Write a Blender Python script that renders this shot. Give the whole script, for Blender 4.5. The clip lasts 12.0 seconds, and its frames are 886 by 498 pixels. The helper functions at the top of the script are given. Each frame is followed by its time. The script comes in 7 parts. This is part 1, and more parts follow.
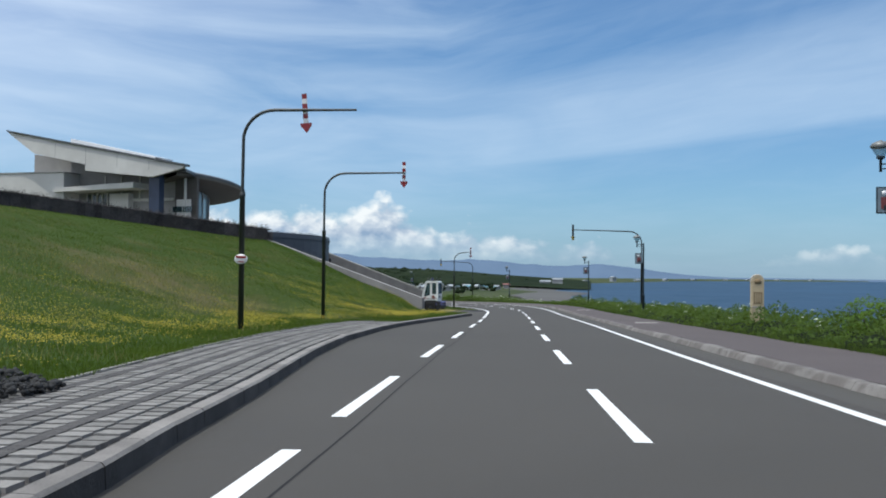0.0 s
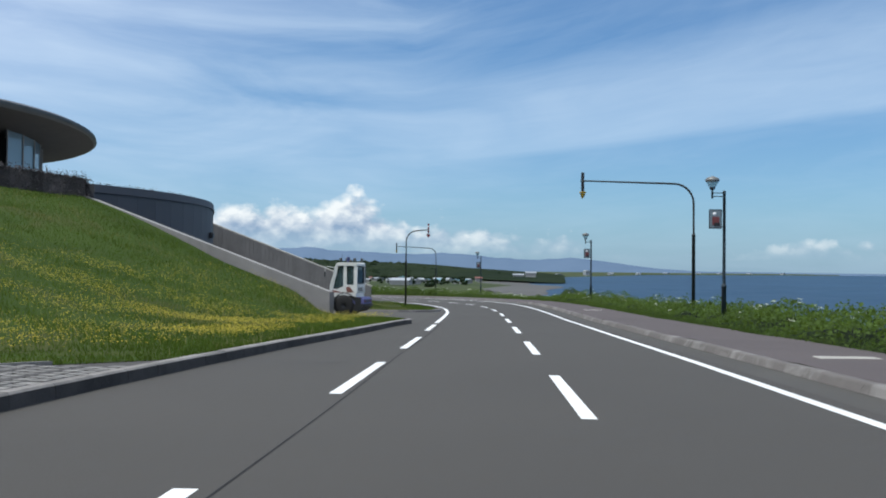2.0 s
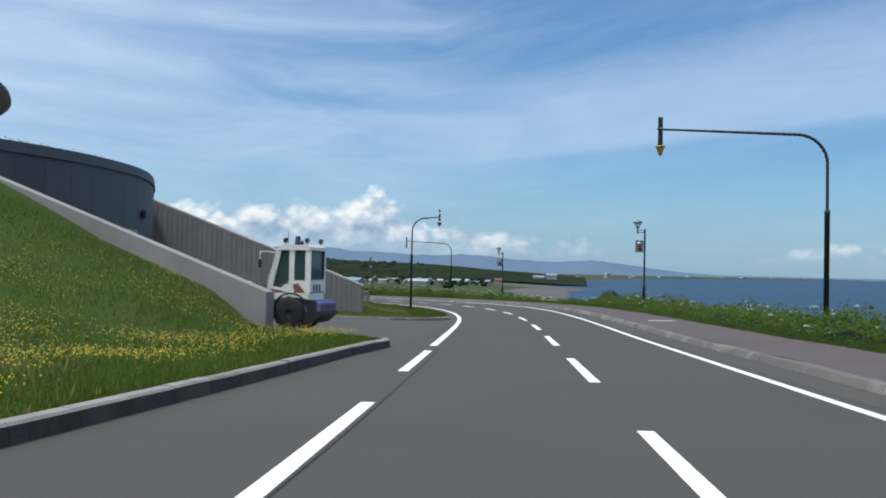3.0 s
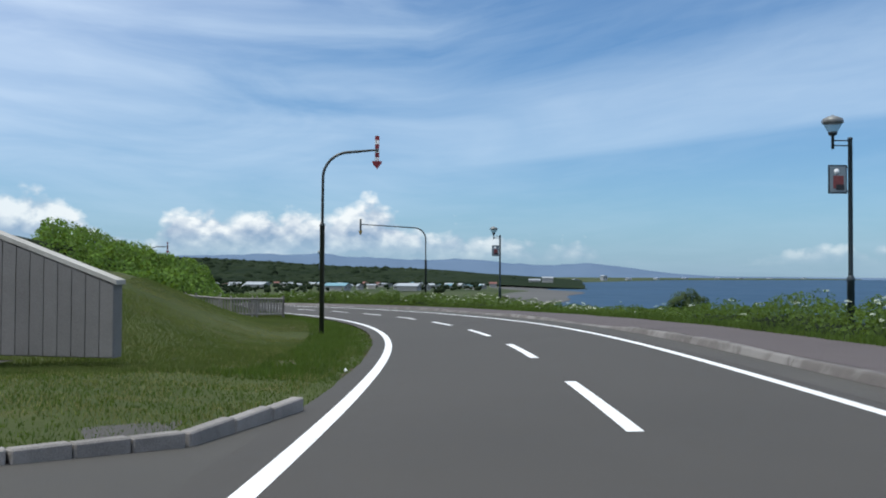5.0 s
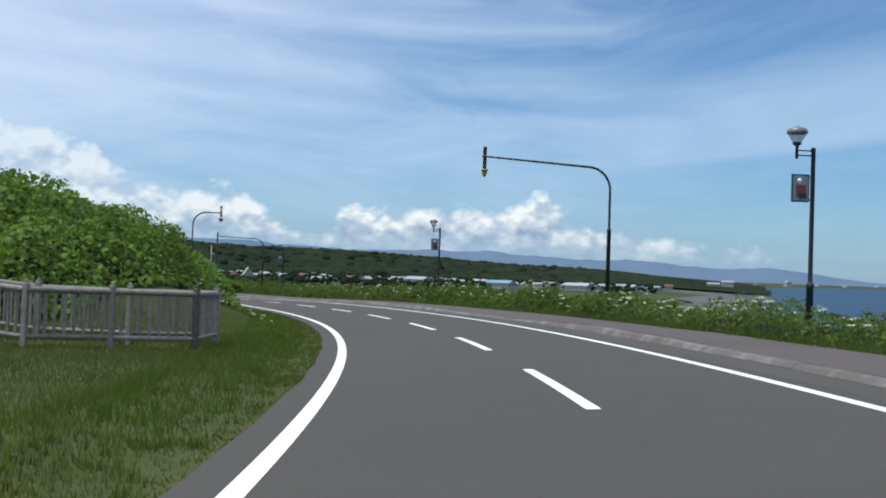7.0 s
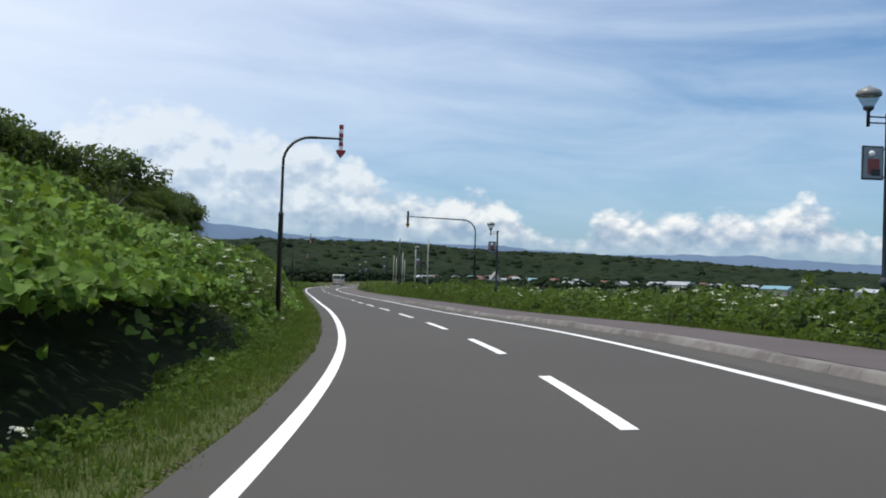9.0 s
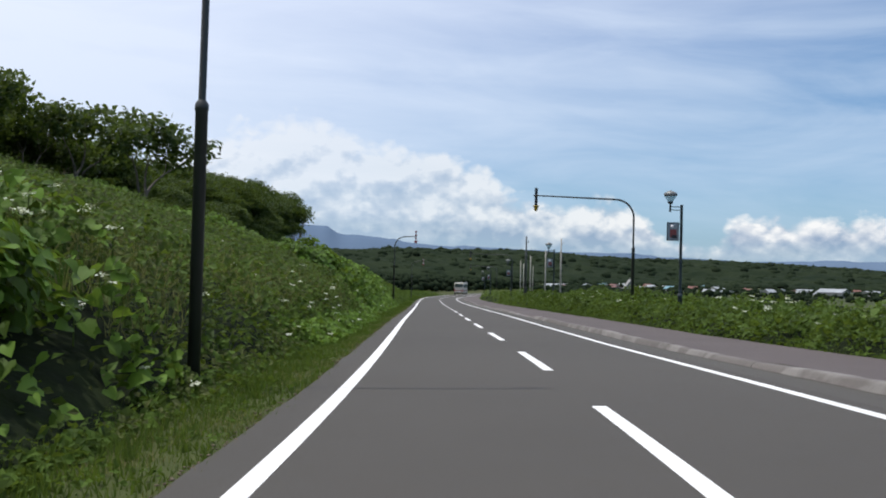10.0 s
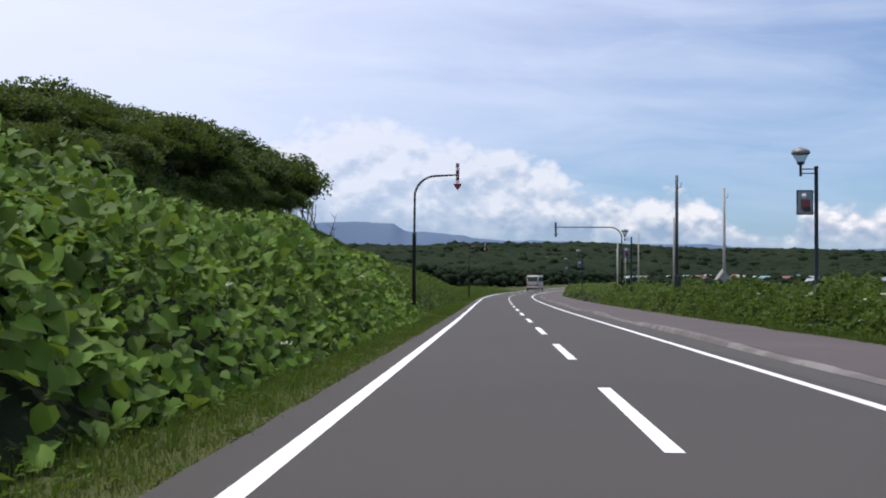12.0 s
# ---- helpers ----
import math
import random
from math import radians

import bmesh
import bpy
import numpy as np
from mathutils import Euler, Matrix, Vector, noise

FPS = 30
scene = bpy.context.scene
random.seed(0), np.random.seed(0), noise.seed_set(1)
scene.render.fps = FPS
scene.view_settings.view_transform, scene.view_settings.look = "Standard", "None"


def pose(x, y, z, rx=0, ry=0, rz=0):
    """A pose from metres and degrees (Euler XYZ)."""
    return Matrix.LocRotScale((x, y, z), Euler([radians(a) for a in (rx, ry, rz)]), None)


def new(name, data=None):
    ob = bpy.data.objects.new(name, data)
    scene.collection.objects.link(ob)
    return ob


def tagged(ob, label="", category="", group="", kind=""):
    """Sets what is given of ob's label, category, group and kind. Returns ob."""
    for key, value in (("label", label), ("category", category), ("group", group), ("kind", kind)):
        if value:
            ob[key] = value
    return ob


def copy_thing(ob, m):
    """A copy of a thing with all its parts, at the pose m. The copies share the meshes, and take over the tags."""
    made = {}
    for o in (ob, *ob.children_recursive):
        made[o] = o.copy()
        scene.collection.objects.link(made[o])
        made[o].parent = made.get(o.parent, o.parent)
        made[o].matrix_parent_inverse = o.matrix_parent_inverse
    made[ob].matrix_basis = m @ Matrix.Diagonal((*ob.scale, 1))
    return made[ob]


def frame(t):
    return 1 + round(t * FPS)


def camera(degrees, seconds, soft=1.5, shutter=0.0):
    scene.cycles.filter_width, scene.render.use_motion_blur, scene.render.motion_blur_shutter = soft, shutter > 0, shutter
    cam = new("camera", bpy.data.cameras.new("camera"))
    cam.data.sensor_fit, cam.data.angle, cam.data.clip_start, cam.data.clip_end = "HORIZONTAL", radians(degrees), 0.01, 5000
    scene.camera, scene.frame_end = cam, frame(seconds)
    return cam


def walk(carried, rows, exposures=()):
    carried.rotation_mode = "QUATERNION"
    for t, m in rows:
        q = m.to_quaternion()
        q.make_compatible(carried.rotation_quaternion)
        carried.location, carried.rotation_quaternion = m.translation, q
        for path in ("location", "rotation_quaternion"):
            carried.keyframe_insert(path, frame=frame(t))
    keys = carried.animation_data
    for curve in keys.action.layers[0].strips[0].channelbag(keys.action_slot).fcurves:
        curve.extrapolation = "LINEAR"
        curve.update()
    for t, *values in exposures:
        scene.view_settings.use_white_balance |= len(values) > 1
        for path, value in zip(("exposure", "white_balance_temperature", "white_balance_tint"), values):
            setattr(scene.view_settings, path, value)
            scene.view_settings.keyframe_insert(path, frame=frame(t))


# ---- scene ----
cam = camera(48.255, 12.0, soft=1.9)
walk(cam, [
    (0, pose(0.000, 0.000, -0.000, 91.423, -0.509, 0.000)),
    (0.5, pose(0.388, 7.058, -0.179, 91.218, -0.463, -0.456)),
    (1, pose(0.867, 14.410, -0.360, 91.136, -0.550, -1.253)),
    (1.5, pose(1.418, 21.846, -0.541, 91.101, -0.369, -1.957)),
    (2, pose(2.085, 29.379, -0.725, 91.086, -0.544, -1.591)),
    (2.5, pose(2.490, 36.920, -0.910, 91.351, -1.172, -0.695)),
    (3, pose(2.907, 44.774, -1.097, 91.152, -1.103, -0.456)),
    (3.5, pose(3.341, 52.847, -1.286, 90.930, -0.522, -0.738)),
    (3.7, pose(3.526, 56.128, -1.362, 91.048, -0.971, -1.063)),
    (5.3, pose(5.339, 83.926, -1.984, 91.449, -0.182, -0.706)),
    (5.5, pose(5.507, 87.535, -2.063, 91.349, -0.751, -0.056)),
    (6, pose(5.640, 96.782, -2.263, 91.253, -1.735, 2.120)),
    (6.5, pose(5.260, 106.166, -2.465, 91.040, -2.128, 5.452)),
    (7, pose(4.372, 115.519, -2.670, 91.190, -1.951, 8.978)),
    (7.2, pose(3.851, 119.299, -2.753, 91.137, -2.189, 10.369)),
    (8.8, pose(-3.971, 149.278, -3.432, 91.085, -1.593, 21.826)),
    (9, pose(-5.404, 153.106, -3.518, 91.055, -1.852, 23.600)),
    (9.5, pose(-9.780, 162.944, -3.738, 91.070, -1.886, 27.637)),
    (10, pose(-14.816, 172.719, -3.961, 91.360, -1.469, 31.033)),
    (10.5, pose(-20.323, 182.491, -4.187, 91.587, -0.940, 32.999)),
    (11, pose(-26.232, 192.157, -4.416, 91.359, -0.699, 34.373)),
    (11.5, pose(-32.278, 201.832, -4.649, 91.313, -0.629, 34.615)),
    (12, pose(-38.447, 211.736, -4.886, 91.095, -0.239, 34.986)),
], [(0, 0.0, 6300, 5), (7.2, 0.0, 6300, 5), (9, 0.0, 6560, 7), (10, 0.0, 6580, 9), (11, 0.0, 6500, 12), (12, 0.0, 6450, 15)])

# ---- world and light ----
SUN_DIR = Vector((-2.2, -0.95, 5.9)).normalized()
sun_data = bpy.data.lights.new("sun", "SUN")
sun_data.energy, sun_data.angle, sun_data.color = 3.1, radians(0.55), (1.0, 0.96, 0.90)
sun = new("sun", sun_data)
sun.rotation_mode = "QUATERNION"
sun.rotation_quaternion = (-SUN_DIR).to_track_quat("-Z", "Y")


class Nodes:
    """Short hand for building a node tree."""

    def __init__(self, tree):
        self.t = tree
        tree.nodes.clear()

    def add(self, kind, inputs=None):
        n = self.t.nodes.new(kind)
        for i, x in (inputs or {}).items():
            if isinstance(x, bpy.types.NodeSocket):
                self.t.links.new(x, n.inputs[i])
            else:
                n.inputs[i].default_value = x
        return n

    def math(self, op, a, b=0.0, clamp=False):
        n = self.t.nodes.new("ShaderNodeMath")
        n.operation, n.use_clamp = op, clamp
        for i, x in ((0, a), (1, b)):
            if isinstance(x, bpy.types.NodeSocket):
                self.t.links.new(x, n.inputs[i])
            else:
                n.inputs[i].default_value = x
        return n.outputs[0]

    def mix(self, f, a, b, blend="MIX"):
        n = self.t.nodes.new("ShaderNodeMix")
        n.data_type, n.blend_type = "RGBA", blend
        for i, x in ((0, f), (6, a), (7, b)):
            if isinstance(x, bpy.types.NodeSocket):
                self.t.links.new(x, n.inputs[i])
            else:
                n.inputs[i].default_value = x
        return n.outputs[2]

    def ramp(self, f, stops, ease="LINEAR"):
        n = self.add("ShaderNodeValToRGB", inputs={0: f})
        r = n.color_ramp
        r.interpolation = ease
        while len(r.elements) < len(stops):
            r.elements.new(0.5)
        for e, (p, c) in zip(r.elements, stops):
            e.position = p
            e.color = (c, c, c, 1) if isinstance(c, (int, float)) else (*c, 1)
        return n.outputs[0]

    def noise(self, vec, scale, detail=4.0, rough=0.55, distort=0.0):
        n = self.add("ShaderNodeTexNoise", inputs={"Vector": vec, "Scale": scale, "Detail": detail, "Roughness": rough, "Distortion": distort})
        return n.outputs[0]


world = bpy.data.worlds.new("sky")
scene.world = world
world.use_nodes = True
N = Nodes(world.node_tree)
gen = N.add("ShaderNodeTexCoord").outputs["Generated"]
sep = N.add("ShaderNodeSeparateXYZ", inputs={0: gen})
dx, dy, dz = sep.outputs
sky = N.add("ShaderNodeTexSky")
sky.sky_type, sky.sun_disc = "NISHITA", False
sky.sun_elevation, sky.sun_rotation = math.asin(SUN_DIR.z), math.atan2(SUN_DIR.x, SUN_DIR.y)
sky.altitude, sky.air_density, sky.dust_density, sky.ozone_density = 20.0, 1.0, 0.35, 4.5
elev = N.math("MULTIPLY", N.math("ARCSINE", dz), 180 / math.pi)
azim = N.math("MULTIPLY", N.math("ARCTAN2", N.math("MULTIPLY", dx, -1.0), dy), 180 / math.pi)
# high thin cloud: long streaks that fan out towards the sea
def curve(x, lo, hi, stops, scale=1.0):
    """A smooth curve through (x, value) stops between lo and hi."""
    f = N.math("MULTIPLY", N.math("SUBTRACT", x, lo), 1.0 / (hi - lo), True)
    return N.math("MULTIPLY", N.ramp(f, [((a - lo) / (hi - lo), b / scale) for a, b in stops]), scale)


def xyz(x, y, z=0.0):
    return N.add("ShaderNodeCombineXYZ", inputs={0: x, 1: y, 2: z}).outputs[0]


right = N.math("MAXIMUM", N.math("MULTIPLY", azim, -1.0), 0.0)
land_tilt = N.math("MULTIPLY", N.math("MAXIMUM", azim, 0.0), 0.045)
fan = N.math("SUBTRACT", N.math("SUBTRACT", N.math("SUBTRACT", elev, 5.95), land_tilt), N.math("MULTIPLY", right, 0.108))
fan = N.math("ADD", N.math("DIVIDE", fan, N.math("ADD", 1.0, N.math("MULTIPLY", right, 0.018))), 5.95)
wisp = N.noise(xyz(N.math("MULTIPLY", azim, 0.07), N.math("MULTIPLY", fan, 0.30), 2.3), 1.0, 6.0, 0.54, 0.9)
fine_wisp = N.noise(xyz(N.math("MULTIPLY", azim, 0.16), N.math("MULTIPLY_ADD", fan, 1.35), 7.1), 1.0, 5.0, 0.6, 0.9)
side = N.math("MULTIPLY", N.math("SUBTRACT", 3.0, azim), 0.10, True)
cover_sea = curve(fan, 0.0, 20.0, [(0.0, 0.0), (4.6, 0.02), (5.7, 0.07), (6.1, 0.50), (7.2, 0.56), (8.6, 0.55), (9.7, 0.34), (10.6, 0.06), (12.0, 0.02), (14.0, 0.05), (20.0, 0.22)])
cover_land = curve(N.math("SUBTRACT", elev, land_tilt), 0.0, 20.0, [(0.0, 0.10), (4.0, 0.36), (5.6, 0.48), (8.4, 0.50), (9.2, 0.34), (10.3, 0.50), (11.6, 0.28), (12.4, 0.16), (13.4, 0.30), (15.0, 0.10), (20.0, 0.25)])
cover = N.math("ADD", N.math("MULTIPLY", cover_sea, side), N.math("MULTIPLY", cover_land, N.math("SUBTRACT", 1.0, side)))
cover = N.math("ADD", cover, N.math("MULTIPLY", N.math("SUBTRACT", azim, 15.0), 0.018, True))
rough_sky = N.math("ADD", 0.50, N.math("MULTIPLY", N.math("SUBTRACT", 1.0, side), 1.0))
cirrus = N.math("ADD", N.math("ADD", cover, 0.04), N.math("MULTIPLY", N.math("SUBTRACT", wisp, 0.5), rough_sky))
cirrus = N.math("ADD", cirrus, N.math("MULTIPLY", N.math("SUBTRACT", fine_wisp, 0.5), 0.30))
cirrus = N.math("MULTIPLY", cirrus, 0.85, True)
# heaped cloud along the horizon: its top follows the bearing
tops = curve(azim, -60.0, 60.0, [(-60, 1.0), (-23.5, 1.15), (-21.1, 1.75), (-20, 1.0), (-14, 0.8), (-10, 1.7), (-7, 1.9), (-3.1, 2.7), (-1.8, 3.1), (-0.3, 2.6), (1.5, 3.3), (3.4, 4.5), (6, 3.7), (8, 4.1), (10.5, 3.6),
                                 (13, 3.9), (14.5, 3.3), (15.8, 2.0), (18.3, 2.0), (19.8, 3.7), (21.5, 4.7), (27.5, 4.7), (28.6, 6.6), (34, 7.4), (37, 8.1), (39.7, 8.8), (43, 8.0), (46, 6.5), (50, 4.6), (60, 3.6)], 10.0)


def cells(q, scale, smooth):
    v = N.add("ShaderNodeTexVoronoi")
    v.feature = "SMOOTH_F1"
    N.t.links.new(q, v.inputs["Vector"])
    v.inputs["Scale"].default_value = scale
    v.inputs["Smoothness"].default_value = smooth
    return v.outputs["Distance"]


def billow(dx, dz):
    """Round heads heaped on one another."""
    q = xyz(N.math("MULTIPLY", N.math("ADD", azim, dx), 0.72), N.math("ADD", elev, dz), 4.7)
    warp = N.add("ShaderNodeTexNoise", inputs={"Vector": q, "Scale": 1.6, "Detail": 3.0}).outputs["Color"]
    shift = N.add("ShaderNodeVectorMath", {0: warp, 1: (0.55, 0.55, 0.55)})
    shift.operation = "MULTIPLY"
    moved = N.add("ShaderNodeVectorMath", {0: q, 1: shift.outputs[0]}).outputs[0]
    big = N.noise(q, 0.35, 1.0, 0.5, 0.0)
    a = N.math("MULTIPLY", N.math("SUBTRACT", 0.45, cells(moved, 0.62, 0.25)), 2.1)
    b = N.math("MULTIPLY", N.math("SUBTRACT", 0.42, cells(moved, 1.7, 0.25)), 1.05)
    c = N.math("MULTIPLY", N.math("SUBTRACT", N.noise(q, 3.2, 4.0, 0.6), 0.5), 0.9)
    return N.math("ADD", N.math("ADD", a, b), N.math("ADD", c, N.math("MULTIPLY", N.math("SUBTRACT", big, 0.5), 0.9)))


puff = billow(0.0, 0.0)
dens = N.math("ADD", N.math("MULTIPLY", puff, 0.85), N.math("SUBTRACT", tops, elev))
dens = N.math("MULTIPLY", N.math("ADD", dens, 0.12), 1.15, True)
base = N.math("MULTIPLY", N.math("SUBTRACT", elev, 0.5), 0.55, True)
thin = N.math("SUBTRACT", 1.0, N.math("MULTIPLY", N.math("SUBTRACT", azim, 16.0), 0.05, True))
thin = N.math("MULTIPLY_ADD", thin, 0.5)
thin.node.inputs[2].default_value = 0.5
cumulus = N.math("MULTIPLY", N.math("MULTIPLY", dens, base, True), thin)
lit = N.math("MULTIPLY", N.math("SUBTRACT", puff, billow(0.3, 0.7)), 0.40)
lit = N.math("ADD", lit, N.math("MULTIPLY", N.math("SUBTRACT", elev, N.math("MULTIPLY", tops, 0.35)), 0.19))
heap = N.ramp(N.math("ADD", lit, 0.22), [(0.0, (2.9, 3.9, 5.5)), (0.40, (5.2, 5.9, 7.0)), (0.8, (8.9, 9.0, 9.2))])
haze = N.ramp(N.math("MULTIPLY", elev, 0.05), [(0.0, 0.50), (0.25, 0.20), (1.0, 0.0)], "EASE")
toward = N.add("ShaderNodeVectorMath", {0: gen, 1: tuple(SUN_DIR)})
toward.operation = "DOT_PRODUCT"
glare = N.math("MULTIPLY", N.math("SUBTRACT", toward.outputs[1], 0.09), 2.3, True)
blue = N.mix(1.0, sky.outputs[0], (0.74, 0.92, 1.08, 1), "MULTIPLY")
col = N.mix(haze, blue, (2.1, 3.7, 6.1, 1))
col = N.mix(N.math("MULTIPLY", cirrus, 0.85), col, (5.9, 7.1, 8.8, 1))
col = N.mix(N.math("MULTIPLY", glare, 0.95), col, (8.5, 9.05, 10.9, 1))
col = N.mix(cumulus, col, heap)
bg = N.add("ShaderNodeBackground", inputs={0: col, 1: 0.106})
N.t.links.new(bg.outputs[0], N.add("ShaderNodeOutputWorld").inputs[0])


# ---- materials ----
def surface(name, dark, light, size=1.0, rough=0.85, fine=None, bump=0.0, bump_size=None, metal=0.0, stains=0.25, stain_size=None,
            per_piece=0.0, island=0.0, coat=0.0, spec=0.5, see=0.0, coords="Object", patch=None, worn=None):
    """A surface whose colour wanders between two tones at two scales, with fine relief. size: metres of the grain."""
    m = bpy.data.materials.new(name)
    m.use_nodes = True
    n = Nodes(m.node_tree)
    vec = n.add("ShaderNodeTexCoord").outputs[coords]
    grain = n.noise(vec, 1.0 / size, 5.0, 0.62)
    wide = n.noise(vec, 1.0 / (stain_size or size * 14), 3.0, 0.55, 0.6)
    f = n.math("ADD", n.math("MULTIPLY", grain, 1.0 - stains), n.math("MULTIPLY", wide, stains))
    f = n.ramp(f, [(0.33, 0.0), (0.67, 1.0)])
    c = n.mix(f, (*dark, 1), (*light, 1))
    if patch:
        tone, patch_size, cut = patch
        spots_f = n.noise(vec, 1.0 / patch_size, 5.0, 0.62, 0.8)
        c = n.mix(n.ramp(spots_f, [(cut, 0.0), (cut + 0.12, 0.8)]), c, (*tone, 1))
    if worn:
        dry = n.add("ShaderNodeAttribute")
        dry.attribute_name = "dry"
        c = n.mix(n.math("MULTIPLY", dry.outputs["Fac"], n.math("ADD", 0.35, grain), True), c, (*worn, 1))
    if fine:
        speck = n.noise(vec, 1.0 / fine, 2.0, 0.5)
        c = n.mix(n.ramp(speck, [(0.35, 0.0), (0.75, 0.35)]), c, (*[min(1, 1.5 * x) for x in light], 1))
    if per_piece or island:
        rnd = n.add("ShaderNodeNewGeometry").outputs["Random Per Island"] if island else n.add("ShaderNodeObjectInfo").outputs["Random"]
        k = island or per_piece
        v = n.math("MULTIPLY_ADD", rnd, 2 * k)
        v.node.inputs[2].default_value = 1 - k
        c = n.add("ShaderNodeHueSaturation", inputs={2: v, 4: c, 0: 0.5, 1: 1.0, 3: 1.0}).outputs[0]
    b = n.add("ShaderNodeBsdfPrincipled", inputs={"Base Color": c, "Metallic": metal, "Coat Weight": coat, "Specular IOR Level": spec})
    rr = n.math("MULTIPLY_ADD", grain, 0.2)
    rr.node.inputs[2].default_value = max(0.0, rough - 0.1)
    n.t.links.new(rr, b.inputs["Roughness"])
    if bump:
        hgt = n.noise(vec, 1.0 / (bump_size or size * 0.5), 4.0, 0.6)
        bp = n.add("ShaderNodeBump", inputs={"Strength": bump, "Distance": 0.02, "Height": hgt})
        n.t.links.new(bp.outputs[0], b.inputs["Normal"])
    out = b.outputs[0]
    if see:
        tr = n.add("ShaderNodeBsdfTranslucent", inputs={0: n.mix(0.5, c, (0.30, 0.42, 0.05, 1))})
        out = n.add("ShaderNodeMixShader", inputs={0: see, 1: out, 2: tr.outputs[0]}).outputs[0]
    n.t.links.new(out, n.add("ShaderNodeOutputMaterial").inputs[0])
    return m


def glass(name, tint, rough=0.04, alpha=0.55):
    m = bpy.data.materials.new(name)
    m.use_nodes = True
    n = Nodes(m.node_tree)
    b = n.add("ShaderNodeBsdfPrincipled", inputs={"Base Color": (*tint, 1), "Roughness": rough, "Metallic": 0.0, "Specular IOR Level": 0.9, "IOR": 1.5})
    tr = n.add("ShaderNodeBsdfTransparent", inputs={0: (0.62, 0.72, 0.74, 1)})
    mixed = n.add("ShaderNodeMixShader", inputs={0: alpha, 1: b.outputs[0], 2: tr.outputs[0]})
    n.t.links.new(mixed.outputs[0], n.add("ShaderNodeOutputMaterial").inputs[0])
    return m


ASPHALT = surface("asphalt", (0.0388, 0.0347, 0.0297), (0.0522, 0.0467, 0.0400), 0.35, 0.88, fine=0.012, bump=0.35, bump_size=0.015, stains=0.55, stain_size=6.0)
ASPHALT_OLD = surface("old asphalt", (0.0438, 0.0402, 0.0350), (0.0615, 0.0567, 0.0490), 0.30, 0.9, fine=0.014, bump=0.4, bump_size=0.02, stains=0.5, stain_size=4.0)
FOOTWAY = surface("reddish footway asphalt", (0.0560, 0.0440, 0.0430), (0.0830, 0.0670, 0.0640), 0.3, 0.9, fine=0.012, bump=0.3, bump_size=0.02, stains=0.5, stain_size=3.0)
PAINT = surface("road paint", (0.62, 0.62, 0.60), (0.86, 0.86, 0.84), 0.10, 0.6, bump=0.3, bump_size=0.02, stains=0.35, stain_size=0.8)
SEAL = surface("crack sealant", (0.018, 0.018, 0.019), (0.035, 0.035, 0.036), 0.2, 0.9, bump=0.2, spec=0.1)
CONCRETE = surface("weathered concrete", (0.24, 0.225, 0.20), (0.42, 0.40, 0.36), 0.25, 0.9, fine=0.01, bump=0.4, bump_size=0.03, stains=0.55, stain_size=1.2, per_piece=0.14)
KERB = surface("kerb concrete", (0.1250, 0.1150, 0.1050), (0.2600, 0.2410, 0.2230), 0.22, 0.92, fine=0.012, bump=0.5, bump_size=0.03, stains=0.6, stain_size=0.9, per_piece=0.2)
# Tyre grime and the shade on the road side are both put into this colour.
KERB_FACE = surface("grimed and shaded kerb face", (0.0170, 0.0155, 0.0150), (0.0660, 0.0605, 0.0575), 0.20, 0.92, bump=0.5, bump_size=0.03, stains=0.6, stain_size=0.8, per_piece=0.25)
KERB_PALE = surface("worn kerb concrete", (0.088, 0.078, 0.072), (0.132, 0.119, 0.110), 0.25, 0.92, fine=0.012, bump=0.5, bump_size=0.03, stains=0.4, stain_size=1.6, per_piece=0.08, patch=((0.215, 0.205, 0.192), 1.3, 0.475))
WALL_RIB = surface("ribbed wall concrete", (0.135, 0.127, 0.121), (0.195, 0.186, 0.178), 0.5, 0.9, fine=0.02, bump=0.3, bump_size=0.05, stains=0.6, stain_size=2.0, per_piece=0.08)
WALLC = surface("wing wall concrete", (0.1847, 0.1744, 0.1676), (0.2599, 0.2497, 0.2394), 0.5, 0.9, fine=0.02, bump=0.3, bump_size=0.05, stains=0.6, stain_size=2.0, per_piece=0.08)
SLATE = surface("blue grey cladding", (0.0480, 0.0500, 0.0610), (0.0700, 0.0715, 0.0820), 0.8, 0.6, bump=0.15, stains=0.5, stain_size=5.0, per_piece=0.06)
PAVER = surface("light paver", (0.1400, 0.1320, 0.1210), (0.2500, 0.2390, 0.2220), 0.08, 0.9, bump=0.4, bump_size=0.01, stains=0.35, stain_size=0.6, per_piece=0.24)
PAVER_LIGHT = surface("joined light pavers", (0.1400, 0.1320, 0.1210), (0.2500, 0.2390, 0.2220), 0.08, 0.9, bump=0.4, bump_size=0.01, stains=0.35, stain_size=0.6, island=0.24)
PAVER_DARK = surface("dark paver", (0.0480, 0.0440, 0.0420), (0.0860, 0.0790, 0.0750), 0.08, 0.9, bump=0.4, bump_size=0.01, stains=0.4, stain_size=0.6, island=0.15)
BEDDING = surface("paving bed", (0.0400, 0.0360, 0.0330), (0.0700, 0.0640, 0.0590), 0.1, 0.95, bump=0.4)
GRASS_SOIL = surface("grassy soil", (0.0330, 0.0450, 0.0140), (0.0680, 0.0800, 0.0290), 0.45, 0.95, fine=0.03, bump=0.9, bump_size=0.08, stains=0.55, stain_size=5.0, spec=0.1, patch=((0.075, 0.066, 0.024), 1.8, 0.56))
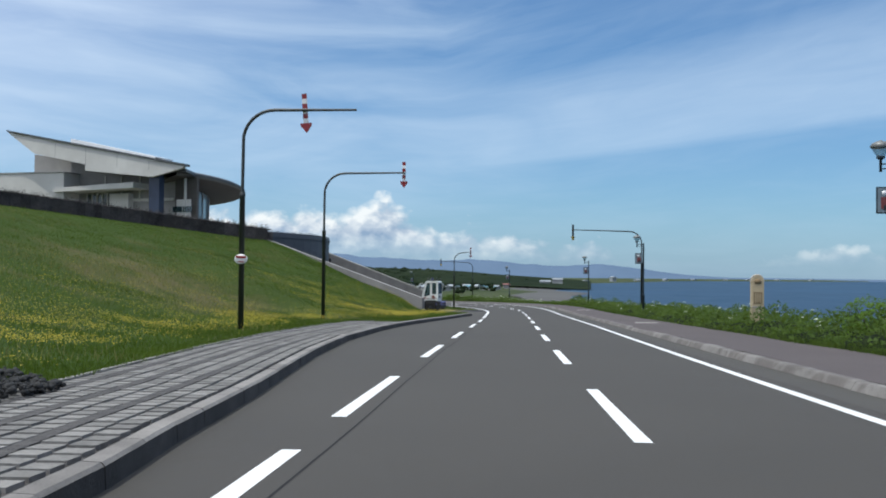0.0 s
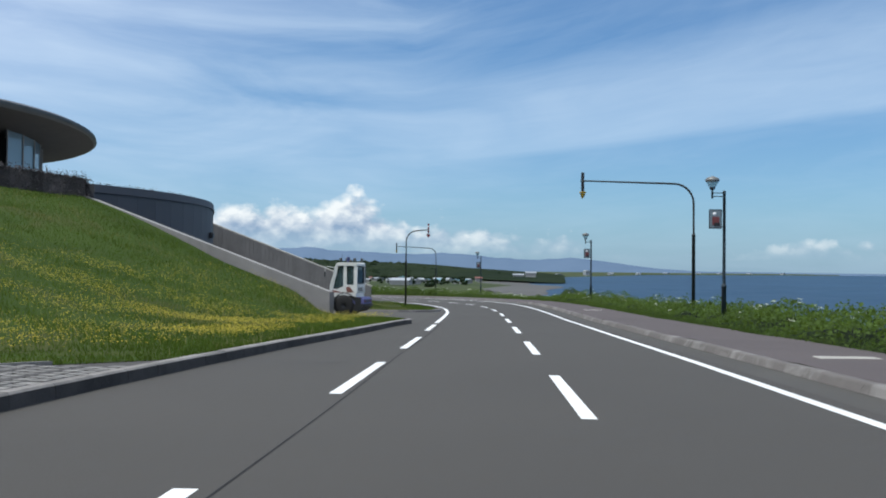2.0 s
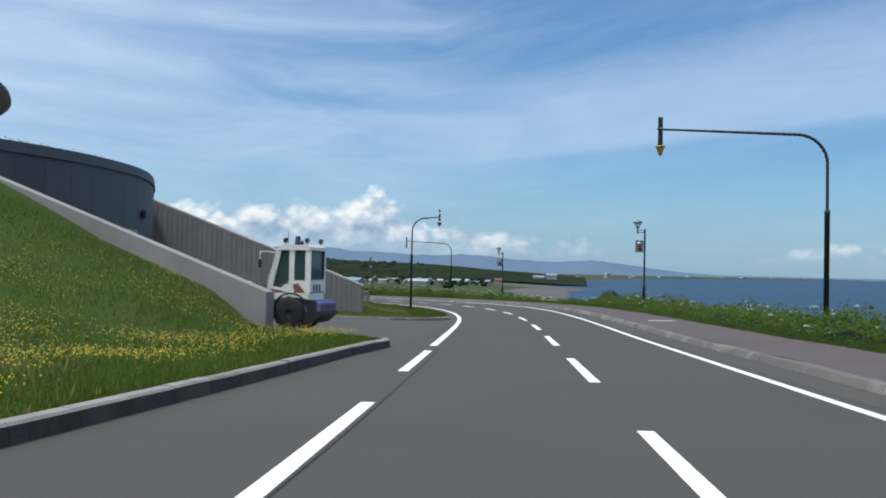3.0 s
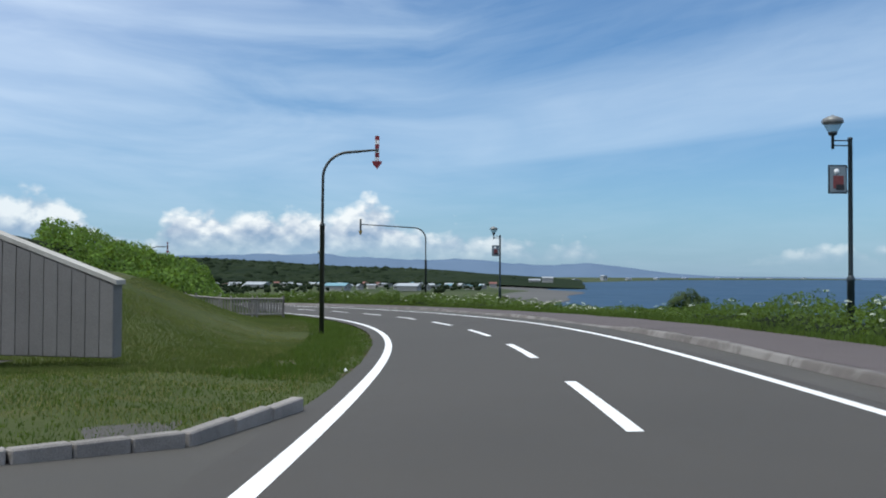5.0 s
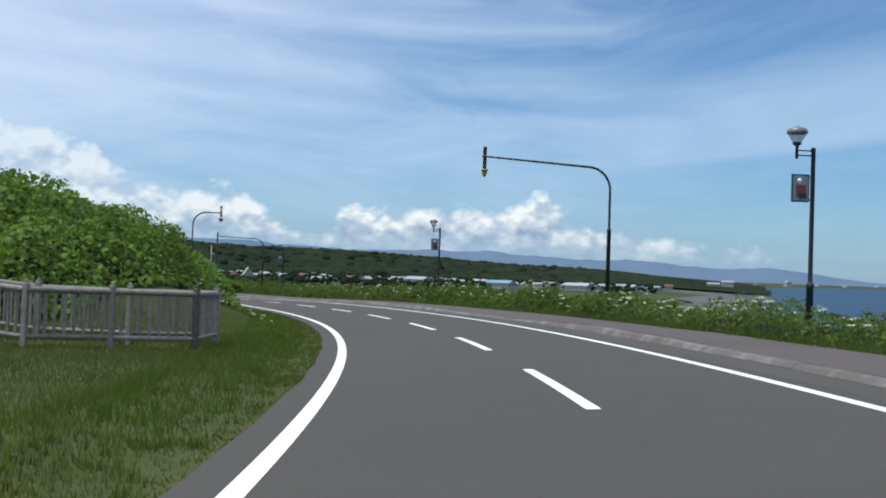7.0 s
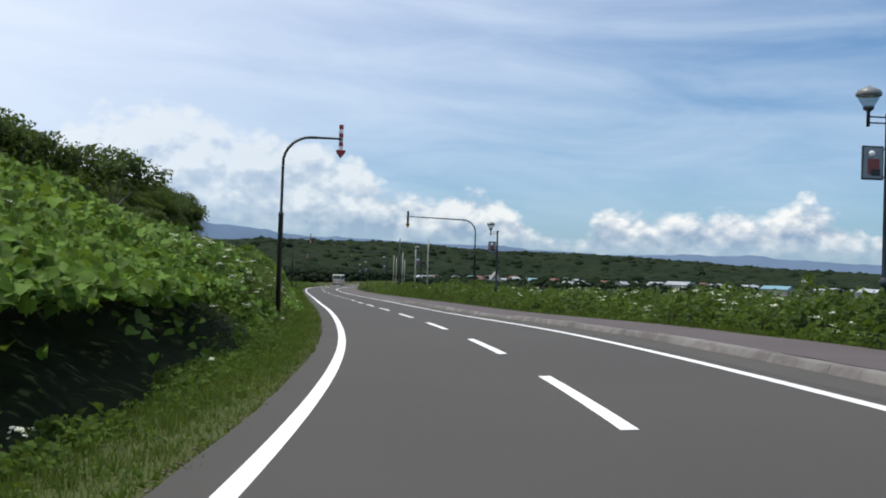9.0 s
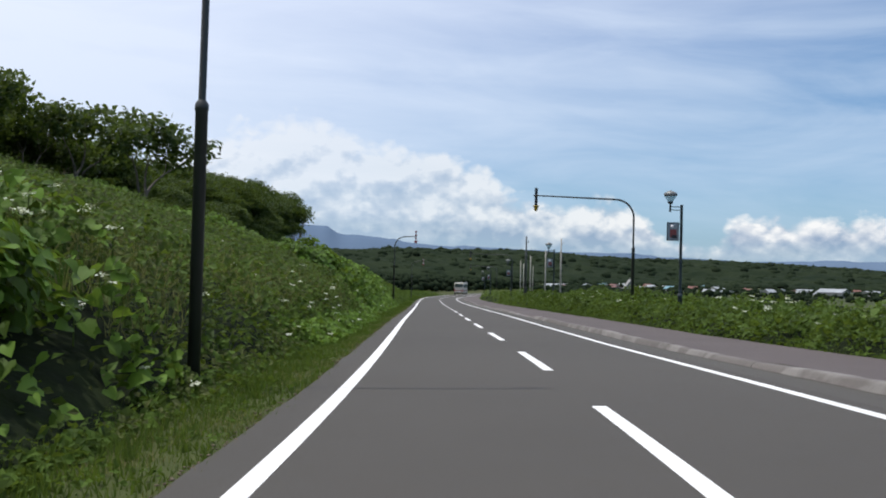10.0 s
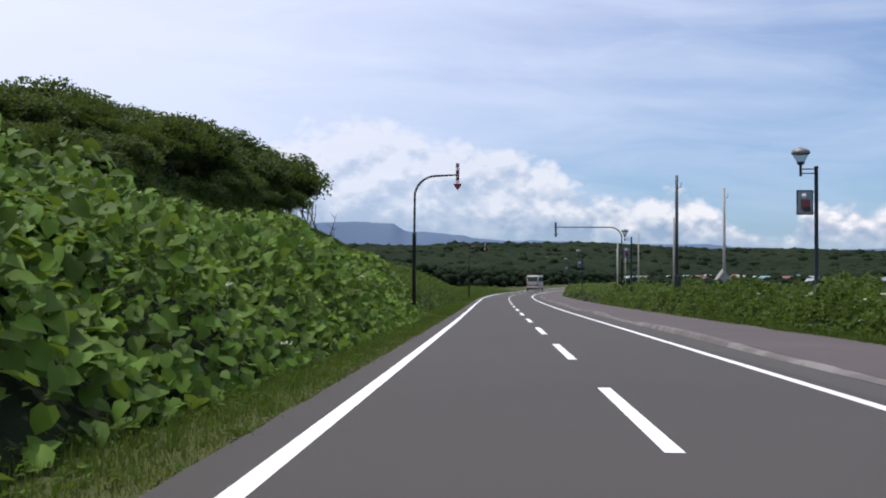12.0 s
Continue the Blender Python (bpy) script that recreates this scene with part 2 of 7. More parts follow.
LAWN = surface("mown slope grass", (0.0200, 0.0400, 0.0058), (0.0440, 0.0690, 0.0125), 0.30, 0.95, fine=0.03, bump=1.0, bump_size=0.06, stains=0.6, stain_size=7.0, spec=0.1, patch=((0.060, 0.060, 0.020), 3.5, 0.54), worn=(0.105, 0.082, 0.042))
SOIL = surface("bare sandy soil", (0.0911, 0.0701, 0.0421), (0.1473, 0.1227, 0.0842), 0.3, 0.95, bump=0.6, bump_size=0.05)
ROCK = surface("dark gravel", (0.0120, 0.0120, 0.0128), (0.0360, 0.0352, 0.0340), 0.1, 0.9, bump=0.8, bump_size=0.05)
# Near-black: the sheets in it stand for shade between leaves and stems.
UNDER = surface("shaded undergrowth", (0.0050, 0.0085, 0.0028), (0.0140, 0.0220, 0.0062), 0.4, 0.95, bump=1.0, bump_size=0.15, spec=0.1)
BLADE = surface("grass blades", (0.0285, 0.0590, 0.0092), (0.0680, 0.1070, 0.0225), 1.2, 0.7, island=0.35, see=0.35, spec=0.15)
BLADE_SLOPE = surface("slope grass blades", (0.0320, 0.0600, 0.0080), (0.0780, 0.1160, 0.0180), 2.6, 0.7, island=0.40, see=0.30, spec=0.12, stains=0.5, stain_size=9.0)
BLADE_MOUND = surface("rough mound grass", (0.0520, 0.0720, 0.0200), (0.1120, 0.1320, 0.0480), 1.6, 0.75, island=0.40, see=0.30, spec=0.10, stains=0.55, stain_size=4.0)
BLADE_DRY = surface("straw coloured grass", (0.1430, 0.1358, 0.0501), (0.2431, 0.2217, 0.1001), 0.8, 0.8, island=0.3, see=0.3, spec=0.1)
LEAF_BIG = surface("broad leaves", (0.0500, 0.1060, 0.0110), (0.1150, 0.1950, 0.0250), 2.2, 0.62, island=0.5, see=0.28, spec=0.18)
LEAF_WEED = surface("roadside weed leaves", (0.0340, 0.0640, 0.0130), (0.0780, 0.1180, 0.0260), 2.2, 0.66, island=0.5, see=0.25, spec=0.14)
LEAF_MID = surface("mixed scrub leaves", (0.0330, 0.0640, 0.0098), (0.0760, 0.1180, 0.0215), 2.5, 0.72, island=0.5, see=0.25, spec=0.1)
LEAF_DRY = surface("olive brush leaves", (0.040, 0.055, 0.017), (0.095, 0.106, 0.038), 2.0, 0.75, island=0.45, see=0.2, spec=0.1)
LEAF_TREE = surface("oak leaves", (0.0206, 0.0411, 0.0102), (0.0486, 0.0748, 0.0206), 1.5, 0.6, island=0.45, see=0.22, spec=0.2)
LEAF_HEDGE = surface("dark hedge leaves", (0.0455, 0.0433, 0.0451), (0.1047, 0.0910, 0.0901), 0.6, 0.8, island=0.4, spec=0.15)
BARK = surface("grey bark", (0.075, 0.062, 0.050), (0.19, 0.165, 0.14), 0.12, 0.95, bump=0.9, bump_size=0.04)
DEADWOOD = surface("grey dead wood", (0.07, 0.062, 0.055), (0.17, 0.155, 0.14), 0.1, 0.9, bump=0.6)
YELLOW = surface("yellow petals", (0.3300, 0.2500, 0.0110), (0.4300, 0.3600, 0.0250), 0.3, 0.7, island=0.15, see=0.2)
WHITE_FL = surface("white umbels", (0.55, 0.58, 0.42), (0.80, 0.82, 0.70), 0.2, 0.8, island=0.15, see=0.2)
POLE = surface("dark brown-green pole paint", (0.016, 0.020, 0.018), (0.030, 0.034, 0.031), 0.5, 0.42, bump=0.05, stains=0.4)
POLE_BLUE = surface("dark blue-green lamp paint", (0.012, 0.022, 0.028), (0.022, 0.036, 0.044), 0.5, 0.4, bump=0.05, stains=0.4)
RED = surface("reflective red", (0.2000, 0.0120, 0.0150), (0.2600, 0.0190, 0.0220), 0.3, 0.35)
WHITE = surface("white sheeting", (0.72, 0.72, 0.72), (0.84, 0.84, 0.84), 0.3, 0.4)
AMBER = surface("amber sheeting", (0.3500, 0.2310, 0.0210), (0.4340, 0.3080, 0.0420), 0.3, 0.4)
BLACK = surface("black plastic", (0.012, 0.012, 0.013), (0.022, 0.022, 0.024), 0.3, 0.45)
RUBBER = surface("tyre rubber", (0.007, 0.007, 0.007), (0.016, 0.015, 0.015), 0.1, 0.85, bump=0.4, bump_size=0.03)
LAMPCAP = surface("grey lamp cap", (0.14, 0.145, 0.14), (0.20, 0.205, 0.20), 0.3, 0.45, metal=0.3)
MILK = glass("lamp glass", (0.62, 0.66, 0.65), 0.12, 0.72)
PANE = glass("dark window glass", (0.05, 0.08, 0.09), 0.03, 0.45)
FACADE_GLASS = glass("pale blue facade glass", (0.22, 0.30, 0.36), 0.03, 0.10)
CABWHITE = surface("worn white machine paint", (0.60, 0.59, 0.55), (0.80, 0.79, 0.75), 0.25, 0.45, stains=0.4, stain_size=0.8, coat=0.2)
LILAC = surface("faded blue-violet paint", (0.060, 0.060, 0.185), (0.110, 0.110, 0.270), 0.2, 0.5, stains=0.4, stain_size=0.6)
RUST = surface("rusty patches", (0.10, 0.035, 0.025), (0.30, 0.13, 0.10), 0.06, 0.9, bump=0.6)
BLUE_LENS = surface("blue beacon lens", (0.008, 0.012, 0.045), (0.010, 0.018, 0.075), 0.2, 0.2)
PANEL = surface("pale concrete facade", (0.4700, 0.4520, 0.4230), (0.6000, 0.5820, 0.5480), 1.5, 0.85, bump=0.2, stains=0.5, stain_size=4.0, per_piece=0.05)
PANEL_GREY = surface("grey facade", (0.2210, 0.2145, 0.2080), (0.3380, 0.3250, 0.3120), 1.5, 0.8, bump=0.2, stains=0.5, stain_size=4.0)
ROOF_DARK = surface("dark metal roof", (0.045, 0.050, 0.052), (0.085, 0.090, 0.092), 1.0, 0.5, metal=0.2, stains=0.4)
SOFFIT = surface("brown-grey soffit", (0.0510, 0.0468, 0.0420), (0.0780, 0.0720, 0.0660), 0.8, 0.8)
NAVY = surface("navy column cladding", (0.016, 0.026, 0.055), (0.030, 0.045, 0.085), 0.8, 0.4)
WOOD = surface("weathered grey timber", (0.1326, 0.1227, 0.1094), (0.2652, 0.2486, 0.2254), 0.09, 0.9, bump=0.6, bump_size=0.03, per_piece=0.2)
SANDSTONE = surface("tan stone", (0.42, 0.33, 0.20), (0.58, 0.47, 0.31), 0.15, 0.85, bump=0.3, stains=0.4)
BROWN = surface("brown relief panel", (0.17, 0.12, 0.06), (0.28, 0.20, 0.11), 0.05, 0.8, bump=0.5)
SEA = surface("sea water", (0.016, 0.045, 0.086), (0.024, 0.062, 0.112), 25.0, 0.5, bump=0.35, bump_size=3.0, stains=0.7, stain_size=300.0, spec=0.10)
PLAIN = surface("low coastal land", (0.0310, 0.0465, 0.0174), (0.0713, 0.0837, 0.0372), 12.0, 0.95, bump=0.3, stains=0.65, stain_size=130.0, spec=0.1)
BEACH = surface("grey beach", (0.0580, 0.0560, 0.0510), (0.0900, 0.0860, 0.0790), 9.0, 0.95, stains=0.6, stain_size=60.0)
RIDGE_WOOD = surface("ridge woodland canopy", (0.0105, 0.0180, 0.0105), (0.0250, 0.0350, 0.0180), 14.0, 0.97, bump=0.6, bump_size=6.0, island=0.12, stains=0.5, stain_size=90.0, spec=0.02)
# The blue of distance haze is put into the hills' base colour.
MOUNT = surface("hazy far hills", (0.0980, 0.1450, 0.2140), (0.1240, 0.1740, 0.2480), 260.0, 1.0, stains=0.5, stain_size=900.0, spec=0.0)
HOUSE_WHITE = surface("white house wall", (0.2300, 0.2300, 0.2250), (0.3100, 0.3100, 0.3000), 3.0, 0.8, per_piece=0.15)
HOUSE_BEIGE = surface("beige house wall", (0.38, 0.34, 0.29), (0.52, 0.48, 0.42), 3.0, 0.8, per_piece=0.2)
ROOF_RED = surface("rust red roof", (0.1400, 0.0490, 0.0385), (0.2100, 0.0840, 0.0630), 2.0, 0.6, per_piece=0.2)
ROOF_GREY = surface("grey roof", (0.22, 0.24, 0.26), (0.38, 0.40, 0.42), 2.0, 0.5, per_piece=0.25)
ROOF_TEAL = surface("blue-green roof", (0.10, 0.22, 0.27), (0.17, 0.32, 0.37), 2.0, 0.5)
BUSWHITE = surface("cream bus paint", (0.4620, 0.4340, 0.3640), (0.5320, 0.5040, 0.4340), 0.8, 0.35, coat=0.3)
BUSRED = surface("wine red bus paint", (0.20, 0.028, 0.045), (0.27, 0.045, 0.060), 0.8, 0.35, coat=0.3)
PICTURE_RED = surface("dull red picture print", (0.120, 0.022, 0.024), (0.200, 0.050, 0.045), 0.08, 0.5)
SIGNBLUE = surface("pale blue sign face", (0.1531, 0.2005, 0.2260), (0.2005, 0.2406, 0.2624), 0.2, 0.5)


# ---- mesh helpers ----
class Shape:
    """Collects points and faces of one part."""

    def __init__(self):
        self.v, self.f, self.s = [], [], []

    def add(self, pts, faces, smooth=False):
        o = len(self.v)
        self.v += [tuple(p) for p in pts]
        self.f += [tuple(i + o for i in f) for f in faces]
        self.s += [smooth] * len(faces)
        return self

    def box(self, c, size, turn=0.0, bevel=0.0, m=None):
        bm = bmesh.new()
        bmesh.ops.create_cube(bm, size=1.0)
        bmesh.ops.scale(bm, vec=size, verts=bm.verts)
        if bevel:
            bmesh.ops.bevel(bm, geom=bm.edges[:], offset=bevel, segments=1, affect="EDGES")
        mm = (m or Matrix()) @ Matrix.Translation(c) @ Matrix.Rotation(turn, 4, "Z")
        bm.verts.index_update()
        self.add([mm @ v.co for v in bm.verts], [[v.index for v in f.verts] for f in bm.faces])
        bm.free()
        return self

    def tube(self, path, radii, n=10, caps=True):
        pts = [Vector(p) for p in path]
        if isinstance(radii, (int, float)):
            radii = [radii] * len(pts)
        ring, faces, prev = [], [], None
        for i, p in enumerate(pts):
            d = (pts[min(i + 1, len(pts) - 1)] - pts[max(i - 1, 0)]).normalized()
            if prev is None:
                a = d.orthogonal().normalized()
            else:
                a = (prev - d * prev.dot(d)).normalized()
            prev, b = a, d.cross(a)
            ring += [p + radii[i] * (a * math.cos(k * math.tau / n) + b * math.sin(k * math.tau / n)) for k in range(n)]
        for i in range(len(pts) - 1):
            faces += [(i * n + k, i * n + (k + 1) % n, (i + 1) * n + (k + 1) % n, (i + 1) * n + k) for k in range(n)]
        self.add(ring, faces, True)
        if caps:
            self.add(ring[:n], [tuple(reversed(range(n)))])
            self.add(ring[-n:], [tuple(range(n))])
        return self

    def lathe(self, profile, n=16, at=(0, 0, 0), m=None):
        mm = (m or Matrix()) @ Matrix.Translation(at)
        ring = [mm @ Vector((r * math.cos(k * math.tau / n), r * math.sin(k * math.tau / n), z)) for r, z in profile for k in range(n)]
        faces = [(i * n + k, i * n + (k + 1) % n, (i + 1) * n + (k + 1) % n, (i + 1) * n + k) for i in range(len(profile) - 1) for k in range(n)]
        return self.add(ring, faces, True)

    def prism(self, outline, a, b, smooth=False):
        """outline: 2D points; a, b: functions that map a 2D point to the two faces."""
        n = len(outline)
        pts = [a(p) for p in outline] + [b(p) for p in outline]
        faces = [tuple(range(n)), tuple(range(2 * n - 1, n - 1, -1))] + [((i + 1) % n, i, n + i, n + (i + 1) % n) for i in range(n)]
        return self.add(pts, faces, smooth)

    def mesh(self, name):
        me = bpy.data.meshes.new(name)
        me.from_pydata(self.v, [], self.f)
        me.polygons.foreach_set("use_smooth", self.s)
        me.update()
        bm = bmesh.new()
        bm.from_mesh(me)
        bmesh.ops.recalc_face_normals(bm, faces=bm.faces)
        bm.to_mesh(me)
        bm.free()
        return me


def bulk(name, verts, faces, smooth=False):
    """A mesh from arrays: verts (n, 3), faces (m, k)."""
    verts, faces = np.asarray(verts, np.float32), np.asarray(faces, np.int32)
    me = bpy.data.meshes.new(name)
    k = faces.shape[1]
    me.vertices.add(len(verts))
    me.vertices.foreach_set("co", verts.ravel())
    me.loops.add(faces.size)
    me.loops.foreach_set("vertex_index", faces.ravel())
    me.polygons.add(len(faces))
    me.polygons.foreach_set("loop_start", np.arange(0, faces.size, k, dtype=np.int32))
    me.polygons.foreach_set("use_smooth", np.full(len(faces), smooth))
    me.update(calc_edges=True)
    return me


def part(name, shape, material, parent=None, label=""):
    me = shape.mesh(name) if isinstance(shape, Shape) else shape
    if not me.materials:
        me.materials.append(material)
    ob = new(name, me)
    ob.parent = parent
    return tagged(ob, label=label)


def thing(name, label, category, group="", m=None, kind=""):
    ob = new(name)
    if m is not None:
        ob.matrix_basis = m
    return tagged(ob, label, category, group, kind)


def ground_piece(name, me, material, label, category, kind="structure"):
    return tagged(part(name, me, material), label, category, kind=kind)


# ---- the road's line, heights and banking ----
KNOT_S = [-60, 0, 30, 60, 80, 100, 120, 140, 160, 180, 200, 230, 300, 335, 380, 450, 520]
KNOT_H = [-2.14, -3.19, -4.02, -3.87, -3.11, 0.91, 8.51, 15.91, 23.85, 29.58, 31.85, 31.88, 31.88, 31.0, 25.0, 19.0, 19.0]


def ease(a, b, x):
    u = np.clip((np.asarray(x, float) - a) / (b - a), 0, 1)
    return u * u * (3 - 2 * u)


def heading_of(s):
    k, h = np.array(KNOT_S, float), np.array(KNOT_H)
    m = np.gradient(h, k)
    m[-1] = m[-2] = 0
    i = np.clip(np.searchsorted(k, s) - 1, 0, len(k) - 2)
    d = k[i + 1] - k[i]
    u = np.clip((s - k[i]) / d, 0, 1)
    return (2 * u**3 - 3 * u**2 + 1) * h[i] + (u**3 - 2 * u**2 + u) * d * m[i] + (-2 * u**3 + 3 * u**2) * h[i + 1] + (u**3 - u**2) * d * m[i + 1]


LINE_S = np.arange(-60, 900, 0.5)
LINE_A = np.radians(heading_of(LINE_S))
LINE_X, LINE_Y = np.cumsum(-np.sin(LINE_A)) * 0.5, np.cumsum(np.cos(LINE_A)) * 0.5
zero = int(np.searchsorted(LINE_S, 0))
LINE_X, LINE_Y = LINE_X - LINE_X[zero] + 1.197, LINE_Y - LINE_Y[zero]


def sag(s):
    """The road's shallow dip before the bend, and its rise after it, against an even fall."""
    return np.interp(s, [-60, 0, 10, 22, 37, 48, 57, 70, 84, 92, 100, 110, 122, 140, 155, 170, 190, 223, 900], [0.02, 0, -0.028, -0.055, -0.088, -0.106, -0.118, -0.115, -0.100, -0.080, -0.050, -0.028, -0.012, 0.0, 0.013, 0.028, 0.036, 0.062, 0.062])


def road_z(s):
    return sag(s) - 1.22 - 0.0222 * (s - np.clip(s - 260, 0, 140) ** 2 / 420 - 0.667 * np.maximum(s - 400, 0))


def bank(s):
    return 0.05 * ease(70, 110, s) * (1 - ease(175, 205, s))


def world_xyz(s, l, h=0.0):
    """Arrays or numbers: along the centre line, to its right, above the road's surface."""
    s, l, h = np.broadcast_arrays(np.asarray(s, float), np.asarray(l, float), np.asarray(h, float))
    a = np.interp(s, LINE_S, LINE_A)
    x = np.interp(s, LINE_S, LINE_X) + l * np.cos(a)
    y = np.interp(s, LINE_S, LINE_Y) + l * np.sin(a)
    z = road_z(s) + bank(s) * np.clip(l, -3.7, 3.7) + h
    return np.stack([x, y, z], -1)


def spot(s, l, h=0.0):
    return Vector(world_xyz(s, l, h))


def turn_at(s):
    return float(np.interp(s, LINE_S, LINE_A))


def at(s, l, h=0.0, turn=0.0):
    """The pose of a thing that stands beside the road: its y points along the road."""
    return Matrix.Translation(spot(s, l, h)) @ Matrix.Rotation(turn_at(s) + turn, 4, "Z")


def wob(s, l, size, seed=0.0):
    """Smooth noise over arrays of s and l, about -1 to 1."""
    s, l = np.broadcast_arrays(np.asarray(s, float), np.asarray(l, float))
    out, w = np.zeros(s.shape), 0.0
    rs = np.random.RandomState(int(seed * 13) + 5)
    for k in range(7):
        a, p, q = rs.rand(3) * math.tau
        f = (0.6 + 1.3 * rs.rand()) * math.tau / size / 2
        out += np.sin(f * (s * math.cos(a) + l * math.sin(a)) + p) * np.cos(f * 0.7 * (l * math.cos(a) - s * math.sin(a)) + q)
        w += 0.55
    return out / w * 1.4


def strip(name, s0, s1, ls, hs, step=1.0, holes=None):
    """A sheet along the road: ls and hs are lists of numbers or of functions of s."""
    s = np.arange(s0, s1 + step * 0.5, step)
    cols = []
    for l, h in zip(ls, hs):
        cols.append(world_xyz(s, l(s) if callable(l) else l, h(s) if callable(h) else h))
    v = np.stack(cols, 1)
    n, k = v.shape[:2]
    idx = np.arange(n * k).reshape(n, k)
    f = np.stack([idx[:-1, :-1], idx[:-1, 1:], idx[1:, 1:], idx[1:, :-1]], -1).reshape(-1, 4)
    return bulk(name, v.reshape(-1, 3), f, True)

# ---- large structure: carriageway, kerbs, footways ----
def left_edge(s):
    """Left edge of the carriageway: it widens into a lay-by before the forecourt."""
    edge = np.interp(s, [-50, 3, 6, 8, 11.6, 20, 27, 36, 41, 45, 50, 55, 59, 63, 66, 68.5, 71, 93, 141, 172, 640],
                     [-3.42, -3.45, -3.63, -3.84, -4.12, -5.0, -5.52, -5.74, -5.62, -5.42, -5.10, -4.66, -4.32, -4.02, -3.65, -3.45, -3.36, -3.22, -3.22, -3.34, -3.32])
    return edge + 0.022 * wob(s, 0, 1.6, 31) * ease(70, 72, s)


def right_line(s):
    """The seaward edge line; the kerb and footway keep step with it."""
    return np.interp(s, [-50, 10, 47, 62, 75, 97, 115, 126, 176, 202, 234, 640], [2.70, 2.69, 2.78, 2.68, 2.60, 2.70, 2.83, 2.76, 2.65, 2.60, 2.77, 2.77])


def footway_edge(s):
    """Where the seaward footway ends in the weeds."""
    return np.interp(s, [-50, 80, 118, 130, 200, 250, 640], [6.45, 6.5, 6.3, 6.1, 6.3, 6.65, 6.65])


def kerb_rise(s):
    """The seaward kerb has sunk and worn away in places."""
    return 0.145 - 0.10 * ease(-0.05, 0.75, wob(s, 0, 19, 61)) - 0.015 * wob(s, 0, 3, 62)


def shore(l):
    return lambda s: l + right_line(s) - 2.74


carriageway = ground_piece("road", strip("road", -50, 880, [lambda s: left_edge(s) - 0.06, -2.9, -1.4, 0.0, 1.4, shore(2.9), shore(3.72)], [0, 0, 0, 0, 0, 0, 0], 0.5), ASPHALT,
                           "smooth dark grey asphalt road", "road")


def painted(name, s0, s1, l, width, parent, h=0.004, label=""):
    f = l if callable(l) else (lambda s: l + 0.0 * s)
    me = strip(name, s0, s1, [lambda s: f(s) - width / 2, lambda s: f(s) + width / 2], [h, h], max(0.25, (s1 - s0) / max(2, round((s1 - s0) / 1.0))))
    return part(name, me, PAINT, parent, label)


marks = thing("road_marking", "white painted lane and edge lines on the asphalt", "road marking", kind="structure")
for k in range(-5, 64):
    start = float(np.interp(k, [-5, 0, 3, 5, 7, 9, 11, 13, 17, 20, 23, 25, 64], [-41.6, 8.5, 39.0, 58.7, 77.6, 97.4, 116.4, 135.5, 173.0, 202.9, 230.5, 250.6, 640.6]))
    painted("centre_dash", start, start + 5.0, 0.04, 0.16, marks)
for start in (-37.0, -27.0, -17.0, -7.0, 2.5, 9.95, 20.2, 30.1, 41.0, 50.3, 59.8):
    painted("bay_dash", start, start + 5.25, float(np.interp(start, [5, 25, 41, 51, 60], [-2.84, -2.81, -2.74, -2.71, -2.76])), 0.16, marks)
painted("edge_line_left", 66.9, 640, lambda s: np.interp(s, [60, 93, 122, 172, 229], [-2.76, -2.85, -2.83, -2.88, -2.86]), 0.175, marks)
painted("edge_line_right", -45, 640, right_line, 0.16, marks)

# sealed joints and cracks of the surfacing
for s0, s1, l in ((-20, 66, -2.58),):
    ground_piece("road_joint", strip("road_joint", s0, s1, [lambda s, l=l: l + 0.03 * wob(s, 0, 9) - 0.011, lambda s, l=l: l + 0.03 * wob(s, 0, 9) + 0.011], [0.0025, 0.0025]),
                 SEAL, "thin dark sealed joint in the asphalt", "road joint")


def stones(name, s0, s1, length, profile, material, parent, limit, face=None, gap=0.003):
    """Kerb stones as pieces of their own, then joined stretches past the limit. profile: (l offset, h) outline; l from a function of s."""
    s, made, rest = s0, 0, Shape()
    rs = random.Random(7)
    while s < s1:
        e = min(s + length, s1)
        dl, dh = rs.uniform(-0.004, 0.004), rs.uniform(-0.004, 0.004)
        outline = profile(s)
        outline2 = profile(e)
        n = len(outline)
        pts = [spot(s + gap, l + dl, h + dh) for l, h in outline] + [spot(e - gap, l + dl, h + dh) for l, h in outline2]
        faces = [tuple(range(n)), tuple(range(2 * n - 1, n - 1, -1))] + [((i + 1) % n, i, n + i, n + (i + 1) % n) for i in range(n)]
        if made < limit:
            stone = part(name, Shape().add(pts, faces), material, parent)
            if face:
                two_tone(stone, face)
        else:
            rest.add(pts, faces)
        made += 1
        s = e
    if rest.v:
        tagged(part(name + "_row", rest, material, parent), kind="stuff")


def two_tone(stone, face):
    """The upright sides of a stone take the darker material: grime and shade in one colour."""
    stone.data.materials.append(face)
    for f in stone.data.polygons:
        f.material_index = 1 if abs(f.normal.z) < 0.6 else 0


def right_kerb(s):
    k = float(right_line(s)) - 2.74
    h = float(kerb_rise(s))
    return [(3.685 + k, -0.1), (3.685 + k, 0.01), (3.745 + k, 0.80 * h), (3.77 + k, 0.96 * h), (3.92 + k, h), (3.94 + k, -0.1)]


def left_kerb(s):
    l = float(left_edge(s))
    return [(l, -0.1), (l - 0.015, 0.15), (l - 0.04, 0.175), (l - 0.17, 0.18), (l - 0.19, -0.1)]


kerb_right = thing("kerb", "worn pale concrete kerb along the footway", "kerb", kind="structure")
kerb_left = thing("kerb", "concrete kerb of the lay-by, face darkened for grime and shade", "kerb", kind="structure")

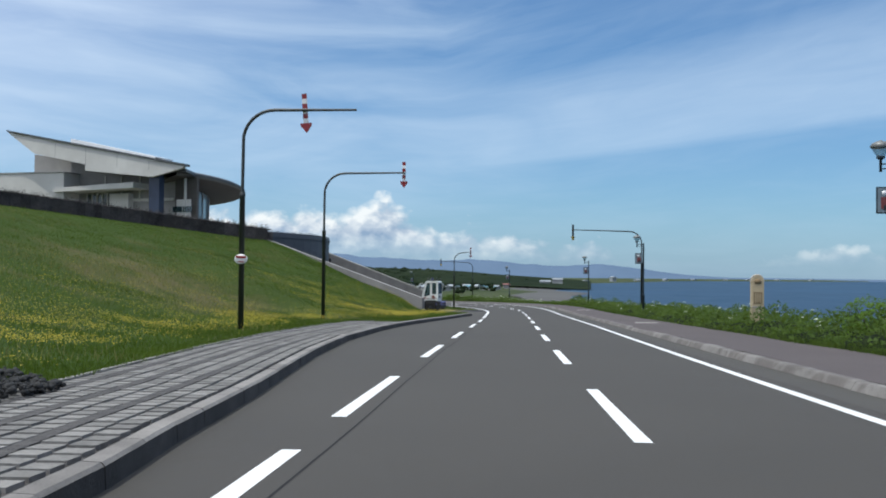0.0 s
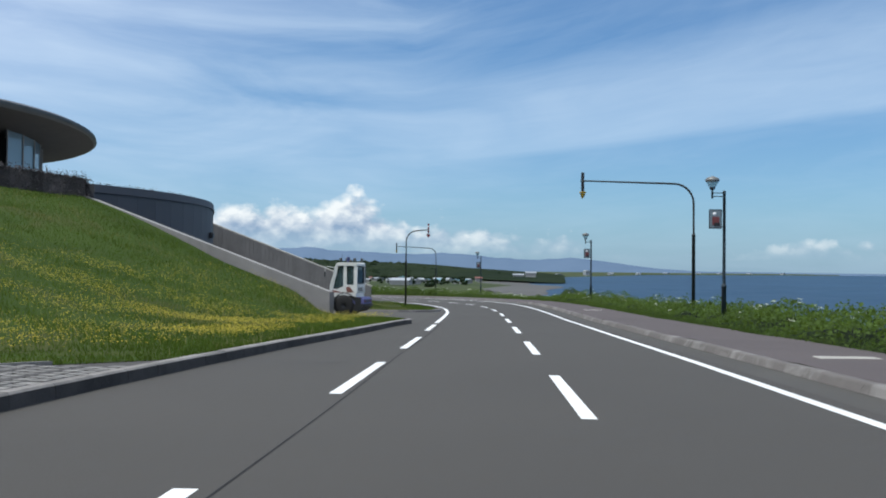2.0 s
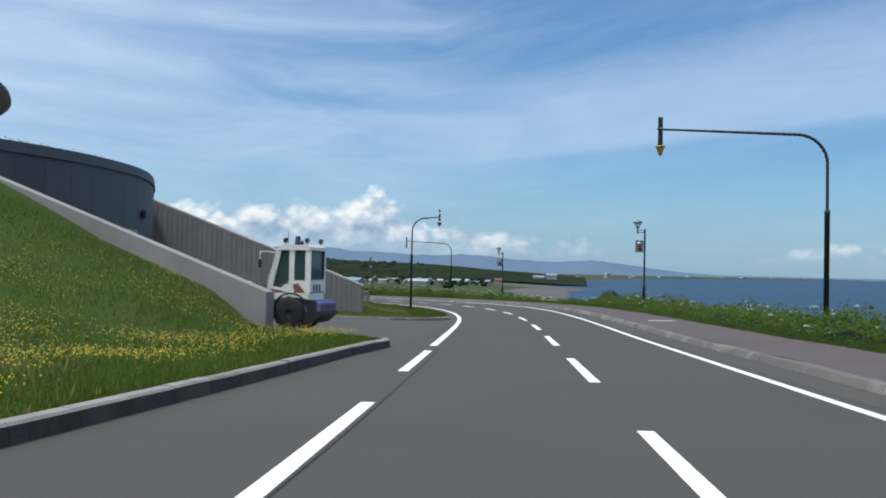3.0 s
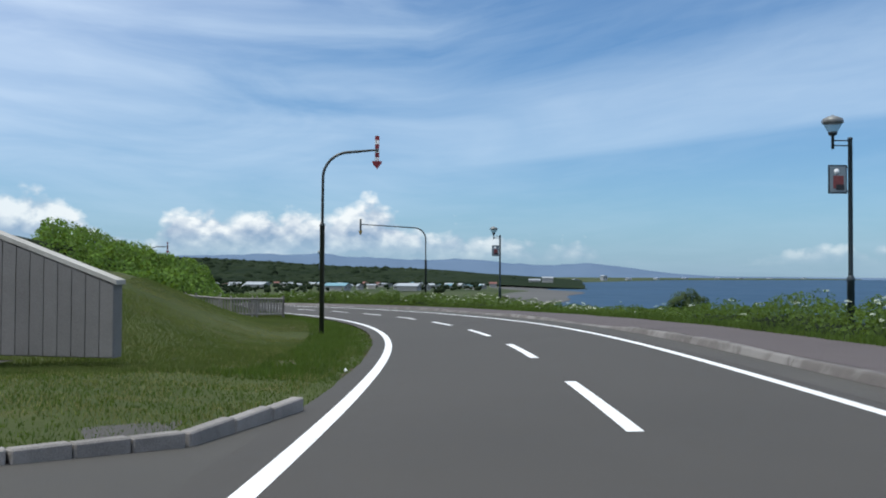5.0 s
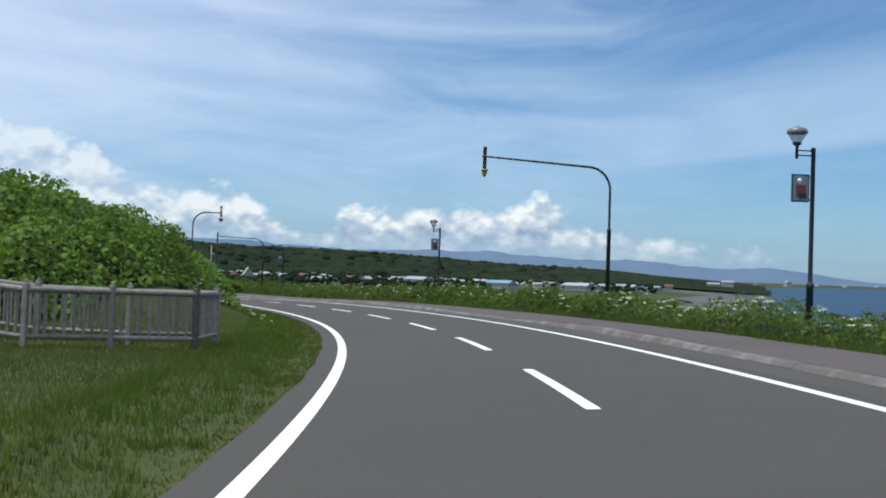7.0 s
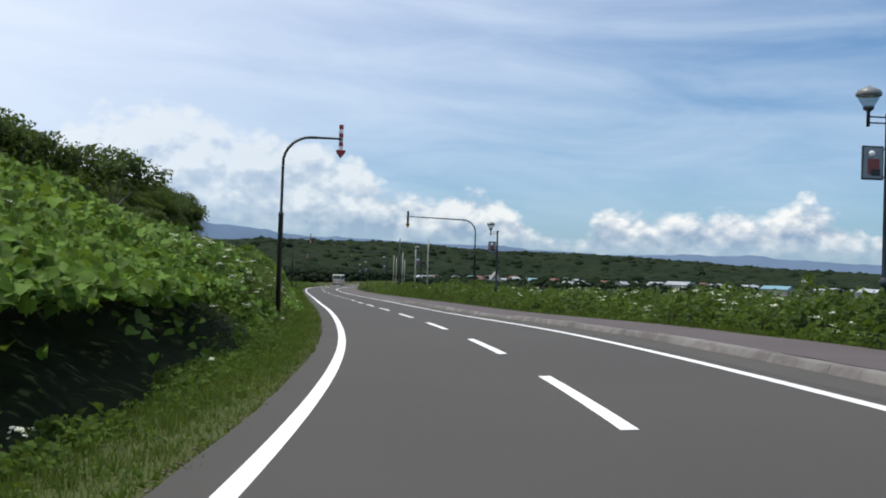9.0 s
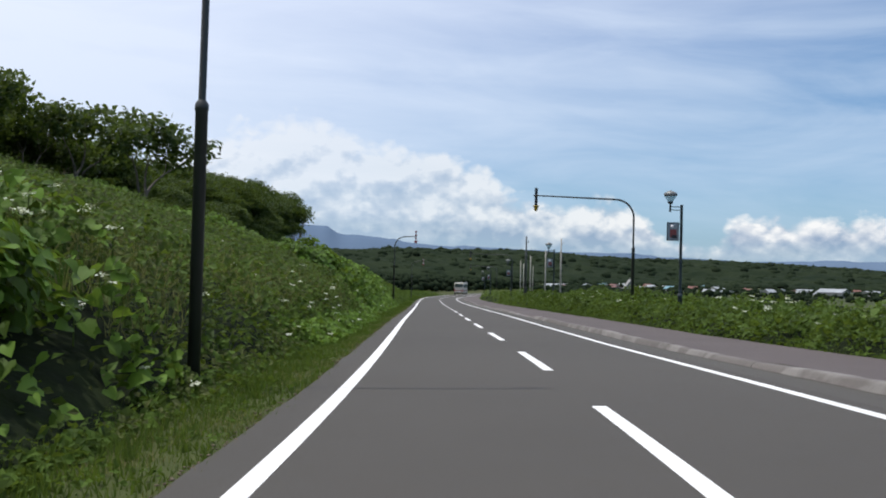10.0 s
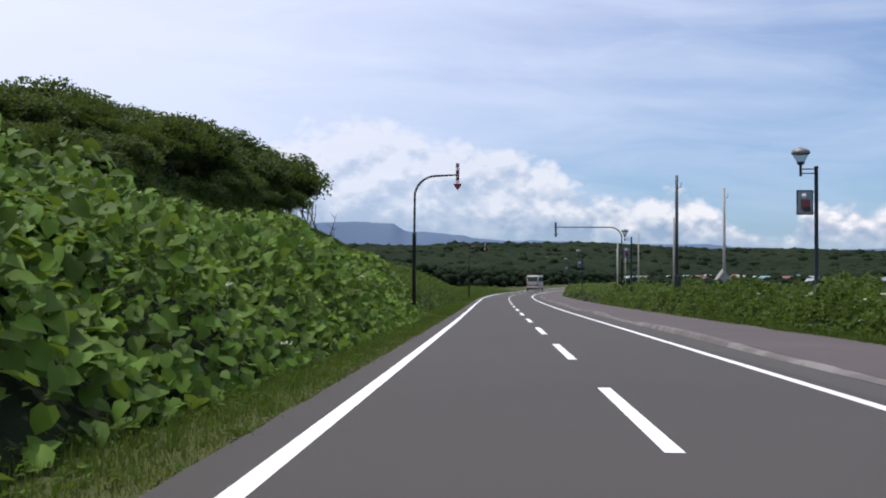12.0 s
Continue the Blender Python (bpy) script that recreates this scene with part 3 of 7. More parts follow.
footway = ground_piece("footway", strip("footway", -50, 640, [shore(3.90), shore(4.15), 5.2, lambda s: footway_edge(s) + 0.10 * wob(s, 0, 5)], [lambda s: kerb_rise(s) + 0.003, lambda s: 0.6 * kerb_rise(s) + 0.058, 0.150, 0.148], 1.0), FOOTWAY,
                       "reddish dark asphalt footway on the seaward side", "pavement")
gutter = ground_piece("gutter", strip("gutter", -50, 640, [shore(3.05), shore(3.68)], [0.002, 0.003], 1.0), ASPHALT_OLD, "paler worn asphalt gutter strip", "gutter")
for s0 in (46.7, 84.4):
    slab = Shape()
    slab.box((0, 0, 0.0), (1.05, 0.42, 0.05), bevel=0.01)
    ob = part("drain_cover", slab, CONCRETE)
    ob.matrix_basis = at(s0, 5.25, 0.136)
    tagged(ob, "pale concrete drain cover in the footway", "drain cover", "drain covers")


def paved_inner(s):
    return left_edge(s) - 0.19 - 2.15 * (1 - ease(41.5, 45.0, s))


pave_bed = ground_piece("pavement", strip("pavement", -50, 45, [lambda s: left_edge(s) - 0.18, lambda s: paved_inner(s)], [0.13, 0.13], 0.5), BEDDING,
                        "block paved footway beside the lay-by", "pavement")

# ---- the grass slope in front of the museum: from the toe at the footway up to the hedge ----
WALL_LOW, WALL_TOP = Vector((-1.35, 70.75, -1.86)), Vector((-13.02, 77.0, 2.45))   # near wing wall's coping


def crest(u):
    """Crest of the slope; u from 0 (at the wing wall) to 1 (far behind)."""
    x = -13.0 - 57.0 * u
    y = 76.7 - 12 * u - 95 * u * u
    z = 2.30 + 7.5 * u - 2.2 * u * u
    return np.stack([x, y, z], -1)


def slope_mesh():
    nu, nv = 150, 64
    u = np.linspace(0, 1, nu)[:, None]
    v = np.linspace(0, 1, nv)[None, :]
    ts = 68.2 - 106.6 * u[:, 0]
    toe_l = np.where(ts > 44, left_edge(np.minimum(ts, 66)) - 0.19, paved_inner(ts))
    toe_l = np.where(ts > 65.0, toe_l - (ts - 65.0) ** 2 * 0.12, toe_l)
    toe = world_xyz(ts, toe_l, 0.14)
    top = crest(u[:, 0])
    # the last line runs along the near wing wall's foot
    p = toe[:, None, :] * (1 - v[..., None]) + top[:, None, :] * v[..., None]
    v0 = 0.21 - 0.10 * np.minimum(1, u * 2)
    w = np.maximum(0, (v - v0) / (1 - v0))
    w = np.where(v < v0 + 0.06, 0.5 * np.maximum(0, v - v0 + 0.06) ** 2 / 0.12 / (1 - v0), w)
    p[..., 2] = (toe[:, None, 2] + 0.05 * np.minimum(v / v0, 1)) * (1 - w) + top[:, None, 2] * w
    bulge = 1.0 * w * (1 - w) * (1 - np.exp(-u * 9)) + 0.9 * w * (1 - w) * np.exp(-u * 14)
    p[..., 2] += bulge + (0.10 * wob(p[..., 0], p[..., 1], 6.0, 3) + 0.04 * wob(p[..., 0], p[..., 1], 1.7, 4)) * np.minimum(1, 6 * v * (1 - v)) * np.minimum(1, u * 10)
    # beside the wing wall the turf comes up to the coping, but for the last metres
    t = np.clip((p[..., 0] + 1.3) / -12.3, 0, 1)
    beside = -1.78 + 4.33 * t - 0.10 - 0.42 * (1 - ease(0.5, 1.0, t)) - 0.42 * (1 - ease(0.0, 0.16, t))
    k = np.exp(-(u * 13) ** 2) * ease(0.10, 0.22, v)
    p[..., 2] = p[..., 2] * (1 - k) + np.maximum(p[..., 2], beside) * k
    return p


SLOPE = slope_mesh()
n, k = SLOPE.shape[:2]
idx = np.arange(n * k).reshape(n, k)
quads = np.stack([idx[:-1, :-1], idx[1:, :-1], idx[1:, 1:], idx[:-1, 1:]], -1).reshape(-1, 4)


def dryness(u, v):
    """Worn, straw-coloured ground: a broad streak down the slope and smaller spots."""
    c = 0.303 + 0.05 * (v - 0.30)
    streak = np.exp(-((u - c) / 0.05) ** 2) * ease(0.12, 0.20, v) * (1 - ease(0.40, 0.56, v))
    spots = ease(0.35, 1.0, wob(u * 120, v * 26, 5.0, 17)) * ease(0.14, 0.22, v) * (1 - ease(0.6, 0.8, v)) * ease(0.16, 0.26, u)
    return np.clip(streak * (0.8 + 0.5 * wob(u * 120, v * 26, 2.2, 18)) + 0.45 * spots, 0, 1)


def bloom(u, v):
    """How thick the yellow flowers stand."""
    band = (np.exp(-((v - 0.11) / 0.06) ** 2) + 0.34 * ease(0.02, 0.06, v) * (1 - ease(0.24, 0.52, v))) * ease(0.17, 0.24, u)
    foot = ease(0.01, 0.05, v) * (1 - ease(0.26, 0.50, v)) * (1 - ease(0.17, 0.24, u))
    up = 0.8 * np.exp(-((u - 0.186) / 0.026) ** 2 - ((v - 0.44) / 0.11) ** 2) + 0.35 * np.exp(-((u - 0.25) / 0.05) ** 2 - ((v - 0.34) / 0.09) ** 2)
    return np.maximum(np.maximum(0.75 * band, foot), up)


grass_slope = ground_piece("grass_slope", bulk("grass_slope", SLOPE.reshape(-1, 3), quads, True), LAWN, "green grass slope dotted with yellow flowers", "grass slope")
gu, gv = np.meshgrid(np.linspace(0, 1, n), np.linspace(0, 1, k), indexing="ij")
dry_at = grass_slope.data.attributes.new("dry", "FLOAT", "POINT")
dry_at.data.foreach_set("value", dryness(gu, gv).ravel().astype(np.float32))
back = crest(np.linspace(0, 1, 40))
plateau = np.concatenate([back, back + np.array([-14.0, 8.0, -0.1]), back + np.array([-90.0, 50.0, 1.0])])
i = np.arange(39)
ground_piece("plateau", bulk("plateau", plateau, np.concatenate([np.stack([i, i + 1, i + 41, i + 40], -1), np.stack([i + 40, i + 41, i + 81, i + 80], -1)]), True), GRASS_SOIL,
             "flat grassy ground behind the hedge", "ground")

# ---- forecourt, side ground, right bank ----
kerb_lawn = Shape().add([spot(62.0, -4.3, 0.135), spot(64.0, -4.1, 0.135), spot(66.0, -3.86, 0.135), spot(66.7, -4.05, 0.135), spot(67.05, -4.5, 0.135), spot(67.2, -5.2, 0.135), spot(68.6, -6.6, 0.13), spot(66.0, -7.4, 0.05), spot(62.0, -6.0, 0.05)],
                        [tuple(range(9))])
ground_piece("grass_verge", kerb_lawn, LAWN, "mown grass inside the rounded kerb end", "grass")


def court_sheet():
    pts = [spot(65.0, -3.2, -0.004), spot(89.3, -3.2, -0.004), spot(88.4, -4.8, 0.03), spot(88.2, -6.2, 0.06), spot(88.8, -9.2, 0.09), spot(93.3, -9.8, 0.05), spot(98.0, -9.9, 0.03), spot(99.5, -20, 0.12), spot(96, -30, 0.3), spot(78, -30, 0.3), spot(70.4, -7.2, 0.06), spot(68.6, -6.8, 0.0), spot(66.4, -5.0, -0.004)]
    return Shape().add(pts, [tuple(range(len(pts)))])


ground_piece("forecourt", court_sheet(), ASPHALT_OLD, "grey asphalt forecourt of the museum", "forecourt")


def left_height(s, l):
    """Ground over the road's surface, left of the carriageway beyond the forecourt."""
    d = -l - 3.4
    verge = -0.06 - 0.05 * ease(0, 1.0, d)
    mound = (2.15 + 0.3 * wob(s, l, 14, 1)) * ease(2.6, 10.5, d) * ease(98.3, 105, s) * (1 - ease(122, 131, s))
    mound = mound + 1.3 * ease(9, 26, d) * ease(99, 105, s) * (1 - ease(126, 146, s))
    dip = 0.20 * ease(0.3, 1.8, d) * ease(108, 122, s) * (1 - ease(150, 165, s)) - 0.45 * ease(2.4, 3.2, d) * ease(134.9, 135.4, s) * (1 - ease(136.0, 136.5, s))
    dip = dip - 0.75 * ease(1.3, 2.1, d) * (1 - ease(3.6, 5.0, d)) * ease(158, 162, s) * (1 - ease(174, 178, s))
    rise = 0.37 * np.maximum(d - 1.6, 0) ** 1.02
    top = 9.5 + 0.3 * ease(195, 235, s) + 1.0 * wob(s, l, 40, 2)
    hill = top * (1 - np.exp(-rise / top * 1.08))
    hill = hill + 2.5 * ease(11, 20, d) * ease(250, 295, s)
    hill = hill * (1 - 0.24 * ease(228, 240, s) * (1 - ease(290, 315, s)) * ease(4, 8, d) * (1 - ease(15, 21, d)))
    hill = hill * ease(138, 152, s) * (1 - 0.78 * ease(336, 374, s)) * (1 - 0.2 * ease(362, 420, s))
    lift = (0.02 + 0.10 * ease(0.0, 0.6, d) + 0.11 * ease(0.4, 2.4, d)) * (1 - ease(93.4, 96.5, s))
    return lift + verge + mound + dip + hill + (0.03 * wob(s, l, 2.5, 5) + 0.035 * wob(s, l, 6.5, 6)) * ease(0.3, 1.5, d)


def sheet(name, s0, s1, ds, lcols, height, material, label, category):
    s = np.arange(s0, s1 + ds * 0.5, ds)[:, None]
    l = np.asarray(lcols)[None, :]
    p = world_xyz(s, l, height(s, l))
    n, k = p.shape[:2]
    idx = np.arange(n * k).reshape(n, k)
    q = np.stack([idx[:-1, :-1], idx[:-1, 1:], idx[1:, 1:], idx[1:, :-1]], -1).reshape(-1, 4)
    return ground_piece(name, bulk(name, p.reshape(-1, 3), q, True), material, label, category)


cols_left = -np.concatenate([np.arange(3.24, 8, 0.34), np.arange(8, 22, 0.8), np.arange(22, 60, 2.5), np.arange(60, 106, 9.0)])[::-1]


sheet("ground", 93.3, 640, 0.8, cols_left, left_height, GRASS_SOIL, "grassy verge rising into an overgrown hillside", "ground")


def island_front(l):
    """Where the rounded tip of the grass island begins along the road."""
    return np.interp(-l, [3.3, 3.8, 5.6, 7.3, 9.2, 10.2], [89.6, 86.8, 85.4, 86.4, 88.4, 89.4])


def island_sheet():
    l = -np.linspace(3.30, 10.2, 22)[None, :]
    u = np.linspace(0, 1, 9)[:, None]
    s = island_front(l) * (1 - u) + 93.32 * u
    q = world_xyz(s, l + 0 * u, left_height(s, l))
    i = np.arange(9 * 22).reshape(9, 22)
    return bulk("grass_island", q.reshape(-1, 3), np.stack([i[:-1, :-1], i[1:, :-1], i[1:, 1:], i[:-1, 1:]], -1).reshape(-1, 4), True)


ground_piece("grass_island", island_sheet(), GRASS_SOIL, "small grass island between forecourt and road", "grass island")


def right_height(s, l):
    d = l - footway_edge(s)
    edge = 0.05 + 0.07 * ease(-0.1, 0.3, d) + 0.10 * wob(s, l, 3.0, 6) * ease(0, 0.8, d)
    land = ease(165, 230, s)
    fall = ease(3.0, 26.0, d) * (1 - 0.62 * land)
    return edge - fall * (12.5 + road_z(s) + 1.2 + 3.5 * (1 - land)) - 2.5 * ease(20, 60, d) * land - 4.0 * ease(26, 60, d) * (1 - land)


cols_right = np.concatenate([np.arange(5.7, 10, 0.4), np.arange(10, 36, 1.6), np.array([40, 50, 70, 100.0])])
sheet("bank", -50, 640, 1.0, cols_right, right_height, GRASS_SOIL, "grassy bank falling to the shore", "ground")

# ---- sea, coastal plain, woods and far hills ----
SEA_Z = -14.0
sea = Shape().add([(-1500, -1500, SEA_Z), (4400, -1500, SEA_Z), (4400, 4300, SEA_Z), (-1500, 4300, SEA_Z)], [(0, 1, 2, 3)])
ground_piece("water", sea, SEA, "deep blue sea with a faint swell", "sea")


def shore_x(y):
    """The shoreline: land lies to the left of it."""
    return 25 + 12 * ease(120, 260, y) - 12 * ease(200, 330, y) + 75 * ease(330, 760, y) + 30 * ease(800, 1300, y) + 0.40 * np.maximum(y - 1300, 0) + 0.75 * np.maximum(y - 2500, 0)


def plain_mesh():
    y = np.concatenate([np.arange(-400, 400, 40.0), np.arange(400, 1500, 25.0), np.arange(1500, 4200, 120.0)])
    u = np.concatenate([np.linspace(0, 1, 22) ** 1.6 * 260, np.array([400, 700, 1200, 2000, 3200.0])])
    yy, uu = np.meshgrid(y, u, indexing="ij")
    x = shore_x(yy) + 6 * np.sin(yy / 37.0) - uu
    z = SEA_Z - 0.4 + 2.2 * ease(0, 60, uu) + 1.2 * ease(60, 260, uu) + 0.3 * wob(yy, uu, 90, 8)
    p = np.stack([x, yy, z], -1)
    n, k = p.shape[:2]
    idx = np.arange(n * k).reshape(n, k)
    return p, np.stack([idx[:-1, :-1], idx[1:, :-1], idx[1:, 1:], idx[:-1, 1:]], -1).reshape(-1, 4)


p, q = plain_mesh()
plain = ground_piece("coastal_plain", bulk("coastal_plain", p.reshape(-1, 3), q, True), PLAIN, "low green coastal land behind the shore", "ground")


def beach_mesh():
    y = np.arange(420, 1250, 12.0)
    w = 16 + 26 * ease(450, 700, y) * (1 - ease(900, 1250, y))
    a = np.stack([shore_x(y) + 6 * np.sin(y / 37.0) + 4, y, np.full(len(y), SEA_Z + 0.1)], -1)
    b = np.stack([shore_x(y) + 6 * np.sin(y / 37.0) - w * 0.5, y, np.full(len(y), SEA_Z + 0.8)], -1)
    c = np.stack([shore_x(y) + 6 * np.sin(y / 37.0) - w, y, np.full(len(y), SEA_Z + 1.15)], -1)
    p = np.stack([a, b, c], 1)
    n, k = p.shape[:2]
    idx = np.arange(n * k).reshape(n, k)
    return bulk("beach", p.reshape(-1, 3), np.stack([idx[:-1, :-1], idx[1:, :-1], idx[1:, 1:], idx[:-1, 1:]], -1).reshape(-1, 4), True)


ground_piece("beach", beach_mesh(), BEACH, "grey sand beach below the village", "beach")


def polar(az, dist, z):
    a = np.radians(az)
    return np.stack(np.broadcast_arrays(-np.sin(a) * dist, np.cos(a) * dist, z), -1)


def ridge_top(az):
    """Height over the eye, in degrees, of the wooded ridge along the bearing."""
    return np.interp(az, [-30, -9, -6, -4, -2, 0, 2, 5, 8, 12, 16, 20, 24, 30, 34, 50, 70], [-0.6, -0.2, -0.05, 0.1, 0.24, 0.36, 0.44, 0.56, 0.70, 0.84, 0.98, 1.12, 1.22, 1.22, 1.2, 1.05, 0.95])


def billows(x, y, size, seed):
    """Rounded heads of a wood's canopy, 0 to 1."""
    return 1 - np.abs(np.clip(wob(x, y, size, seed), -1, 1))


def ridge_mesh():
    az = np.linspace(-8.5, 75, 1250)[:, None]
    k = np.linspace(0, 1, 150)[None, :]
    dist = 1000 + 120 * np.sin(az / 9.0) + 900 * k
    zt = -6 + np.tan(np.radians(ridge_top(az))) * (1500 + 120 * np.sin(az / 9.0))
    z = -12.5 + (zt + 12.0) * ease(0, 0.58, k) + 2.5 * wob(az * 20, dist, 160, 9)
    p = polar(az, dist, z)
    x, y = p[..., 0], p[..., 1]
    woods = ease(-6, 4, az) * (0.25 + 0.75 * ease(0.02, 0.10, k))
    p[..., 2] += woods * (3.0 * billows(x, y, 52, 51) + 1.9 * billows(x, y, 25, 52) + 1.0 * billows(x, y, 12, 53) - 3.0)
    return p


RIDGE = ridge_mesh()
n, k = RIDGE.shape[:2]
idx = np.arange(n * k).reshape(n, k)
ground_piece("wooded_ridge", bulk("wooded_ridge", RIDGE.reshape(-1, 3), np.stack([idx[:-1, :-1], idx[:-1, 1:], idx[1:, 1:], idx[1:, :-1]], -1).reshape(-1, 4), True), RIDGE_WOOD,
             "long low ridge covered in dark green woods", "wooded ridge")


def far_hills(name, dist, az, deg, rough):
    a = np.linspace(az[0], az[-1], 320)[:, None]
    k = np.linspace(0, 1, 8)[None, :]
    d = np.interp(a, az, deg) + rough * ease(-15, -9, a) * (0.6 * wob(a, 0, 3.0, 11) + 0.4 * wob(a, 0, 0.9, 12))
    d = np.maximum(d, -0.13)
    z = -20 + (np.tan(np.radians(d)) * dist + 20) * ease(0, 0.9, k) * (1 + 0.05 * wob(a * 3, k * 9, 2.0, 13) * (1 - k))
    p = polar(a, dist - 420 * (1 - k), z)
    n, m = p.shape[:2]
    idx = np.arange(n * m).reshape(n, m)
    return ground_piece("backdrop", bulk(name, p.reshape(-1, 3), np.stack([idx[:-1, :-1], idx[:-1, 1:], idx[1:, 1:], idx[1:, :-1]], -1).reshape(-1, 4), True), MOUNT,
                        "far hills on the horizon, coloured blue for haze", "far hills")


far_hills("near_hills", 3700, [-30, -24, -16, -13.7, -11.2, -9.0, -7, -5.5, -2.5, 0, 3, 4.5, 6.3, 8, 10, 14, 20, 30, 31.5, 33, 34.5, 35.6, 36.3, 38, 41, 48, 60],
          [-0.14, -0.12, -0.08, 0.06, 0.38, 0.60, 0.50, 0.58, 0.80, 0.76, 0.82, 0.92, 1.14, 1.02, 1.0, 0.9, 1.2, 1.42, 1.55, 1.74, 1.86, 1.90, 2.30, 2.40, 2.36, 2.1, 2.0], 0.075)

# ---- wing walls, podium, hedge and museum ----
def slanted_wall(name, foot_a, top_a, foot_b, top_b, thick, material, label, panels=0, panel_material=None, coping=0.0):
    """An upright wall between two ends whose top slants; foot and top: heights."""
    a, b = Vector((foot_a.x, foot_a.y, 0)), Vector((foot_b.x, foot_b.y, 0))
    d = (b - a).normalized()
    nrm = Vector((d.y, -d.x, 0))
    th = thing(name, label, "retaining wall", kind="structure")

    def pt(u, z, off):
        p = a.lerp(b, u) + nrm * off
        return (p.x, p.y, z)
    za0, za1, zb0, zb1 = foot_a.z, top_a, foot_b.z, top_b
    body = Shape()
    ring = [pt(0, za0, 0), pt(1, zb0, 0), pt(1, zb1, 0), pt(0, za1, 0)]
    back_ring = [pt(0, za0, -thick), pt(1, zb0, -thick), pt(1, zb1, -thick), pt(0, za1, -thick)]
    body.add(ring + back_ring, [(0, 1, 2, 3), (7, 6, 5, 4), (1, 0, 4, 5), (2, 1, 5, 6), (3, 2, 6, 7), (0, 3, 7, 4)])
    part("wall_body", body, material, th)
    if coping:
        c = Shape()
        o = 0.05
        c.add([pt(-0.004, za1, o), pt(1.004, zb1, o), pt(1.004, zb1 + coping, o), pt(-0.004, za1 + coping, o),
               pt(-0.004, za1, -thick - o), pt(1.004, zb1, -thick - o), pt(1.004, zb1 + coping, -thick - o), pt(-0.004, za1 + coping, -thick - o)],
              [(0, 1, 2, 3), (7, 6, 5, 4), (1, 0, 4, 5), (2, 1, 5, 6), (3, 2, 6, 7), (0, 3, 7, 4)])
        part("coping", c, CONCRETE, th)
    for k in range(panels):
        u0, u1 = (k + 0.03) / panels, (k + 0.97) / panels
        q = Shape()
        pts = [pt(u, za0 + (zb0 - za0) * u + 0.02, off) for off in (-thick, -thick - 0.05) for u in (u0, u1)] + [pt(u, za1 + (zb1 - za1) * u - 0.02, off) for off in (-thick, -thick - 0.05) for u in (u0, u1)]
        q.add(pts, [(2, 3, 7, 6), (0, 2, 6, 4), (3, 1, 5, 7), (4, 6, 7, 5), (0, 1, 3, 2)])
        part("wall_panel", q, panel_material or material, th)
    return th


slanted_wall("wing_wall", Vector((-1.30, 70.75, -2.75)), -1.78, Vector((-13.6, 77.3, 1.0)), 2.55, 0.34, WALLC, "low sloping concrete parapet edging the grass slope")
slanted_wall("wing_wall", Vector((-0.95, 97.9, -3.5)), -2.10, Vector((-13.4, 98.6, -3.3)), 2.70, 0.4, WALL_RIB, "sloping ribbed grey concrete wing wall", 46, WALL_RIB, 0.09)

POD = Vector((-32.0, 88.0, 0))
POD_R = 21.7


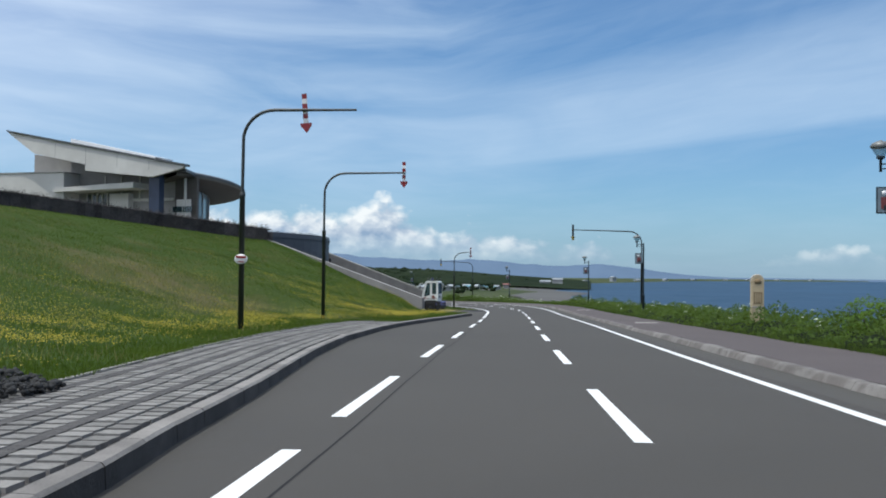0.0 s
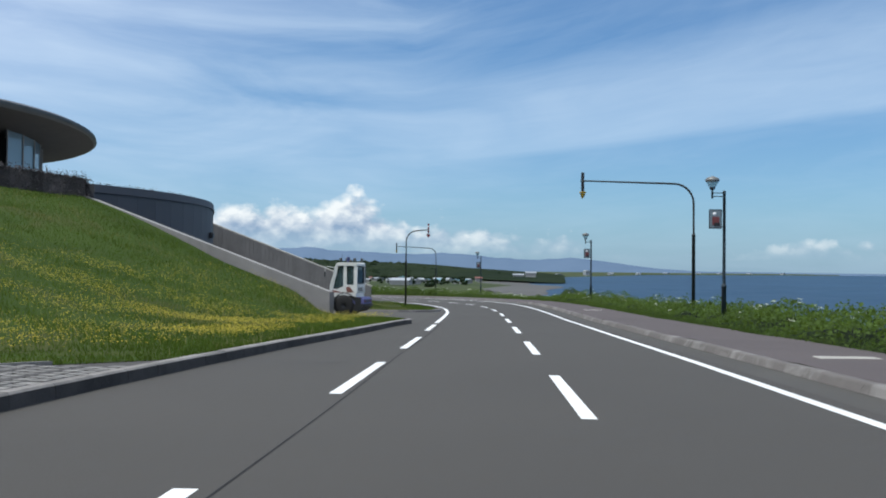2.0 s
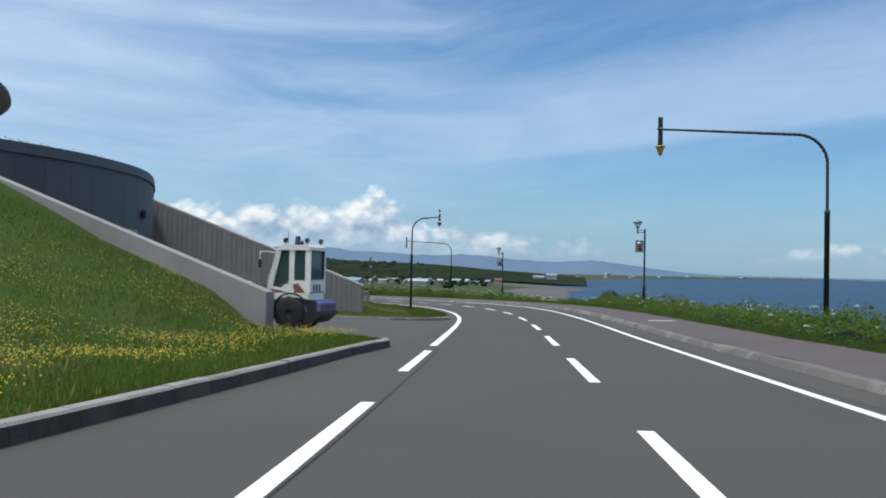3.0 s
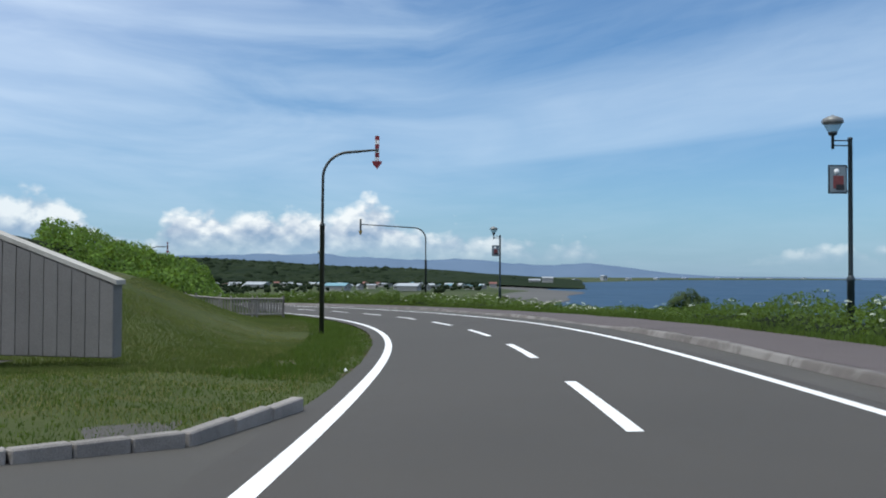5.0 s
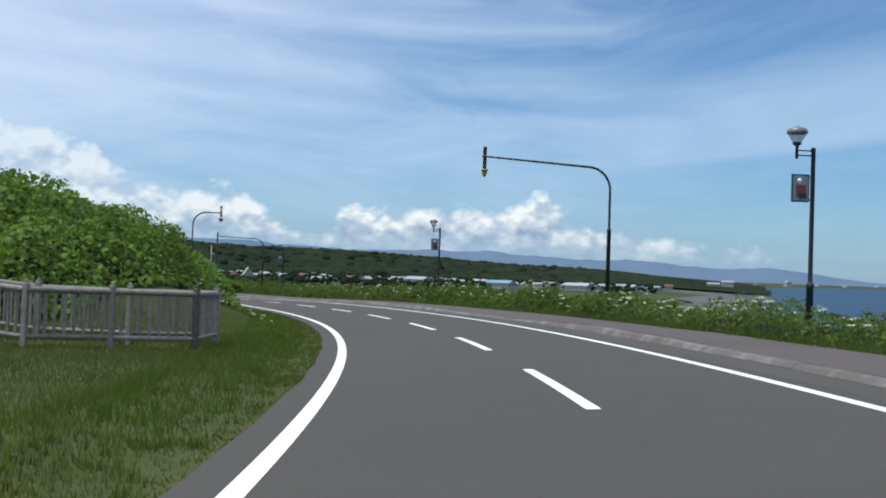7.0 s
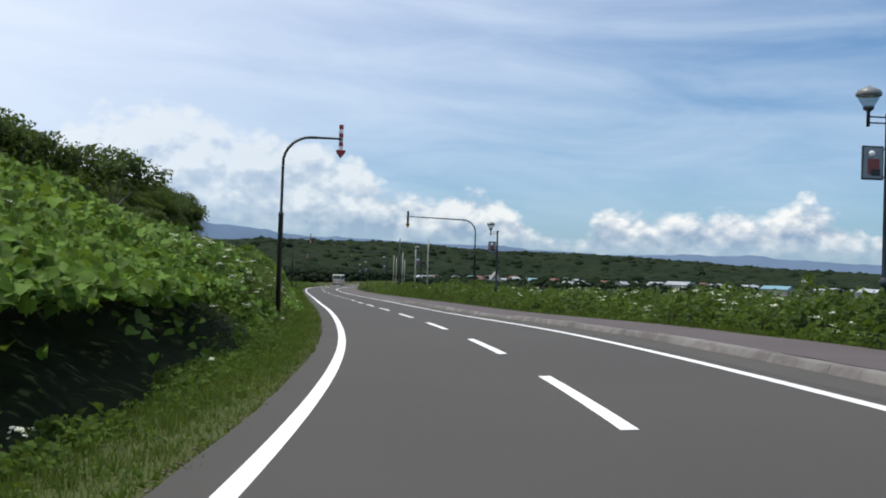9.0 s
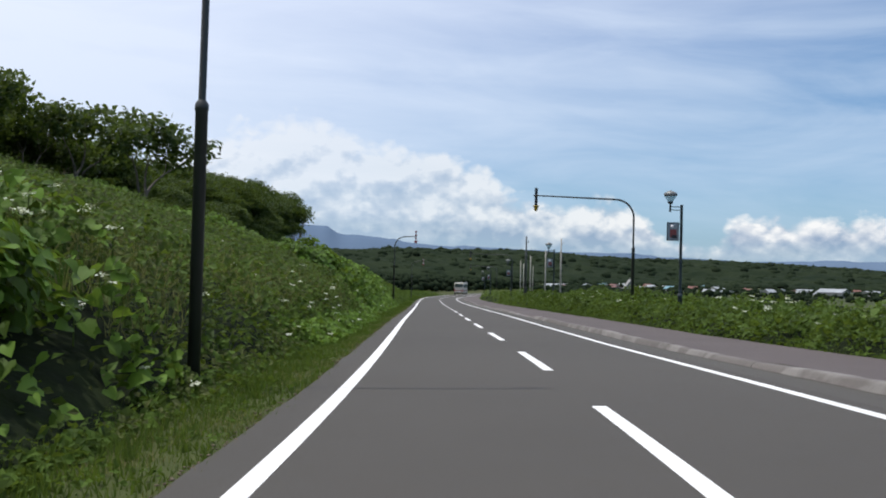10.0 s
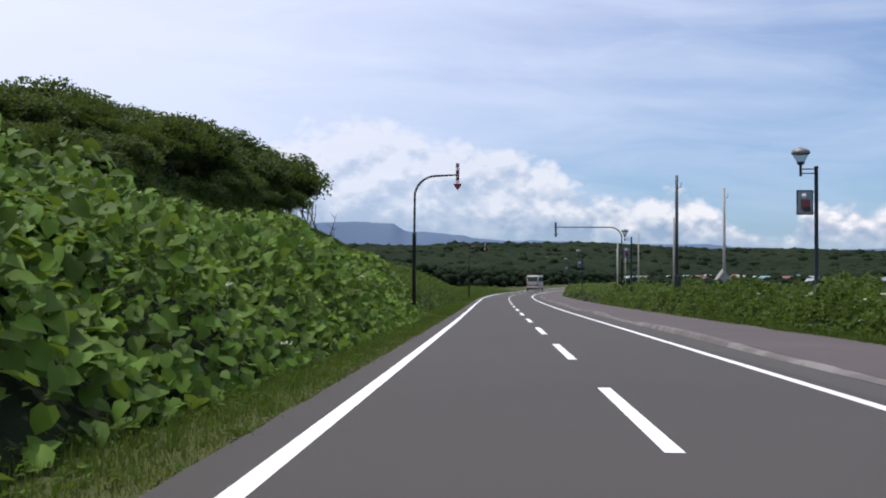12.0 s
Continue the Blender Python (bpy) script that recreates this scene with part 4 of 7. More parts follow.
def podium():
    th = thing("podium_wall", "curved dark blue-grey podium wall of the museum", "podium wall", kind="structure")
    n = 36
    a0, a1 = math.radians(-30.5), math.radians(112)
    def drop(a):
        return 0.45 * float(ease(math.radians(2), math.radians(34), a))
    for k in range(n):
        b0, b1 = a0 + (a1 - a0) * k / n, a0 + (a1 - a0) * (k + 1) / n
        s = Shape()
        pts = []
        for a in (b0 + 0.0002, b1 - 0.0002):
            for r, z in ((POD_R, -3.2), (POD_R, 2.85 - drop(a)), (POD_R - 0.5, 2.85 - drop(a)), (POD_R - 0.5, -3.2)):
                pts.append((POD.x + r * math.cos(a), POD.y + r * math.sin(a), z))
        s.add(pts, [(0, 1, 5, 4), (1, 2, 6, 5), (2, 3, 7, 6), (3, 0, 4, 7), (0, 3, 2, 1), (4, 5, 6, 7)])
        part("facing_panel", s, SLATE, th)
    cap = Shape()
    m = 60
    pts, faces = [], []
    for k in range(m + 1):
        a = a0 + (a1 - a0) * k / m
        for r, z in ((POD_R + 0.07, 2.72), (POD_R + 0.02, 3.12), (POD_R - 0.6, 3.16), (POD_R - 0.6, 2.72)):
            pts.append((POD.x + r * math.cos(a), POD.y + r * math.sin(a), z - drop(a)))
    for k in range(m):
        faces += [(4 * k + i, 4 * k + (i + 1) % 4, 4 * k + 4 + (i + 1) % 4, 4 * k + 4 + i) for i in range(4)]
    faces += [(0, 1, 2, 3), tuple(4 * m + i for i in (3, 2, 1, 0))]
    part("cap", cap.add(pts, faces), SLATE, th, "blue-grey cap band")
    floor = Shape()
    pts = [(POD.x + (POD_R - 0.55) * math.cos(a0 + (a1 - a0) * k / 40), POD.y + (POD_R - 0.55) * math.sin(a0 + (a1 - a0) * k / 40), 2.6) for k in range(41)] + [(POD.x - 14, POD.y + 4, 2.6)]
    part("terrace", floor.add(pts, [tuple(range(len(pts)))]), CONCRETE, th)
    lamp = Shape().box((0, 0, 0), (0.5, 0.22, 0.35), bevel=0.04)
    door = part("service_door", Shape().box((0, 0, 0), (1.3, 0.12, 1.9), bevel=0.02), PANEL_GREY, th, "grey steel service door")
    a = math.radians(-0.9)
    door.matrix_basis = Matrix.Translation((POD.x + (POD_R + 0.03) * math.cos(a), POD.y + (POD_R + 0.03) * math.sin(a), -0.6)) @ Matrix.Rotation(a - math.pi / 2, 4, "Z")
    a = math.radians(3.8)
    ob = part("wall_lamp", lamp, BLACK, th)
    ob.matrix_basis = Matrix.Translation((POD.x + (POD_R + 0.12) * math.cos(a), POD.y + (POD_R + 0.12) * math.sin(a), 1.1)) @ Matrix.Rotation(a - math.pi / 2, 4, "Z")


podium()

DISC = Vector((-33.2, 92.0, 0))


def museum():
    th = thing("museum_building", "modern concrete museum with a broad curved overhanging roof", "museum")

    def disc_z(x, y):
        return 8.15 - 0.055 * (y - 81) + 0.012 * (x + 21.5)
    # curved roof: thin edge, soffit below, low cone above
    n, a0, a1 = 56, math.radians(-41), math.radians(190)
    for name, mat, prof in (("roof", ROOF_DARK, ((14.4, 0.34), (14.1, 0.50), (9.0, 1.0), (1.0, 1.5))), ("soffit", SOFFIT, ((14.25, 0.0), (11.2, -0.35), (1.0, -0.5))),
                            ("roof_edge", ROOF_DARK, ((14.25, 0.0), (14.45, 0.10), (14.4, 0.34)))):
        s = Shape()
        pts, faces = [], []
        for k in range(n + 1):
            a = a0 + (a1 - a0) * k / n
            for r, dz in prof:
                x, y = DISC.x + r * math.cos(a), DISC.y + r * math.sin(a)
                pts.append((x, y, disc_z(x, y) + dz))
        m = len(prof)
        for k in range(n):
            faces += [(m * k + i, m * k + i + 1, m * k + m + i + 1, m * k + m + i) for i in range(m - 1)]
        part(name, s.add(pts, faces, True), mat, th)
    # glazed drum below the roof
    ga0, ga1, gn, gr = math.radians(-14), math.radians(120), 15, 11.0
    for k in range(gn):
        b0, b1 = ga0 + (ga1 - ga0) * k / gn, ga0 + (ga1 - ga0) * (k + 1) / gn
        p = [Vector((DISC.x + gr * math.cos(b), DISC.y + gr * math.sin(b), z)) for b in (b0 + 0.004, b1 - 0.004) for z in (3.9, 7.55)]
        pane = Shape().add([*p, *[v - Vector((math.cos(b0), math.sin(b0), 0)) * 0.03 for v in p]],
                           [(0, 2, 3, 1), (4, 5, 7, 6), (0, 1, 5, 4), (2, 6, 7, 3), (1, 3, 7, 5), (0, 4, 6, 2)])
        win = part("window", pane, FACADE_GLASS, th)
        win.visible_shadow = False
        part("mullion", Shape().tube([(DISC.x + (gr + 0.04) * math.cos(b0), DISC.y + (gr + 0.04) * math.sin(b0), 3.6), (DISC.x + (gr + 0.04) * math.cos(b0), DISC.y + (gr + 0.04) * math.sin(b0), 7.7)], 0.05, 6), PANEL_GREY, win)
    sill = Shape()
    pts, faces = [], []
    for k in range(31):
        a = ga0 + (ga1 - ga0) * k / 30
        for r, z in ((gr + 0.08, 3.3), (gr + 0.08, 3.95), (gr - 0.2, 3.95), (gr - 0.2, 3.3)):
            pts.append((DISC.x + r * math.cos(a), DISC.y + r * math.sin(a), z))
    for k in range(30):
        faces += [(4 * k + i, 4 * k + (i + 1) % 4, 4 * k + 4 + (i + 1) % 4, 4 * k + 4 + i) for i in range(4)]
    part("window_sill", sill.add(pts, faces), PANEL_GREY, th)
    core = Shape()
    ring = []
    for k in range(25):
        a = math.radians(-12 + 128 * k / 24)
        ring += [(DISC.x + 9.6 * math.cos(a), DISC.y + 9.6 * math.sin(a), 3.2), (DISC.x + 9.6 * math.cos(a), DISC.y + 9.6 * math.sin(a), 8.0)]
    core.add(ring, [(2 * k, 2 * k + 2, 2 * k + 3, 2 * k + 1) for k in range(24)])
    part("inner_wall", core, SOFFIT, th)
    # front: q runs along it, away from the sea; back: behind the front's plane
    A, d, nrm = Vector((-21.5, 81.0, 0)), Vector((-0.9439, 0.3304, 0)), Vector((0.3304, 0.9439, 0))

    def fp(q, z, back):
        p = A + d * q + nrm * back
        return (p.x, p.y, z)

    def slab(name, outline, front, depth, mat, label="", parent=None):
        return part(name, Shape().prism(outline, lambda p: fp(p[0], p[1], front), lambda p: fp(p[0], p[1], front + depth)), mat, parent or th, label)

    # a fascia whose free end rakes up to a prow; behind it the wedge of the roof
    prow = [(-0.15, 8.50), (2.95, 7.81), (9.66, 8.52), (9.67, 9.05), (15.04, 10.12), (17.93, 12.05), (17.93, 12.12), (-0.15, 8.62)]
    slab("fascia", prow, 0.0, 0.35, PANEL, "pale concrete fascia with a raking prow")
    for q in (3.2, 6.4, 9.6, 12.8):
        slab("joint", [(q, 8.75 + 0.1936 * (q - 0.3) - 0.2), (q + 0.04, 8.75 + 0.1936 * (q - 0.3) - 0.2), (q + 0.04, 8.1 + 0.09 * q), (q, 8.1 + 0.09 * q)], -0.006, 0.01, PANEL_GREY)
    slab("roof_trim", [(-0.3, 8.60), (17.95, 12.12), (18.1, 12.30), (-0.3, 8.80)], -0.12, 0.8, ROOF_DARK)
    wedge = Shape().add([fp(-0.15, 8.45, 0.35), fp(16.6, 11.75, 0.36), fp(9.0, 9.9, 7.0), fp(2.0, 8.3, 7.0), fp(-0.15, 8.2, 0.35), fp(14.9, 10.2, 0.36), fp(9.0, 9.0, 7.0), fp(2.0, 8.0, 7.0)],
                        [(0, 1, 2, 3), (7, 6, 5, 4), (0, 4, 5, 1), (1, 5, 6, 2), (2, 6, 7, 3), (3, 7, 4, 0)])
    part("roof_deck", wedge, ROOF_DARK, th)
    slab("skylight", [(13.3, 11.2), (4.4, 9.4), (4.4, 9.84), (13.3, 11.72)], 2.5, 2.5, WHITE, "bright white roof strip")
    slab("roof_rise", [(4.4, 9.30), (4.4, 9.80), (2.6, 9.2), (2.6, 8.8)], 2.5, 0.8, ROOF_DARK)
    slab("wall", [(2.6, 3.2), (17.7, 3.2), (17.7, 10.5), (12.0, 9.6), (2.6, 7.9)], 3.0, 0.4, PANEL_GREY, "grey recessed wall")
    for q in (6.2, 8.1, 9.8):
        slab("pilaster", [(q, 6.0), (q + 0.12, 6.0), (q + 0.12, 8.3), (q, 8.3)], 2.9, 0.1, PANEL)
    slab("side_block", [(12.7, 4.4), (26.0, 4.4), (26.0, 8.62), (12.7, 8.51)], 1.0, 3.0, PANEL, "pale rendered side block")
    slab("block_trim", [(12.6, 8.51), (26.0, 8.63), (26.0, 8.72), (12.6, 8.60)], 0.92, 3.1, PANEL_GREY)
    slab("ledge", [(13.5, 6.80), (5.2, 7.02), (5.2, 7.50), (13.5, 7.15)], 0.6, 2.4, PANEL, "pale sloping canopy")
    slab("band", [(2.7, 6.05), (7.4, 6.05), (7.4, 6.28), (2.7, 6.28)], 2.86, 0.14, PANEL)
    slab("panel_wall", [(6.95, 4.6), (8.9, 4.6), (8.9, 6.66), (6.95, 6.70)], 2.3, 0.7, PANEL)
    slab("panel_wall", [(0.9, 4.6), (2.2, 4.6), (2.2, 6.1), (0.9, 6.1)], 2.5, 0.5, PANEL)
    for k in range(5):
        q = 9.05 + 0.55 * k
        pane = slab("window", [(q, 5.6), (q + 0.44, 5.6), (q + 0.44, 6.70), (q, 6.70)], 2.9, 0.06, PANE)
        slab("mullion", [(q + 0.45, 5.5), (q + 0.53, 5.5), (q + 0.53, 6.8), (q + 0.45, 6.8)], 2.82, 0.15, PANEL, parent=pane)
    for q in (0.6, 1.6):
        slab("window", [(q, 5.0), (q + 0.9, 5.0), (q + 0.9, 5.5), (q, 5.5)], 2.4, 0.06, PANE)
    slab("column", [(2.5, 3.2), (3.5, 3.2), (3.5, 8.1), (2.5, 8.1)], 0.45, 0.7, NAVY, "navy clad square column")
    slab("fin", [(1.25, 4.0), (1.4, 4.0), (1.4, 7.9), (1.25, 7.9)], 2.4, 0.2, PANEL)
    # Dark soffit colour here stands for the shadow below the roof.
    slab("dark_wall", [(0.35, 4.0), (2.5, 4.0), (2.5, 8.0), (0.35, 8.0)], 2.75, 0.3, SOFFIT)


museum()


# ---- guide posts and lamps ----
def bent_pole(height, reach, side, lean=0.0, r0=0.085, r1=0.052, bend=0.95):
    """Foot at the origin, arm to the side (+1 right, -1 left). Returns the points of the thin upper tube."""
    path = [(0, 0, 3.75), (side * 0.01, 0, height - bend)]
    for k in range(1, 9):
        a = k / 8 * math.pi / 2
        path.append((side * bend * (1 - math.cos(a)), 0, height - bend + bend * math.sin(a)))
    path.append((side * reach, 0, height + lean))
    return path


def guide_post(s, l, h, reach, arrow_at, arm_h, side, faces_us, m_turn=0.0, lean=0.0, plate=False, group="guide posts"):
    label = "dark tall guide post with red and white arrow on its arm" if faces_us else "dark tall guide post seen from behind, with amber arrow tip"
    if plate:
        label = "dark guide post with striped arrow and a small round sign"
    th = thing("guide_post", label, "guide post", group, at(s, l, h - float(sag(s)), m_turn))
    part("lower_pole", Shape().lathe([(0.001, -0.6), (0.086, -0.6), (0.084, 3.72), (0.092, 3.73), (0.092, 3.80), (0.058, 3.86)], 14), POLE, th)
    part("upper_pole", Shape().tube(bent_pole(arm_h, reach, side, lean), [0.050] * 10 + [0.034], 10), POLE, th)
    x = side * arrow_at
    z = arm_h + lean * arrow_at / reach
    back_y = 0.08
    arrow = part("arrow", Shape().box((x, back_y, z + (0.05 if faces_us else -0.08)), (0.15, 0.035, 0.92), bevel=0.008), BLACK, th, "striped downward arrow" if faces_us else "plain dark back of a downward arrow")
    if faces_us:
        for k in range(6):
            part("band", Shape().box((x, back_y - 0.021, z + 0.425 - k * 0.15), (0.152, 0.008, 0.148)), RED if k % 2 == 0 else WHITE, arrow)
        head = Shape().prism([(-0.175, 0.0), (0.175, 0.0), (0.15, -0.09), (0.0, -0.29), (-0.15, -0.09)],
                             lambda p: (x + p[0], back_y - 0.05, z - 0.39 + p[1]), lambda p: (x + p[0], back_y + 0.03, z - 0.39 + p[1]))
        part("arrow_head", head, RED, arrow)
    else:
        part("arrow_head", Shape().lathe([(0.001, 0.02), (0.16, 0.02), (0.165, -0.02), (0.125, -0.03), (0.10, -0.14), (0.05, -0.27), (0.001, -0.29)], 12, (x, back_y, z - 0.54)), AMBER, arrow, "amber arrow tip")
        part("top_cap", Shape().box((x, back_y, z + 0.39), (0.155, 0.04, 0.03)), LAMPCAP, arrow)
    if plate:
        arrow.matrix_basis = Matrix.Translation((x, 0, z)) @ Matrix.Rotation(math.radians(-4.5), 4, "Y") @ Matrix.Translation((-x, 0, -z))
    part("clamp", Shape().box((x, 0.035, z), (0.10, 0.07, 0.10), bevel=0.01), LAMPCAP, th)
    if plate:
        sign = part("sign_plate", Shape().lathe([(0.001, -0.012), (0.20, -0.012), (0.205, 0.0), (0.20, 0.012), (0.001, 0.012)], 20, m=Matrix.Translation((0.02, -0.13, 1.85)) @ Matrix.Rotation(math.pi / 2, 4, "X") @ Matrix.Diagonal((1.0, 0.72, 1.0, 1.0))), WHITE, th, "oval white and red sign")
        part("sign_band", Shape().box((0.02, -0.148, 1.91), (0.30, 0.008, 0.08), bevel=0.003), RED, sign)
        part("sign_band", Shape().box((0.02, -0.148, 1.77), (0.20, 0.008, 0.03), bevel=0.003), RED, sign)
    return th


guide_post(29.2, -9.14, 0.40, 3.45, 1.87, 6.35, 1, True, plate=True)
guide_post(44.6, -9.62, 0.30, 3.70, 3.64, 6.45, 1, True, lean=0.03)
guide_post(113.9, -4.87, -0.03, 1.90, 1.90, 6.36, 1, True, lean=0.10)
guide_post(190.3, -4.91, -0.10, 1.98, 1.98, 6.48, 1, True)
guide_post(266.5, -4.90, -0.05, 1.95, 1.9, 6.36, 1, True, lean=0.05)
guide_post(342.5, -4.85, -0.05, 1.95, 1.9, 6.3, 1, True)
guide_post(76.5, 8.95, 0.05, 5.37, 5.25, 6.21, -1, False, m_turn=0.03, lean=0.10)
guide_post(228.5, 8.75, 0.02, 5.24, 5.10, 6.33, -1, False, lean=0.10)
for s0, l0, ll in ((155.2, 9.3, 0.18), (305.0, 9.1, 0.0), (381.0, 9.1, 0.0)):
    guide_post(s0, l0, -0.10 if s0 < 200 else 0.05, 5.55, 5.42, 6.35, -1, False, lean=ll)


def street_lamp():
    th = thing("street_lamp", "dark lamp post with bell-shaped glass head and picture panel", "street lamp", "street lamps")
    part("pole_base", Shape().lathe([(0.001, -0.6), (0.088, -0.6), (0.085, 1.55), (0.098, 1.57), (0.098, 1.63), (0.06, 1.70)], 14), POLE_BLUE, th)
    part("pole", Shape().lathe([(0.056, 1.62), (0.052, 4.92), (0.058, 4.93), (0.058, 4.97), (0.001, 4.99)], 12), POLE_BLUE, th)
    for z in (4.78, 4.90):
        part("bracket", Shape().tube([(-0.03, 0, z), (-0.42, 0, z)], 0.016, 8), POLE_BLUE, th)
    head = part("lamp_head", Shape().lathe([(0.001, 4.70), (0.035, 4.70), (0.035, 5.0), (0.10, 5.04), (0.11, 5.10), (0.001, 5.10)], 14, (-0.42, 0, 0)), POLE_BLUE, th)
    bell = part("glass", Shape().lathe([(0.09, 5.08), (0.165, 5.20), (0.23, 5.32)], 20, (-0.42, 0, 0)), MILK, head, "clear bell glass")
    bell.visible_shadow = False
    part("cap", Shape().lathe([(0.24, 5.31), (0.255, 5.35), (0.22, 5.42), (0.11, 5.47), (0.05, 5.475), (0.04, 5.50), (0.001, 5.505)], 20, (-0.42, 0, 0)), LAMPCAP, head)
    frame_part = part("picture_panel", Shape().box((-0.31, 0, 3.98), (0.45, 0.04, 0.68), bevel=0.008), POLE_BLUE, th, "framed picture panel")
    for sgn in (-1, 1):
        part("face", Shape().box((-0.31, sgn * 0.024, 3.98), (0.39, 0.006, 0.61)), SIGNBLUE, frame_part)
        part("disc", Shape().lathe([(0.001, -0.004), (0.065, -0.004), (0.065, 0.004), (0.001, 0.004)], 16, m=Matrix.Translation((-0.34, sgn * 0.030, 4.16)) @ Matrix.Rotation(math.pi / 2, 4, "X")), WHITE, frame_part)
        part("patch", Shape().box((-0.30, sgn * 0.030, 3.91), (0.25, 0.006, 0.30), bevel=0.002), PICTURE_RED, frame_part)
        part("patch", Shape().box((-0.26, sgn * 0.0345, 3.79), (0.20, 0.004, 0.13)), BLACK, frame_part)
    for z in (4.26, 3.70):
        part("bracket", Shape().box((-0.055, 0, z), (0.10, 0.03, 0.03)), POLE_BLUE, th)
    return th


first_lamp = street_lamp()
first_lamp.matrix_basis = at(64.6, 7.45, -0.24 - float(sag(64.6)))
for s0, l0 in ((25.6, 8.7), (101.8, 8.08), (139.2, 8.48), (174.4, 7.85), (213.8, 7.45), (250.6, 7.47), (287.5, 7.5), (324.5, 7.5), (361.0, 7.5)):
    copy_thing(first_lamp, at(s0, l0, -0.24 - float(sag(s0)), random.Random(int(s0)).uniform(-0.03, 0.03)))


def plain_post(s, l, height, r, material, label, box_at=None):
    th = thing("utility_pole", label, "utility pole", "utility poles", at(s, l, -0.3))
    part("shaft", Shape().lathe([(0.001, -0.8), (r * 1.25, -0.8), (r, height * 0.6), (r * 0.8, height + 0.3), (0.001, height + 0.32)], 12), material, th)
    if box_at:
        part("junction_box", Shape().box((0.0, -r - 0.08, box_at), (0.30, 0.2, 1.2), bevel=0.02), material, th)
    part("bracket", Shape().tube([(0, 0, height - 0.35), (0.18, -0.1, height - 0.28), (0.2, -0.1, height - 0.05)], 0.02, 6), material, th)
    return th


plain_post(271.6, 7.5, 6.85, 0.085, POLE, "dark slender utility pole with a junction box", 1.7)
plain_post(283.0, 12.4, 7.4, 0.085, CONCRETE, "pale concrete utility pole")
for s0, l0, hh in ((306, 13.5, 7.2), (331, 14, 7.2), (357, 14, 7.2), (384, 14.5, 7.2), (412, 15, 7.2)):
    plain_post(s0, l0, hh, 0.08, CONCRETE, "pale concrete utility pole")


# ---- monument, fence, small things ----
def monument():
    th = thing("stone_marker", "tan upright stone marker with rounded pale top", "stone marker", m=at(35.4, 7.58, 0.03, 0.1))
    arc = [(0.22 * math.cos(a), 1.88 + 0.22 * math.sin(a)) for a in np.linspace(0, math.pi, 13)]
    outline = [(-0.22, -0.3), (0.22, -0.3), *arc]
    part("slab", Shape().prism(outline, lambda p: (p[0], -0.07, p[1]), lambda p: (p[0], 0.07, p[1])), SANDSTONE, th)
    rim = [(0.225 * math.cos(a), 0, 1.885 + 0.225 * math.sin(a)) for a in np.linspace(-0.1, math.pi + 0.1, 15)]
    part("rim", Shape().tube(rim, 0.035, 8), CONCRETE, th, "pale rounded rim")
    panel = part("panel", Shape().box((0, -0.075, 1.30), (0.30, 0.02, 0.42), bevel=0.006), BROWN, th)
    for k in range(4):
        part("text_bar", Shape().box((-0.09 + 0.06 * k, -0.088, 1.30), (0.022, 0.006, 0.32)), SANDSTONE, panel)
    part("emblem", Shape().lathe([(0.001, -0.01), (0.13, -0.01), (0.13, 0.01), (0.001, 0.01)], 18, m=Matrix.Translation((0, -0.078, 1.88)) @ Matrix.Rotation(math.pi / 2, 4, "X") @ Matrix.Diagonal((1, 0.7, 1, 1))), BROWN, th)
    part("ledge", Shape().box((0, -0.08, 0.98), (0.40, 0.03, 0.05), bevel=0.008), CONCRETE, th)
    return th


monument()


def timber_fence(points, label):
    th = thing("timber_fence", label, "fence", "fences")
    rs = random.Random(3)
    for i, p in enumerate(points):
        post = Shape().box((p.x, p.y, p.z + 0.40), (0.105, 0.105, 1.30), turn=rs.uniform(-0.1, 0.1), bevel=0.012)
        post.box((p.x, p.y, p.z + 1.075), (0.07, 0.07, 0.06), bevel=0.02)
        part("post", post, WOOD, th)
    for a, b in zip(points, points[1:]):
        for z, r in ((0.93, 0.055), (0.10, 0.045)):
            part("rail", Shape().tube([a + Vector((0, 0, z)), b + Vector((0, 0, z))], r, 8), WOOD, th)
        n = max(3, round((b - a).length / 0.165))
        for k in range(1, n):
            p = a.lerp(b, k / n) + Vector((rs.uniform(-0.01, 0.01), rs.uniform(-0.01, 0.01), 0))
            part("picket", Shape().box((p.x, p.y, p.z + 0.50), (0.055, 0.035, 0.86), turn=math.atan2(b.y - a.y, b.x - a.x), bevel=0.005), WOOD, th)
    return th


def fence_line(pts):
    out = []
    for s0, l0, h0 in pts:
        out.append(spot(s0, l0, h0))
    return out


timber_fence(fence_line([(134.8, -5.55, 0.19), (134.5, -7.0, 0.19), (134.1, -8.4, 0.19), (134.6, -10.2, 0.34), (135.4, -11.9, 0.62), (136.4, -13.6, 0.95)]), "weathered grey timber railing across a culvert")
timber_fence(fence_line([(136.6, -5.40, 0.20), (136.5, -7.1, 0.19), (136.6, -8.9, 0.22), (137.4, -10.7, 0.38), (138.6, -12.4, 0.70)]), "weathered grey timber railing, far side of a culvert")
timber_fence([spot(134.8, -5.55, 0.19), spot(136.6, -5.40, 0.20)], "short end rail of the weathered timber railing")
rs = random.Random(8)
paper = Shape().lathe([(0.001, 0.0), (0.035, 0.008), (0.05, 0.035), (0.03, 0.065), (0.001, 0.08)], 7)
paper.v = [(0.6 * x * rs.uniform(0.6, 1.5), 0.6 * y * rs.uniform(0.6, 1.5), 0.7 * z + rs.uniform(-0.008, 0.012)) for x, y, z in paper.v]
paper.s = [False] * len(paper.s)
ob = part("paper_scrap", paper, WHITE)
